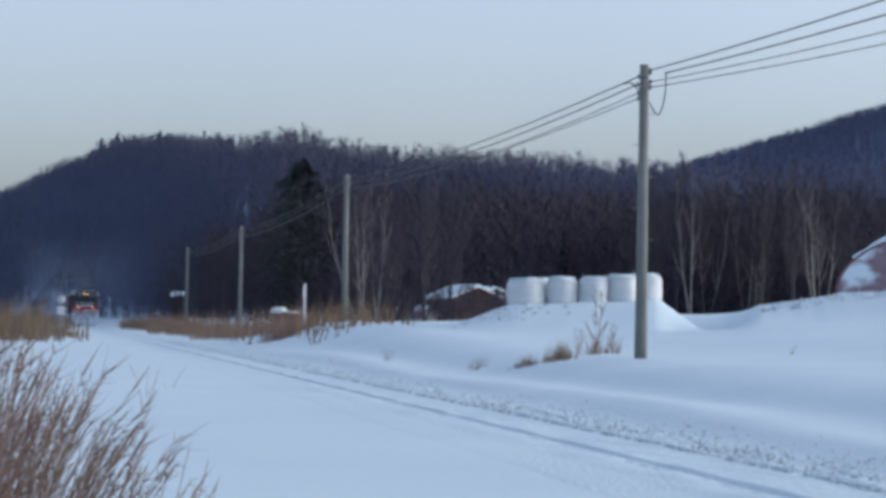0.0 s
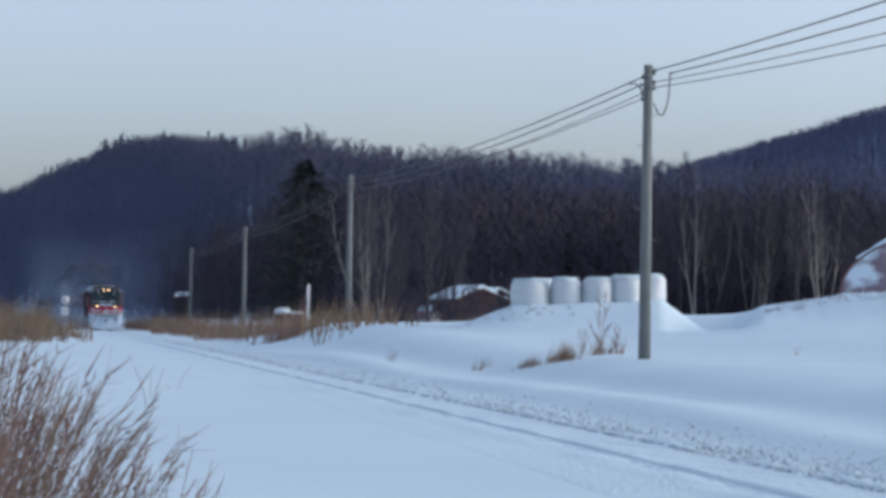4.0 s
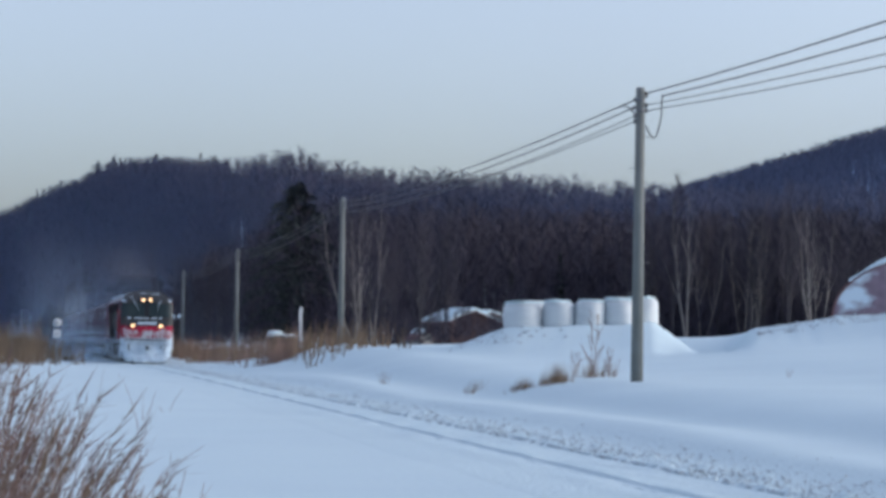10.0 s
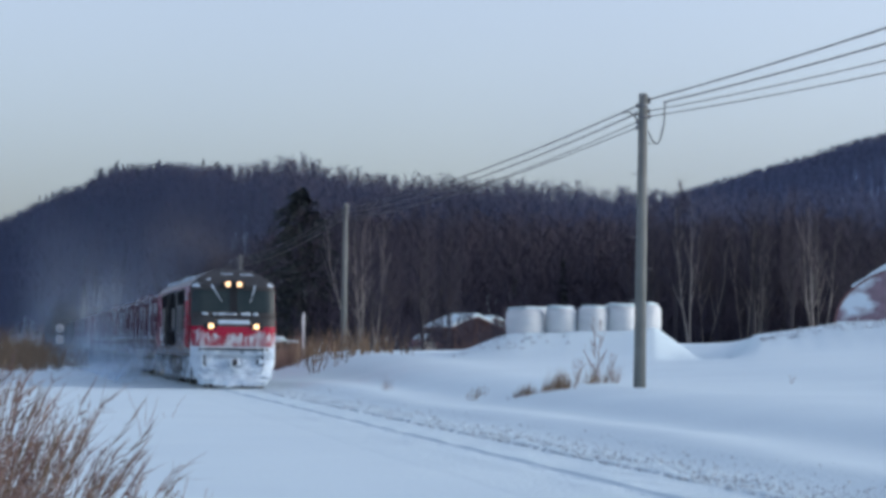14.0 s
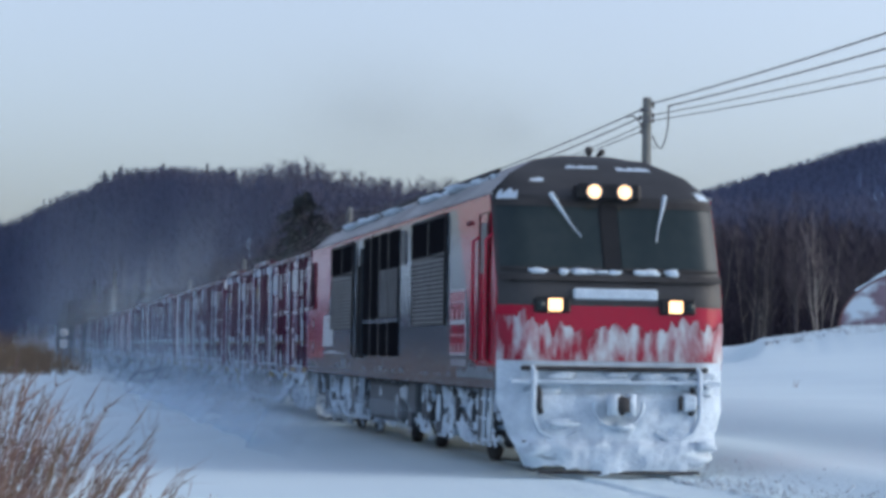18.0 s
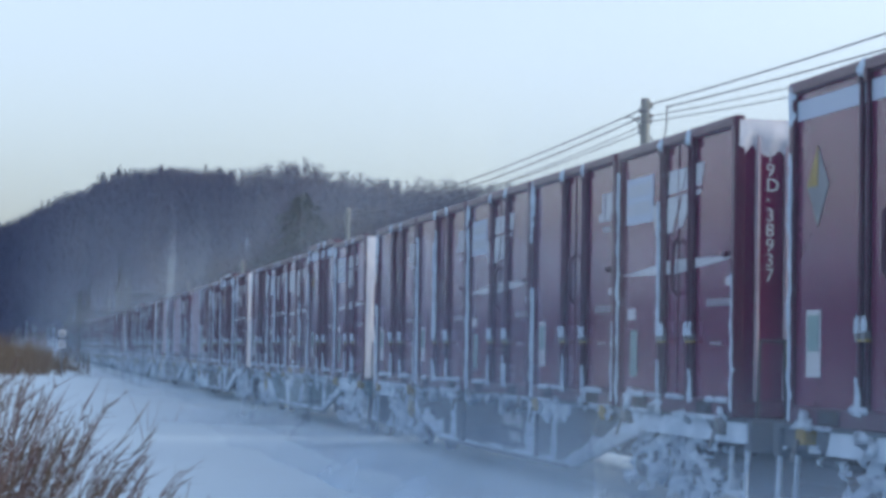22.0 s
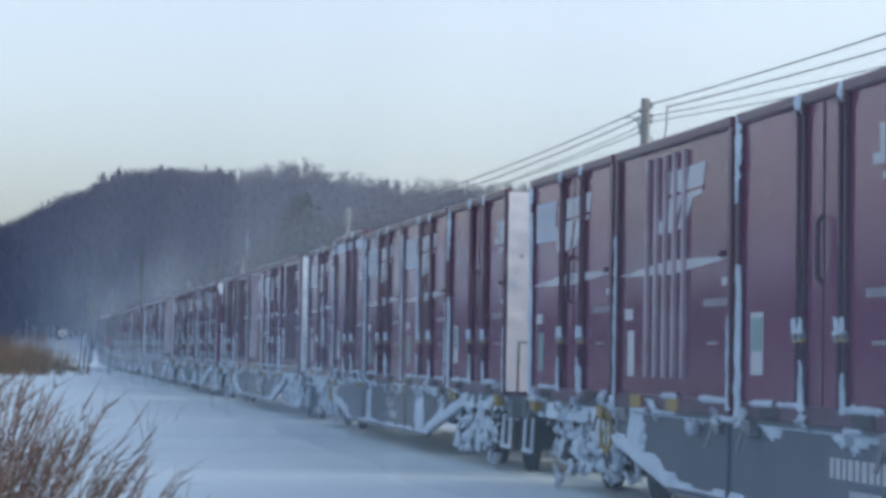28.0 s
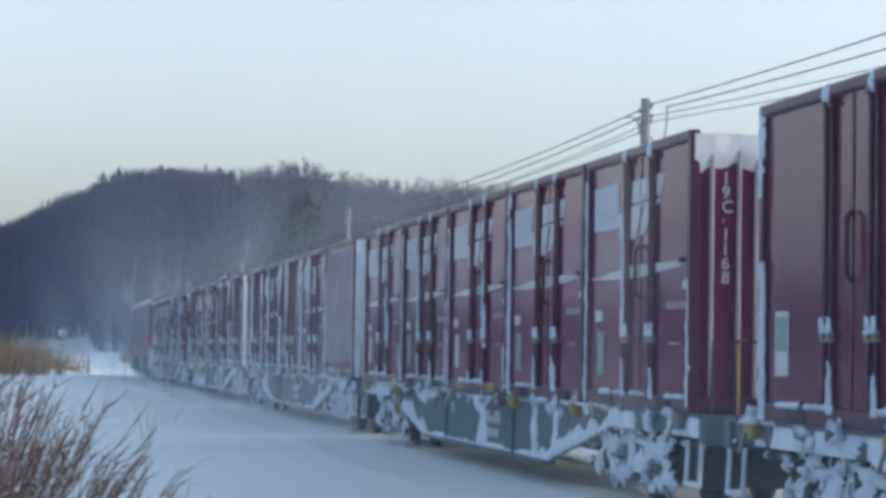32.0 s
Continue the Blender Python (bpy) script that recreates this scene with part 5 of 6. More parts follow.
        part("handle", block((-1.45, y0 + 0.05, 2.1), (-1.42, y0 + 0.12, 2.22)), STEEL, d)
        for y in (y0 - 0.12, y1 + 0.12):
            part("grab_rail", tube([(-1.40, y, 1.36), (-1.48, y, 1.40), (-1.48, y, 2.86), (-1.40, y, 2.92)], 0.022, 6), m if m is LOCO_RED else LOCO_BLACK, loco)
    e = BODY_L
    w = part("cab_window", slab([(e - 0.30, 2.28), (e - 1.02, 2.28), (e - 1.02, 3.16), (e - 0.56, 3.16)], -1.409, -1.40), BLACK_GLASS, loco, "dark drop window of the rear cab")
    part("frame", tube([(-1.412, e - 0.30, 2.28), (-1.412, e - 1.02, 2.28), (-1.412, e - 1.02, 3.16), (-1.412, e - 0.56, 3.16), (-1.412, e - 0.30, 2.28)], 0.03, 5), FRAME_DARK, w)
    part("pane", slab([(e - 0.36, 2.33), (e - 0.58, 2.33), (e - 0.66, 3.10), (e - 0.59, 3.10)], -1.413, -1.408), GLASS, w)
    part("post", slab([(e - 0.62, 2.30), (e - 0.66, 2.30), (e - 0.72, 3.14), (e - 0.68, 3.14)], -1.42, -1.405), FRAME_DARK, w)
    for z in (1.86, 1.42):
        pl = part("builder_plate", block((-1.412, e - 0.95, z), (-1.40, e - 0.62, z + 0.22), 0.012), FRAME_DARK, loco)
        marks(rng, "plate_marking", e - 0.90, e - 0.68, z + 0.07, 0.09, MARK_WHITE, pl, -1.410)
    for k in range(2):
        part("lamp_socket", drum((-1.40, 1.55 + 0.22 * k, 3.12), (-1.43, 1.55 + 0.22 * k, 3.12), 0.03, 10), FRAME_DARK, loco)
    # emblem: two rows of red blocks edged in white
    for row, (z, n, w) in enumerate(((1.90, 3, 0.31), (1.47, 4, 0.245))):
        for k in range(n):
            y1 = 2.92 - k * (w + 0.012)
            e = part("emblem_edge", slab(rect(y1 - w - 0.03, y1 + 0.03, z - 0.03, z + 0.40), -1.409, -1.398), MARK_WHITE, loco)
            part("emblem_block", slab(rect(y1 - w, y1, z, z + 0.37), -1.413, -1.405), LOCO_RED, e)
            part("emblem_slot", slab([(y1 - w * 0.58, z), (y1 - w * 0.40, z), (y1 - w * 0.46, z + 0.13), (y1 - w * 0.56, z + 0.13)], -1.416, -1.41), MARK_WHITE, e)
            part("emblem_slot", slab(rect(y1 - w, y1 - w * 0.6, z + 0.22, z + 0.245), -1.416, -1.41), MARK_WHITE, e)
    marks(rng, "small_marking", 1.86, 2.90, 1.30, 0.09, MARK_DULL, loco, -1.40)
    for k in range(3):
        y = 15.85 - k * 0.47
        part("logo_block", slab([(y, 1.55), (y - 0.40, 1.55), (y - 0.52, 2.12), (y - 0.12, 2.12)], -1.408, -1.398), MARK_WHITE, loco)
    part("logo_stripe", slab([(16.4, 1.42), (12.8, 1.42), (14.6, 1.47)], -1.408, -1.398), MARK_WHITE, loco)
    # running gear
    part("fuel_tank", block((-1.28, 7.5, 0.38), (1.28, 10.7, 1.0), 0.08), FROSTED_PLATE, loco)
    for yc in (2.9, 9.1, 15.3):
        bg = part("bogie", block((-1.02, yc - 1.6, 0.50), (1.02, yc + 1.6, 0.72), 0.04), FROSTED, loco)
        for sx in (-1, 1):
            part("side_frame", slab([(yc - 1.75, 0.62), (yc - 1.3, 0.80), (yc + 1.3, 0.80), (yc + 1.75, 0.62), (yc + 1.2, 0.46), (yc - 1.2, 0.46)], sx * 1.02, sx * 1.14), FROSTED, bg)
            for dy in (-1.1, 1.1):
                part("axle_box", block((sx * 1.10 - 0.08, yc + dy - 0.17, 0.36), (sx * 1.10 + 0.08, yc + dy + 0.17, 0.64), 0.03), FROSTED, bg)
            for dy in (-0.55, 0.55):
                part("spring", drum((sx * 1.12, yc + dy, 0.55), (sx * 1.12, yc + dy, 0.98), 0.10, 10), FROSTED, bg)
        for dy in (-1.1, 1.1):
            wheelset(bg, yc + dy, 0.455, FROSTED)
    for k, (y, w_, h_) in enumerate(((5.4, 0.7, 0.5), (6.5, 0.5, 0.42), (11.4, 0.6, 0.5), (12.6, 0.7, 0.4), (17.0, 0.4, 0.4))):
        for sx in (-1, 1):
            part("equipment_box", block((sx * 1.12 - 0.16, y - w_ / 2, 1.0 - h_), (sx * 1.12 + 0.16, y + w_ / 2, 1.03), 0.03), FROSTED_PLATE if k % 2 else FROSTED, loco)
    for sx in (-1, 1):
        for y in (0.7, 11.2, 17.3):
            st = part("ladder", gather([tube([(sx * 1.33, y - 0.18, 1.06), (sx * 1.36, y - 0.18, 0.35)], 0.03, 5), tube([(sx * 1.33, y + 0.18, 1.06), (sx * 1.36, y + 0.18, 0.35)], 0.03, 5)]), SNOW_ICE, loco)
            for z in (0.40, 0.66, 0.9):
                part("rung", block((sx * 1.35 - 0.05, y - 0.18, z), (sx * 1.35 + 0.05, y + 0.18, z + 0.03)), SNOW_ICE, st)
    for y in (1.75, 4.75, 7.1, 10.9, 13.3, 16.6):
        for sx in (-1, 1):
            part("guard_plate", block((sx * 1.20 - 0.02, y - 0.17, 0.34), (sx * 1.20 + 0.02, y + 0.17, 1.04), 0.01), FROSTED_PLATE, loco)
    part("underframe", block((-0.99, 0.7, 0.34), (0.99, BODY_L - 0.7, 1.03), 0.03), SOOT, loco)

    def crusted(y, z):
        f = waves(y, z * 1.6, 0.55, 61) + 0.6 * waves(y, z, 0.2, 62) + 0.5 * waves(y, 0 * z, 1.9, 63) - 0.36
        return np.where((y < 0.75) | (y > BODY_L - 0.75), -1, f * 1.6)

    cake = [frost_sheet(-1.15, np.arange(0.7, BODY_L - 0.6, 0.045), np.arange(0.30, 1.03, 0.04), crusted, 0.05)]
    for _ in range(8):
        y, z = rng.uniform(0.7, BODY_L - 0.7), rng.uniform(0.22, 0.6)
        cake.append(streak(rng, -1.14 + rng.uniform(-0.10, 0.05), y, z, min(z + rng.uniform(0.2, 0.5), 1.04), rng.uniform(0.03, 0.12), rng.uniform(0.06, 0.2), 0.06))
    spots = []
    for _ in range(60):
        y, z = rng.uniform(0.7, BODY_L - 0.7), 0.22 + 0.78 * rng.uniform(0, 1) ** 1.2
        k = rng.uniform(0.3, 0.7)
        spots.append(((-1.14 + rng.uniform(-0.07, 0.10), y, min(z, 0.98)), (0.06 * k, rng.uniform(0.04, 0.17) * k, rng.uniform(0.04, 0.15) * k)))
    cake.append(lumps(rng, spots, 1.5))
    part("frost_band", frost_sheet(-1.4005, np.arange(0.1, BODY_L, 0.06), np.arange(1.06, 1.62, 0.035), lambda y, z: 0.5 * waves(y, z, 1.3, 71) + 0.35 * waves(y, 0 * z, 3.5, 72) + 0.25 * waves(y, z, 0.3, 73) - (z - 1.16) * 3.2, 0.012), RIME, loco, "thin rime along the foot of the side", smooth=True)
    tagged(part("caked_snow", gather(cake), SNOW_ICE, loco, "wind-packed snow on the running gear", smooth=True), kind="stuff")
    return loco
# ---- containers and wagons ----
BOX_L, BOX_H, BOX_W = 3.715, 2.5, 1.225


def u_(u):
    return BOX_L * (1 - u)


def build_container(kind, seed, height=BOX_H):
    """kind: plain, banded, striped, ribbed, ribbed_dark or corrugated."""
    rng = np.random.RandomState(seed)
    words = {"plain": "maroon steel freight container with side doors and caked snow",
             "banded": "maroon freight container with a white band along its top",
             "striped": "maroon freight container with white blocks and a tapering stripe",
             "ribbed": "maroon ventilated freight container with frosted upright ribs",
             "ribbed_dark": "maroon ventilated freight container with dark upright ribs",
             "corrugated": "dusky corrugated freight container with frost on its ribs"}
    c = thing("freight_container", words[kind], "container", "containers on the train")
    w, h = BOX_W, height
    part("body", block((-w + 0.03, 0.03, 0.12), (w - 0.03, BOX_L - 0.03, h - 0.03), 0.01), CONTAINER, c)
    part("base_rail", block((-w, 0, 0.0), (w, BOX_L, 0.14), 0.012), FRAME_DARK, c)
    for sx in (-1, 1):
        part("top_rail", block((sx * w - 0.04 + 0.02 * (sx < 0) - 0.02 * (sx > 0), 0, h - 0.09), (sx * w + 0.04 + 0.02 * (sx < 0) - 0.02 * (sx > 0), BOX_L, h), 0.012), FRAME_DARK, c)
        for y in (0.045, BOX_L - 0.045):
            part("corner_post", block((sx * (w - 0.035) - 0.045, y - 0.05, 0), (sx * (w - 0.035) + 0.045, y + 0.05, h), 0.012), FRAME_DARK, c)
    for u in (0.40, 0.64):
        for k in (0, 1):
            y = u_(u) - 0.13 * k
            if kind in ("plain", "banded", "striped"):
                rod = part("lock_rod", drum((-w + 0.01, y, 0.13), (-w + 0.01, y, h - 0.03), 0.022, 6), FRAME_DARK, c)
                part("bracket", block((-w - 0.025, y - 0.03, h - 0.16), (-w + 0.02, y + 0.03, h - 0.06)), FRAME_DARK, rod)
                part("bracket", block((-w - 0.025, y - 0.03, 0.62), (-w + 0.02, y + 0.03, 0.70)), STEEL, rod)
        if kind in ("plain", "banded", "striped"):
            part("door_catch", block((-w - 0.025, u_(u) - 0.20, 0.62), (-w + 0.01, u_(u) - 0.03, 0.638)), MARK_YELLOW, c)
            part("top_lug", lumps(rng, [((-w, u_(u) - 0.06, h - 0.07), (0.04, 0.07, 0.07))]), SNOW_ICE, c)
    if kind in ("plain", "banded", "striped"):
        part("door_seam", block((-w + 0.02, u_(0.535) - 0.012, 0.14), (-w + 0.034, u_(0.535) + 0.012, h - 0.1)), FRAME_DARK, c)
        part("handle", tube([(-w + 0.01, u_(0.545), 1.05), (-w - 0.035, u_(0.545), 1.10), (-w - 0.035, u_(0.545), 1.50), (-w + 0.01, u_(0.545), 1.55)], 0.022, 6), FRAME_DARK, c)
    x = -w + 0.03
    if kind in ("plain", "banded", "corrugated"):
        a = 0.80
        decal("logo_hook", [(u_(a), 1.93), (u_(a), 1.85), (u_(a + 0.06), 1.85), (u_(a + 0.06), 2.13), (u_(a + 0.035), 2.13), (u_(a + 0.035), 1.93)], MARK_WHITE, c, x)
        decal("logo_block", [(u_(a + 0.075), 1.85), (u_(a + 0.115), 1.85), (u_(a + 0.15), 1.97), (u_(a + 0.14), 2.13), (u_(a + 0.075), 2.13)], MARK_WHITE, c, x)
        marks(rng, "small_marking", u_(0.92), u_(0.85), 1.74, 0.05, MARK_WHITE, c, x)
        st = decal("sticker", rect(u_(0.17), u_(0.09), 0.36, 0.86), MARK_WHITE, c, x)
        decal("sticker_leaf", rect(u_(0.162), u_(0.098), 0.55, 0.82), MARK_GREEN, st, x - 0.004)
    if kind in ("banded", "corrugated"):
        decal("top_band", rect(u_(0.98), u_(0.02), h - 0.30, h - 0.15), MARK_BLUE, c, x)
        g = decal("hazard_diamond", [(u_(0.09), 1.78), (u_(0.15), 1.48), (u_(0.21), 1.78), (u_(0.15), 2.08)], GRILLE, c, x)
        decal("half", [(u_(0.09), 1.78), (u_(0.15), 1.78), (u_(0.15), 2.08)], MARK_YELLOW, g, x - 0.004)
    if kind in ("striped", "ribbed", "ribbed_dark"):
        if kind == "striped":
            r = decal("text_panel", rect(u_(0.31), u_(0.06), 1.76, 2.2), MARK_BLUE if seed % 2 else MARK_WHITE, c, x)
            if seed % 2:
                for z in (1.84, 2.02):
                    marks(rng, "faint_writing", u_(0.29), u_(0.08), z, 0.12, MARK_WHITE, r, x - 0.006)
        d = -0.06 if kind == "striped" else -0.02
        decal("logo_hook", [(u_(0.36 + d), 1.90), (u_(0.40 + d), 1.62), (u_(0.47 + d), 1.62), (u_(0.50 + d), 2.18), (u_(0.455 + d), 2.18), (u_(0.44 + d), 1.74), (u_(0.415 + d), 1.74), (u_(0.40 + d), 1.90)], MARK_WHITE, c, x)
        decal("logo_block", [(u_(0.49 + d), 1.62), (u_(0.54 + d), 1.62), (u_(0.66 + d), 2.18), (u_(0.515 + d), 2.18)], MARK_WHITE, c, x)
        decal("logo_block", [(u_(0.575 + d), 1.64), (u_(0.63 + d), 1.66), (u_(0.70 + d), 1.90), (u_(0.77 + d), 1.92), (u_(0.80 + d), 2.19), (u_(0.67 + d), 2.19)], MARK_WHITE, c, x)
        decal("logo_gap", [(u_(0.40 + d), 1.93), (u_(0.78 + d), 1.96), (u_(0.78 + d), 1.99), (u_(0.40 + d), 1.96)], CONTAINER, c, x, 0.009)
        decal("stripe", [(u_(0.02), 1.27), (u_(0.50), 1.24), (u_(0.98), 1.33), (u_(0.98), 1.345), (u_(0.48), 1.37)], MARK_WHITE, c, x)
        decal("small_panel", rect(u_(0.155), u_(0.08), 0.84, 0.95), MARK_WHITE, c, x)
        decal("sticker", rect(u_(0.17), u_(0.11), 0.30, 0.74), MARK_GREEN if seed % 2 else MARK_WHITE, c, x)
    ribs = {"ribbed": (5, 0.30, 0.62), "ribbed_dark": (6, 0.32, 0.70), "corrugated": (13, 0.05, 0.95)}.get(kind)
    if ribs:
        n, a, b = ribs
        for k in range(n):
            y = u_(a + (b - a) * k / (n - 1))
            part("rib", block((-w - 0.012, y - 0.028, 0.30), (-w + 0.04, y + 0.028, h - 0.16), 0.01), FRAME_DARK if kind == "ribbed_dark" else MAROON_RIB, c)
        for u in (0.22, 0.55):
            part("fork_pocket", block((-w - 0.012, u_(u) - 0.18, 0.0), (-w + 0.02, u_(u) + 0.18, 0.13), 0.01), MARK_YELLOW, c)
    else:
        for u in (0.24, 0.78):
            part("fork_pocket", block((-w - 0.012, u_(u) - 0.22, 0.015), (-w + 0.02, u_(u) + 0.22, 0.125), 0.01), SOOT if seed % 2 else MARK_YELLOW, c)
    marks(rng, "number_marking", u_(0.95), u_(0.77), 0.93, 0.065, MARK_DULL, c, x)
    decal("square_mark", rect(u_(0.945), u_(0.915), 1.10, 1.17), MARK_WHITE, c, x)
    marks(rng, "small_marking", u_(0.88), u_(0.80), 0.60, 0.03, MARK_DULL, c, x)
    part("latch", lumps(rng, [((-w + 0.0, u_(0.93), 1.36), (0.03, 0.07, 0.03))]), FRAME_DARK, c)
    # snow frozen on rods, corners and the lower rail
    cake = []
    if kind in ("plain", "banded", "striped"):
        for u in (0.40, 0.435, 0.64, 0.675):
            if rng.uniform() < 0.6:
                cake.append(streak(rng, -w - 0.005, u_(u), 0.10, rng.uniform(0.22, 0.5), rng.uniform(0.06, 0.15), 0.03))
            if rng.uniform() < 0.22:
                cake.append(streak(rng, -w - 0.005, u_(u), rng.uniform(0.5, 0.8), rng.uniform(1.1, 2.3), 0.06, 0.02))
            cake.append(streak(rng, -w - 0.01, u_(u), 0.68, 0.80, 0.10, 0.04))
    wide, top = rng.uniform(0.03, 0.16) * (0.4 if seed in (2, 5, 9) else 1), rng.uniform(0.25, 0.95) * h
    cake.append(streak(rng, -w + 0.005, BOX_L - 0.04 - wide * 0.4, 0.02, top, wide, 0.05, 0.04))
    if top < h * 0.85 and seed % 2:
        cake.append(streak(rng, -w + 0.005, BOX_L - 0.06, h - rng.uniform(0.3, 0.8), h - 0.02, 0.05, 0.12, 0.04))
    if rng.uniform() < 0.6:
        cake.append(streak(rng, -w + 0.005, 0.05, 0.05, rng.uniform(0.5, 1.2), 0.09, 0.03))
    for _ in range(4):
        y = rng.uniform(0.1, BOX_L - 0.9)
        cake.append(ribbon(rng, -w - 0.004, [(y, 0.14), (y + rng.uniform(0.25, 0.8), 0.14)], rng.uniform(0.03, 0.06), 0.03))
    tagged(part("caked_snow", gather(cake), SNOW_ICE, c, "frozen snow caked along the edges", smooth=True), kind="stuff")
    return c


def end_snow(seed, style):
    """Snow packed on the end wall of a container: corners and triangles."""
    x, z = np.meshgrid(np.linspace(-1.2, 1.2, 61), np.linspace(0.04, 2.46, 56))
    rough = 0.035 if seed in (0, 6, 8) else 0.010
    d = (0.075 if seed in (0, 6, 8) else 0.05) + rough * waves(x * 3, z * 2, 1.1, seed) + 0.6 * rough * waves(x, z, 0.25, seed + 5)
    if style == "top":
        hang = 0.16 + 0.13 * waves(x, 0 * x, 1.1, seed) + 0.09 * np.abs(np.sin(x * 12.5 + seed))
        d = d * np.clip((z - 2.44 + hang) / 0.12, -1, 1)
    elif style == "side":
        edge = -0.92 + 0.05 * waves(z, 0 * z, 0.8, seed) + 0.30 * ease(1.95, 2.4, z)
        d = d * np.clip((edge - x) / 0.05, -1, 1)
    elif style == "streaked":
        for c, w, lo, hi in ((-1.02, 0.03, 0.75, 1.75), (-0.86, 0.025, 0.85, 1.6), (-0.3, 0.03, 0.7, 1.9), (0.4, 0.03, 0.6, 1.8)):
            d = d - 0.12 * np.exp(-((x - c) / w) ** 2) * ease(lo, lo + 0.4, z) * (1 - ease(hi - 0.5, hi, z))
    v = np.stack([x, 0.028 - np.maximum(d, -0.01), z], -1).reshape(-1, 3)
    i, j = np.meshgrid(np.arange(55), np.arange(60), indexing="ij")
    q = np.stack([i * 61 + j, i * 61 + j + 1, (i + 1) * 61 + j + 1, (i + 1) * 61 + j], -1).reshape(-1, 4)
    q = q[(d.reshape(-1)[q] > -0.004).any(1)]
    return v, np.concatenate([q[:, [0, 1, 2]], q[:, [0, 2, 3]]])


def build_wagon(paint, seed, number=""):
    rng = np.random.RandomState(seed)
    wag = thing("container_wagon", "flat container wagon with a deep belly sill, caked in snow", "wagon", "wagons of the train")
    belly = [(-0.28, 0.97), (19.38, 0.97), (19.38, 0.80), (16.2, 0.78), (13.4, 0.28), (5.7, 0.28), (2.9, 0.78), (-0.28, 0.80)]
    for sx in (-1, 1):
        sill = part("side_sill", slab(belly, sx * 1.10, sx * 1.16), paint, wag)
        part("flange", slab([(-0.28, 0.955), (19.38, 0.955), (19.38, 0.985), (-0.28, 0.985)], sx * 1.06, sx * 1.22), paint, sill)
        part("lip", slab([(13.4, 0.26), (5.7, 0.26), (5.7, 0.31), (13.4, 0.31)], sx * 1.06, sx * 1.20), paint, sill)
        for y in np.arange(7.4, 13.2, 4.3):
            part("stiffener", block((sx * 1.17 - 0.02, y - 0.03, 0.30), (sx * 1.17 + 0.02, y + 0.03, 0.95)), paint, sill)
    part("deck", block((-1.1, -0.25, 0.90), (1.1, 19.35, 0.965)), SOOT, wag)
    for y in (-0.32, 19.36):
        part("end_beam", block((-1.2, y - 0.05, 0.72), (1.2, y + 0.11, 0.985), 0.015), paint, wag)
    for y, d in ((-0.3, -1), (19.4, 1)):
        part("coupler", gather([drum((0, y, 0.86), (0, y + d * 0.30, 0.86), 0.09, 10), drum((0, y + d * 0.3, 0.74), (0, y + d * 0.3, 0.98), 0.11, 10)]), SOOT, wag)
        rail = part("end_rail", tube([(-1.12, y, 0.98), (-1.12, y + d * 0.06, 1.62), (-0.62, y + d * 0.06, 1.62), (-0.62, y, 0.98)], 0.016, 6), SOOT, wag)
        part("brake_handle", tube([(-0.88, y, 0.98), (-0.88, y, 1.60), (-0.80, y, 1.64)], 0.016, 6), MARK_YELLOW, wag)
        part("step", gather([tube([(-1.18, y - d * 0.05, 0.75), (-1.2, y - d * 0.05, 0.35)], 0.022, 5), tube([(-1.18, y - d * 0.45, 0.75), (-1.2, y - d * 0.45, 0.35)], 0.022, 5), tube([(-1.2, y - d * 0.05, 0.37), (-1.2, y - d * 0.45, 0.37)], 0.03, 5)]), SNOW_ICE, rail)
    for k in range(5):
        for dy in (0.35, 3.35):
            br = part("lock_bracket", block((-1.26, k * 3.836 + dy - 0.10, 0.84), (-1.15, k * 3.836 + dy + 0.10, 0.985), 0.015), MARK_YELLOW if (k + seed) % 3 == 0 else STEEL, wag)
            part("lever", tube([(-1.27, k * 3.836 + dy, 0.88), (-1.31, k * 3.836 + dy + 0.03, 0.72)], 0.018, 5), STEEL, br)
    for yc in (2.3, 16.8):
        bg = part("bogie", block((-0.95, yc - 0.35, 0.44), (0.95, yc + 0.35, 0.66), 0.04), FROSTED, wag)
        for sx in (-1, 1):
            part("side_frame", slab([(yc - 1.25, 0.40), (yc - 1.15, 0.58), (yc - 0.45, 0.66), (yc + 0.45, 0.66), (yc + 1.15, 0.58), (yc + 1.25, 0.40), (yc + 0.55, 0.42), (yc + 0.35, 0.26), (yc - 0.35, 0.26), (yc - 0.55, 0.42)], sx * 0.95, sx * 1.07), FROSTED, bg)
            for dy in (-0.95, 0.95):
                part("axle_box", block((sx * 1.04 - 0.08, yc + dy - 0.14, 0.31), (sx * 1.04 + 0.08, yc + dy + 0.14, 0.55), 0.03), FROSTED, bg)
            for dy in (-0.14, 0.14):
                part("spring", drum((sx * 1.01, yc + dy, 0.30), (sx * 1.01, yc + dy, 0.60), 0.07, 8), FROSTED, bg)
        for dy in (-0.95, 0.95):
            wheelset(bg, yc + dy, 0.405, FROSTED)
    for y in (6.0, 9.5, 13.0):
        part("cross_beam", block((-1.08, y - 0.12, 0.45), (1.08, y + 0.12, 0.9), 0.02), SOOT, wag)
    part("brake_pipe", tube([(-0.98, 0.2, 0.70), (-0.98, 4.0, 0.66), (-0.98, 15.0, 0.66), (-0.98, 19.0, 0.70)], 0.035, 6), FROSTED, wag)
    part("centre_sill", block((-0.35, -0.2, 0.42), (0.35, 19.3, 0.90), 0.02), SOOT, wag)
    part("air_tank", drum((-0.85, 4.4, 0.62), (-0.85, 5.3, 0.62), 0.16, 14), FROSTED, wag)
    part("brake_box", block((-1.12, 14.2, 0.48), (-0.8, 14.9, 0.80), 0.03), FROSTED, wag)
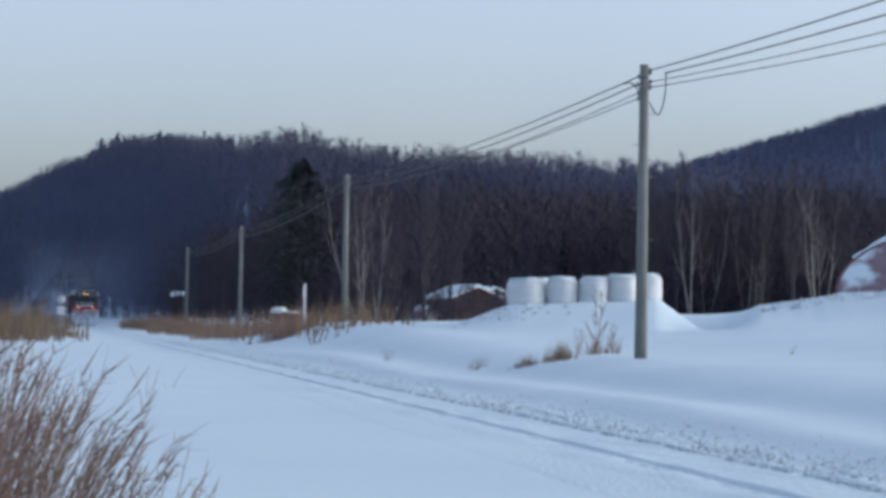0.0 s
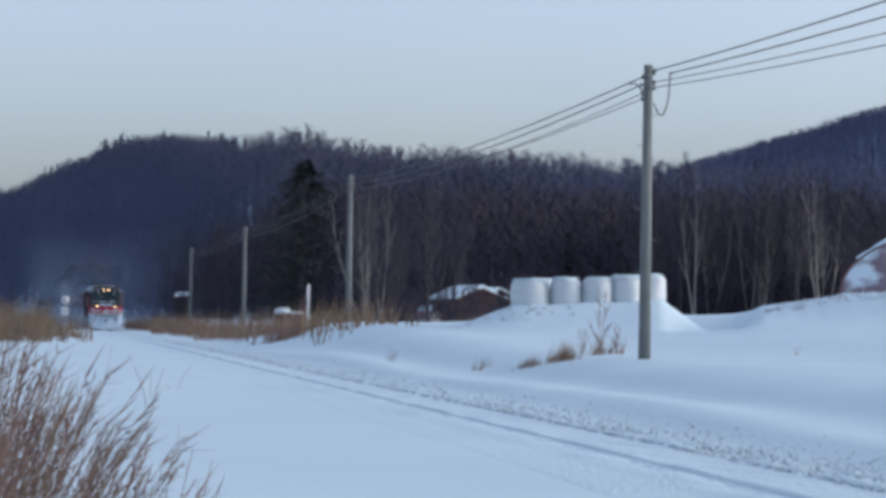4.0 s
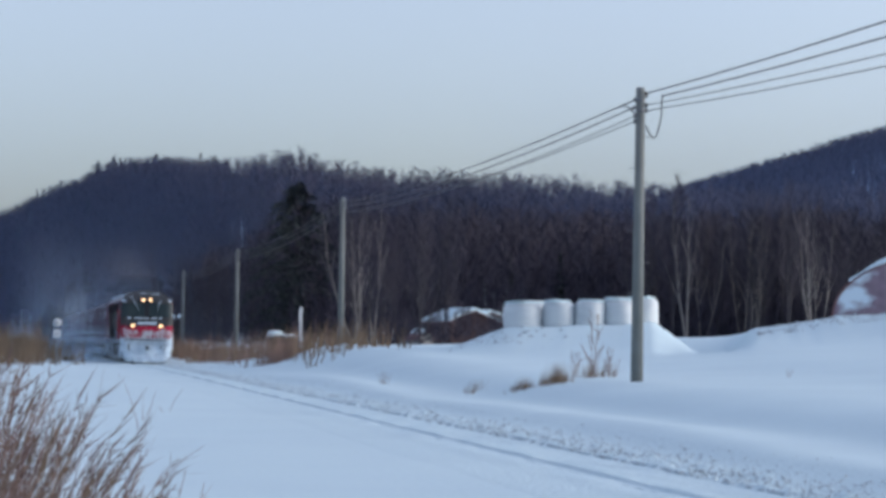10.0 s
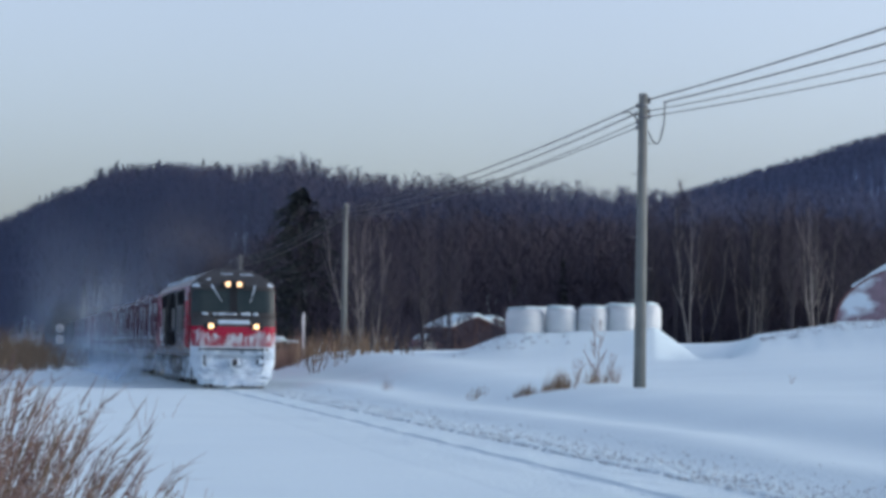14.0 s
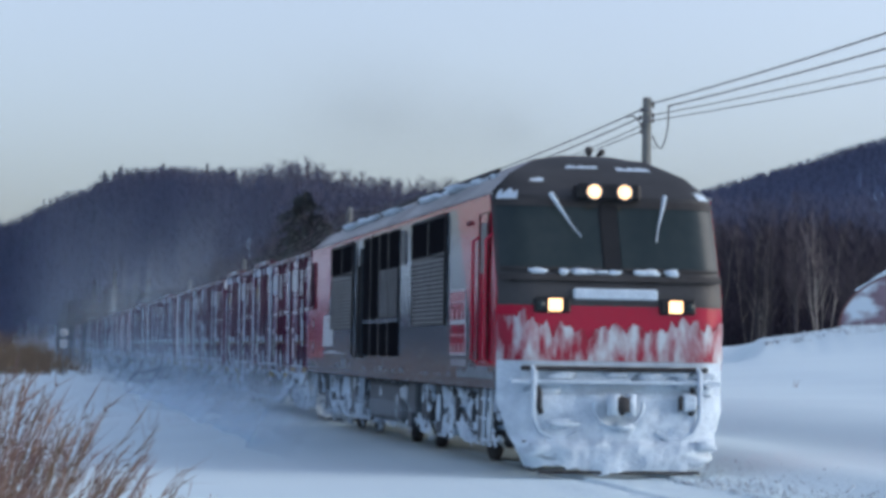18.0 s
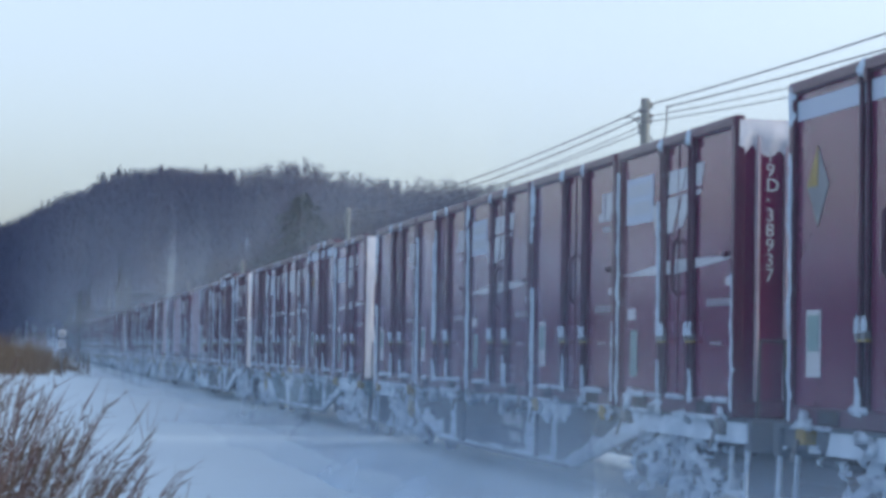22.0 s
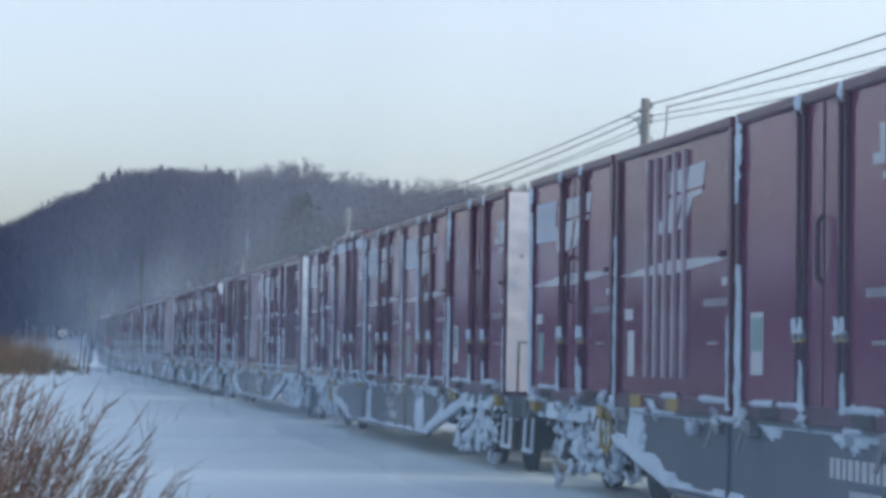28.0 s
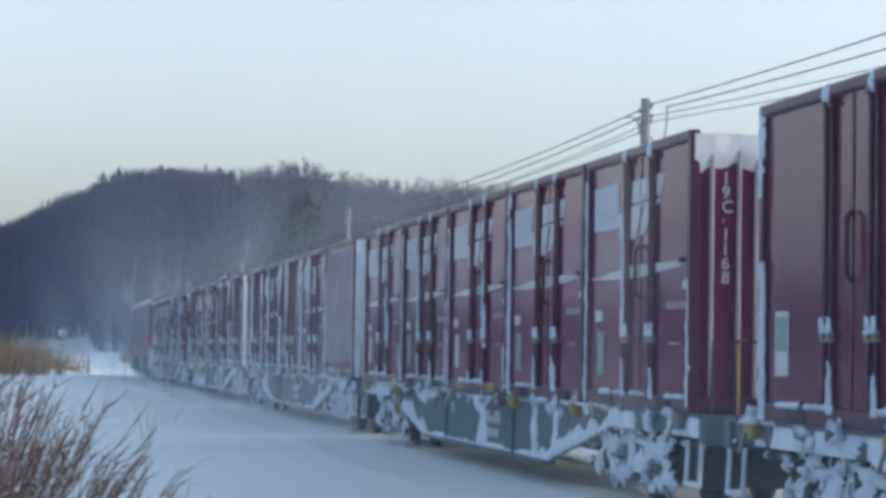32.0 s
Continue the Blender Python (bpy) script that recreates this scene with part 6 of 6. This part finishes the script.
    w = part("brake_wheel", tube([(-1.20, 15.6 + 0.2 * math.cos(a), 0.72 + 0.2 * math.sin(a)) for a in np.linspace(0, 2 * math.pi, 17)], 0.02, 5), MARK_YELLOW, wag)
    part("spoke", gather([tube([(-1.20, 15.4, 0.72), (-1.20, 15.8, 0.72)], 0.012, 4), tube([(-1.20, 15.6, 0.52), (-1.20, 15.6, 0.92)], 0.012, 4)]), MARK_YELLOW, w)
    if number:
        lettering(number, 0.20, MARK_WHITE, wag, Matrix(((0, 0, -1, -1.163), (-1, 0, 0, 9.3), (0, 1, 0, 0.62), (0, 0, 0, 1))), "wagon_number")
    else:
        marks(rng, "wagon_number", 8.2, 9.3, 0.62, 0.15, MARK_WHITE, wag, -1.163)
    marks(rng, "small_marking", 8.3, 8.9, 0.45, 0.10, MARK_WHITE, wag, -1.163)
    cake = []
    for yc in (2.3, 16.8):
        spots = []
        for _ in range(26):
            y = yc + rng.normal(0, 0.75)
            z = rng.uniform(0.16, 0.62) + 0.15 * math.exp(-((y - yc) / 0.5) ** 2)
            spots.append(((-1.08 + rng.uniform(-0.05, 0.10), y, z), (rng.uniform(0.02, 0.05), rng.uniform(0.02, 0.10), rng.uniform(0.02, 0.075))))
        cake.append(lumps(rng, spots, 1.6))
        part("bogie_core", block((-0.90, yc - 1.45, 0.28), (0.90, yc + 1.45, 0.88), 0.03), SOOT, wag)
        cake.append(frost_sheet(-1.085, np.arange(yc - 1.5, yc + 1.5, 0.045), np.arange(0.20, 0.92, 0.04), lambda y, z: 1.5 * (waves(y, z * 1.5, 0.5, seed + 21) + 0.6 * waves(y, z, 0.18, seed + 22) - 0.10 - 0.5 * np.maximum(np.abs(y - yc) - 1.1, 0) - 1.2 * np.maximum(0.34 - z, 0) * 3), 0.05))
        for dy in (-1, 1):
            cake.append(ribbon(rng, -1.08, [(yc + dy * 1.3, 0.44), (yc + dy * 0.9, 0.60), (yc + dy * 0.2, 0.67)], 0.09, 0.05))
    under = lambda y: np.interp(y, [2.9, 5.7, 13.4, 16.2], [0.79, 0.30, 0.30, 0.79])
    bands = [(c, rng.uniform(0.10, 0.30)) for c in rng.uniform(4.5, 14.8, 3)]

    def lying(y, z):
        hang = 0.015 + 0.36 * np.maximum(waves(y, 0 * y, 3.0, seed), 0) ** 1.2 + 0.02 * waves(y, z, 0.3, seed + 1)
        f = (z - 0.955 + hang) / 0.05
        slope = np.where((y < 5.9) | (y > 13.2), 0.13 + 0.12 * waves(y, z, 1.5, seed + 2), 0.035 + 0.03 * waves(y, z, 1.2, seed + 3))
        f = np.maximum(f, (slope - (z - under(y))) / 0.05)
        for c, w in bands:
            f = np.maximum(f, (w * (0.5 + 0.7 * (0.95 - z)) - np.abs(y - c + 0.08 * waves(y, z, 0.8, seed + 4))) / 0.05)
        return np.where(z < under(y) - 0.02, -1, np.minimum(f, 1 + 0.5 * waves(y, z, 0.3, seed + 6)))

    cake.append(frost_sheet(-1.166, np.arange(2.9, 16.25, 0.05), np.arange(0.30, 0.97, 0.035), lying))
    for y0, y1 in ((-0.3, 2.9), (16.2, 19.4)):
        cake.append(frost_sheet(-1.166, np.arange(y0, y1, 0.05), np.arange(0.78, 0.97, 0.03), lambda y, z: (waves(y, z, 1.4, seed + 8) + 0.15) * 3))
    for _ in range(14):
        y = rng.uniform(-0.2, 18.4)
        cake.append(ribbon(rng, -1.21, [(y, 0.975), (y + rng.uniform(0.3, 1.6), 0.975)], rng.uniform(0.03, 0.07), 0.04))
    clods = [((-1.22, k * 3.836 + dy + rng.normal(0, 0.1), rng.uniform(0.86, 1.06)), (rng.uniform(0.02, 0.05), rng.uniform(0.04, 0.12), rng.uniform(0.03, 0.08))) for k in range(5) for dy in (0.35, 1.3, 2.2, 3.35)]
    cake.append(lumps(rng, clods, 1.5))
    tagged(part("caked_snow", gather(cake), SNOW_ICE, wag, "frozen spray and packed snow", smooth=True), kind="stuff")
    return wag
# ---- the train ----
def run(t):
    """Where the front of the train stands on the line, in metres from the camera's foot."""
    return 242.76 - 11.954 * t - 0.00297 * t * t


RIDE_TIMES = (0, 0.1, 2, 6, 10, 14, 18, 22, 26, 30, 31.9, 32)
RIDE = []          # thing, metres behind the train's front, height, turn
FIRST = 19.155     # near end of the first wagon's load

PROTO = {"A": ("plain", 1), "P": ("plain", 3), "H": ("banded", 5), "B": ("striped", 2), "S": ("striped", 7), "T": ("striped", 9),
         "C": ("ribbed", 4), "K": ("ribbed_dark", 6), "D": ("corrugated", 8)}
LOADS = ["BSHTH", "TASPA", "SHBTA", "SHTAD", "BDACS", "ATSHB", "KTCKA", "TSBTB", "DSATP", "AHSBA", "SATBP"]
PAINTS = {2: (WAGON_BLUE, 12, "104-1783"), 5: (WAGON_GREY, 15, "104-338"), 7: (WAGON_BLUE, 17, "")}
END_SNOW = {0: "full", 1: "top", 2: "streaked", 3: "side", 4: "top", 5: "full", 6: "full", 7: "top", 8: "full", 9: "side", 10: "top"}
END_TEXT = {1: (-0.97, 0, 2.12, 0.124, "19D·38937"), 3: (-1.10, 0.135, 1.90, 0, "19G-"), 7: (-0.95, 0, 2.02, 0.125, "19C·1168")}


def build_train():
    boxes, wagons = {}, {}
    loco = build_loco(1)
    RIDE.append((loco, 0.0, 0.0, 0))
    RIDE.append((copy_thing(loco, pose(0, 0, 0)), FIRST + CAR_PITCH * 11 - 0.45 + BODY_L, 0.0, 180))
    for j, load in enumerate(LOADS):
        paint, seed, number = PAINTS.get(j, (WAGON_GREY, 11 + j % 2 * 3, ""))
        key = (seed, number)
        if key not in wagons:
            wag = wagons[key] = build_wagon(paint, seed, number)
        else:
            wag = copy_thing(wagons[key], pose(0, 0, 0))
        RIDE.append((wag, FIRST + CAR_PITCH * j, 0.0, 0))
        for k, letter in enumerate(load):
            kind, seed = PROTO[letter]
            if letter not in boxes:
                box_ = boxes[letter] = build_container(kind, seed, 2.6 if letter == "H" else BOX_H)
            else:
                box_ = copy_thing(boxes[letter], pose(0, 0, 0))
            RIDE.append((box_, FIRST + CAR_PITCH * j + (3.70 if j == 6 else 3.836) * k, 0.987, 0))
            if k == 0:
                END_BOXES.append((box_, j))
    for box_, j in END_BOXES:
        part("end_snow", end_snow(j, END_SNOW[j]), SNOW_ICE if j in (0, 6, 8) else SNOW_PACKED, box_, "wind-packed snow on the end wall", smooth=True)
        for x in (-1.03, -0.78, -0.62, -0.3, 0.0, 0.3, 0.62, 0.9):
            part("end_rib", block((x - 0.016, -0.012, 0.14), (x + 0.016, 0.04, BOX_H - 0.1), 0.006), MAROON_RIB if j in (1, 7) else CONTAINER, box_)
        x, dx, z, dz, text = END_TEXT.get(j, (0, 0, 0, 0, ""))
        for i, ch in enumerate(text):
            lettering(ch, 0.155, MARK_WHITE, box_, Matrix(((1, 0, 0, x + dx * i), (0, 0, -1, -0.016), (0, 1, 0, z - dz * i), (0, 0, 0, 1))), "end_number")


END_BOXES = []
build_train()


def powder_material(name, strength, high, side, ends, colour=(0.62, 0.80, 0.96), size=0.5, glow=0.5):
    """Drifting powder snow, also the tinted haze sheets: thin, torn by noise, fading upwards, sideways and towards its
    ends.
    """
    m = bpy.data.materials.new(name)
    m.use_nodes = True
    nt = m.node_tree
    n, links = nt.nodes, nt.links
    n.remove(n["Principled BSDF"])
    tc, sep = n.new("ShaderNodeTexCoord"), n.new("ShaderNodeSeparateXYZ")
    links.new(tc.outputs["Object"], sep.inputs[0])

    def fade(axis, a, b, lo, hi):
        r = n.new("ShaderNodeMapRange")
        r.interpolation_type = "SMOOTHSTEP"
        for key, value in (("From Min", a), ("From Max", b), ("To Min", lo), ("To Max", hi)):
            r.inputs[key].default_value = value
        links.new(sep.outputs[axis], r.inputs["Value"])
        return r.outputs["Result"]

    noise_ = n.new("ShaderNodeTexNoise")
    noise_.inputs["Scale"].default_value, noise_.inputs["Detail"].default_value = size, 5.0
    links.new(tc.outputs["Object"], noise_.inputs["Vector"])
    torn = n.new("ShaderNodeMapRange")
    torn.inputs["From Min"].default_value, torn.inputs["From Max"].default_value = 0.08, 0.95
    links.new(noise_.outputs["Fac"], torn.inputs["Value"])
    out = torn.outputs["Result"]
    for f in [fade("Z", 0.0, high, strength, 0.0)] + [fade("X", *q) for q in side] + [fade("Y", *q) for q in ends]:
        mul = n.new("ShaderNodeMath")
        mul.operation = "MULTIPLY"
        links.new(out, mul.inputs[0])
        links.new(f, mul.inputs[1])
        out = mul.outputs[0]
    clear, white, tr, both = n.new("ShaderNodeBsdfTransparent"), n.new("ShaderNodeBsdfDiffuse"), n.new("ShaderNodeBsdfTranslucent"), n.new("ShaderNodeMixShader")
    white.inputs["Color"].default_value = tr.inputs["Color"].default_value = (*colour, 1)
    both.inputs[0].default_value = glow      # share of the light that passes through
    links.new(white.outputs[0], both.inputs[1])
    links.new(tr.outputs[0], both.inputs[2])
    mix = n.new("ShaderNodeMixShader")
    links.new(out, mix.inputs[0])
    links.new(clear.outputs[0], mix.inputs[1])
    links.new(both.outputs[0], mix.inputs[2])
    links.new(mix.outputs[0], n["Material Output"].inputs["Surface"])
    return m


def powder_puff(x0, x1, y, high, seed):
    """A billow across the line: an uneven sheet between two sides."""
    nx, nz = 40, 12
    g, k = np.meshgrid(np.linspace(x0, x1, nx), np.linspace(0, 1, nz))
    v = np.stack([g, y + 1.3 * waves(g, k * 4, 4, seed), -0.15 + k * high], -1).reshape(-1, 3)
    i, j = np.meshgrid(np.arange(nz - 1), np.arange(nx - 1), indexing="ij")
    q = np.stack([i * nx + j, i * nx + j + 1, (i + 1) * nx + j + 1, (i + 1) * nx + j], -1).reshape(-1, 4)
    return v, np.concatenate([q[:, [0, 1, 2]], q[:, [0, 2, 3]]])


def build_powder():
    cloud = thing("powder_snow_cloud", "bluish-white powder snow whirled up along the train", "snow cloud")
    near = powder_material("powder_near", 0.46, 3.4, [(-5.2, -3.0, 0.0, 1.0)], [])
    faint = powder_material("powder_faint", 0.34, 3.4, [(-5.2, -3.0, 0.0, 1.0)], [])
    for i, y in enumerate((24, 42, 64, 92, 130, 180)):
        part("powder_puff", powder_puff(-5.2, -1.30, y, 3.4, 30 + i), near if y < 90 else faint, cloud)
    wide = powder_material("powder_wide", 0.23, 11.0, [(-9, -1.0, 0.0, 1.0), (5, 20, 1.0, 0.0)], [])
    for i, y in enumerate((235, 300)):
        part("powder_billow", powder_puff(-9, 20, y, 11.0, 50 + i), wide, cloud)
    tall = powder_material("powder_tall", 0.15, 17.0, [(-9, -2.0, 0.0, 1.0), (6, 26, 1.0, 0.0)], [], (0.74, 0.85, 0.95), 0.16)
    for i, y in enumerate((125, 175, 225)):
        part("powder_veil", powder_puff(-16, 26, y, 17.0, 60 + i), tall, cloud)
    low = powder_material("powder_low", 0.66, 1.9, [], [(4.0, 18.0, 0.0, 1.0), (20.0, 72.0, 1.0, 0.0)])
    thin = powder_material("powder_thin", 0.9, 1.0, [], [(1.0, 9.0, 0.0, 1.0), (24.0, 72.0, 1.0, 0.0)], size=0.3)
    for out, top in ((1.8, 1.9), (2.6, 1.1)):
        g, k = np.meshgrid(np.linspace(0, 74, 200), np.linspace(0, 1, 7))
        v = np.stack([-out - 0.9 * (1 - k) + 0.25 * waves(g, k * 3, 9, 3 + int(out * 10)), g, -0.05 + k * top], -1).reshape(-1, 3)
        i, j = np.meshgrid(np.arange(6), np.arange(199), indexing="ij")
        q = np.stack([i * 200 + j, i * 200 + j + 1, (i + 1) * 200 + j + 1, (i + 1) * 200 + j], -1).reshape(-1, 4)
        part("powder_trail", (v, np.concatenate([q[:, [0, 1, 2]], q[:, [0, 2, 3]]])), low if top > 1.5 else thin, cloud)
    film = powder_material("powder_film", 0.30, 6.5, [], [(16.0, 40.0, 0.0, 1.0), (100.0, 160.0, 1.0, 0.72), (250.0, 275.0, 1.0, 0.0)], size=0.12)
    g, k = np.meshgrid(np.linspace(14, 276, 160), np.linspace(0, 1, 9))
    v = np.stack([-1.95 - 0.5 * (1 - k) + 0.3 * waves(g, k * 3, 11, 83), g, -0.05 + k * 6.5], -1).reshape(-1, 3)
    i, j = np.meshgrid(np.arange(8), np.arange(159), indexing="ij")
    q = np.stack([i * 160 + j, i * 160 + j + 1, (i + 1) * 160 + j + 1, (i + 1) * 160 + j], -1).reshape(-1, 4)
    part("powder_film", (v, np.concatenate([q[:, [0, 1, 2]], q[:, [0, 2, 3]]])), film, cloud, "thin drifting film of powder beside the wagons")
    carpet = powder_material("powder_carpet", 0.52, 2.2, [(-6.6, -3.0, 0.0, 1.0)], [(-1.0, 9.0, 0.0, 1.0), (24.0, 58.0, 1.0, 0.0)], (0.72, 0.88, 0.98), 0.22, 0.12)
    for level, wide in ((0.70, 6.2),):
        g, k = np.meshgrid(np.linspace(-1, 60, 150), np.linspace(0, 1, 10))
        v = np.stack([-1.5 - (wide - 1.5) * k, g, level * (1 - k) ** 1.3 + 0.03 + 0.10 * waves(g, k * 5, 5, 91 + int(wide)) * (1 - k)], -1).reshape(-1, 3)
        i, j = np.meshgrid(np.arange(9), np.arange(149), indexing="ij")
        q = np.stack([i * 150 + j, i * 150 + j + 1, (i + 1) * 150 + j + 1, (i + 1) * 150 + j], -1).reshape(-1, 4)
        part("powder_carpet", (v, np.concatenate([q[:, [0, 1, 2]], q[:, [0, 2, 3]]])), carpet, cloud, "low carpet of blown powder over the snow")
    RIDE.append((cloud, 2.0, 0.0, 0))

    # Haze as colour: a see-through sheet tinted blue lifts the dark hill behind it.
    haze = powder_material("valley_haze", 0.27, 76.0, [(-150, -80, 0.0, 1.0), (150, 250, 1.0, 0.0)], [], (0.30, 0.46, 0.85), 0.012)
    # Fainter blue sheet, its tint giving the farther hill its distance haze.
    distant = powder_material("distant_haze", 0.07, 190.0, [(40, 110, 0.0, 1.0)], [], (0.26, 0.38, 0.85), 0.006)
    veil = thing("distant_haze", "faint blue-tinted sheet standing in for distance haze before the farther wooded hill", "haze")
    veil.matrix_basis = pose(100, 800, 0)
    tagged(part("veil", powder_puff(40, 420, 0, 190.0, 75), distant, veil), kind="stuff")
    veil = thing("valley_haze", "thin blue-tinted sheet standing in for haze before the wooded hill", "haze")
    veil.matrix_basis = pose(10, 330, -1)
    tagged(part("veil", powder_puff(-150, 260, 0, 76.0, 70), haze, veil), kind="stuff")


build_powder()


def smoke_material():
    """Thin brownish exhaust: a soft-edged round puff, torn by noise."""
    m = powder_material("thin_exhaust", 1.0, 40.0, [], [], (0.26, 0.22, 0.20), 0.45)
    n, links = m.node_tree.nodes, m.node_tree.links
    tc, ball, gain = n.new("ShaderNodeTexCoord"), n.new("ShaderNodeTexGradient"), n.new("ShaderNodeMath")
    ball.gradient_type = "QUADRATIC_SPHERE"
    links.new(tc.outputs["Object"], ball.inputs["Vector"])
    gain.operation = "MULTIPLY"
    gain.inputs[1].default_value = 0.22
    links.new(ball.outputs["Fac"], gain.inputs[0])
    mix = n["Material Output"].inputs["Surface"].links[0].from_node
    both = n.new("ShaderNodeMath")
    both.operation = "MULTIPLY"
    links.new(mix.inputs[0].links[0].from_socket, both.inputs[0])
    links.new(gain.outputs[0], both.inputs[1])
    links.new(both.outputs[0], mix.inputs[0])
    return m


def build_smoke():
    smoke = thing("exhaust_smoke", "faint brown exhaust smoke drifting above the locomotive", "smoke")
    thin = smoke_material()
    rng = np.random.RandomState(14)
    for k in range(4):
        g = np.linspace(-1, 1, 17)
        x, z = np.meshgrid(g, g)
        v = np.stack([x, 0.12 * waves(x * 3, z * 3, 3.0, 90 + k), z], -1).reshape(-1, 3)
        i, j = np.meshgrid(np.arange(16), np.arange(16), indexing="ij")
        q = np.stack([i * 17 + j, i * 17 + j + 1, (i + 1) * 17 + j + 1, (i + 1) * 17 + j], -1).reshape(-1, 4)
        puff = part("smoke_puff", (v, np.concatenate([q[:, [0, 1, 2]], q[:, [0, 2, 3]]])), thin, smoke)
        r = 1.0 + 0.35 * k
        puff.matrix_basis = pose(-0.3 * k + rng.uniform(-0.3, 0.3), 5.6 + 3.6 * k, 4.8 + 0.45 * k, 0, 0, rng.uniform(-20, 20)) @ Matrix.Diagonal((r * 1.5, r, r, 1))
    RIDE.append((smoke, 0.0, 0.0, 0))


build_smoke()


def motions():
    for ob, back, up, turn in RIDE:
        walk(ob, [(t, pose(TRACK_X, run(t) + back, up, 0, 0, turn)) for t in RIDE_TIMES])


motions()
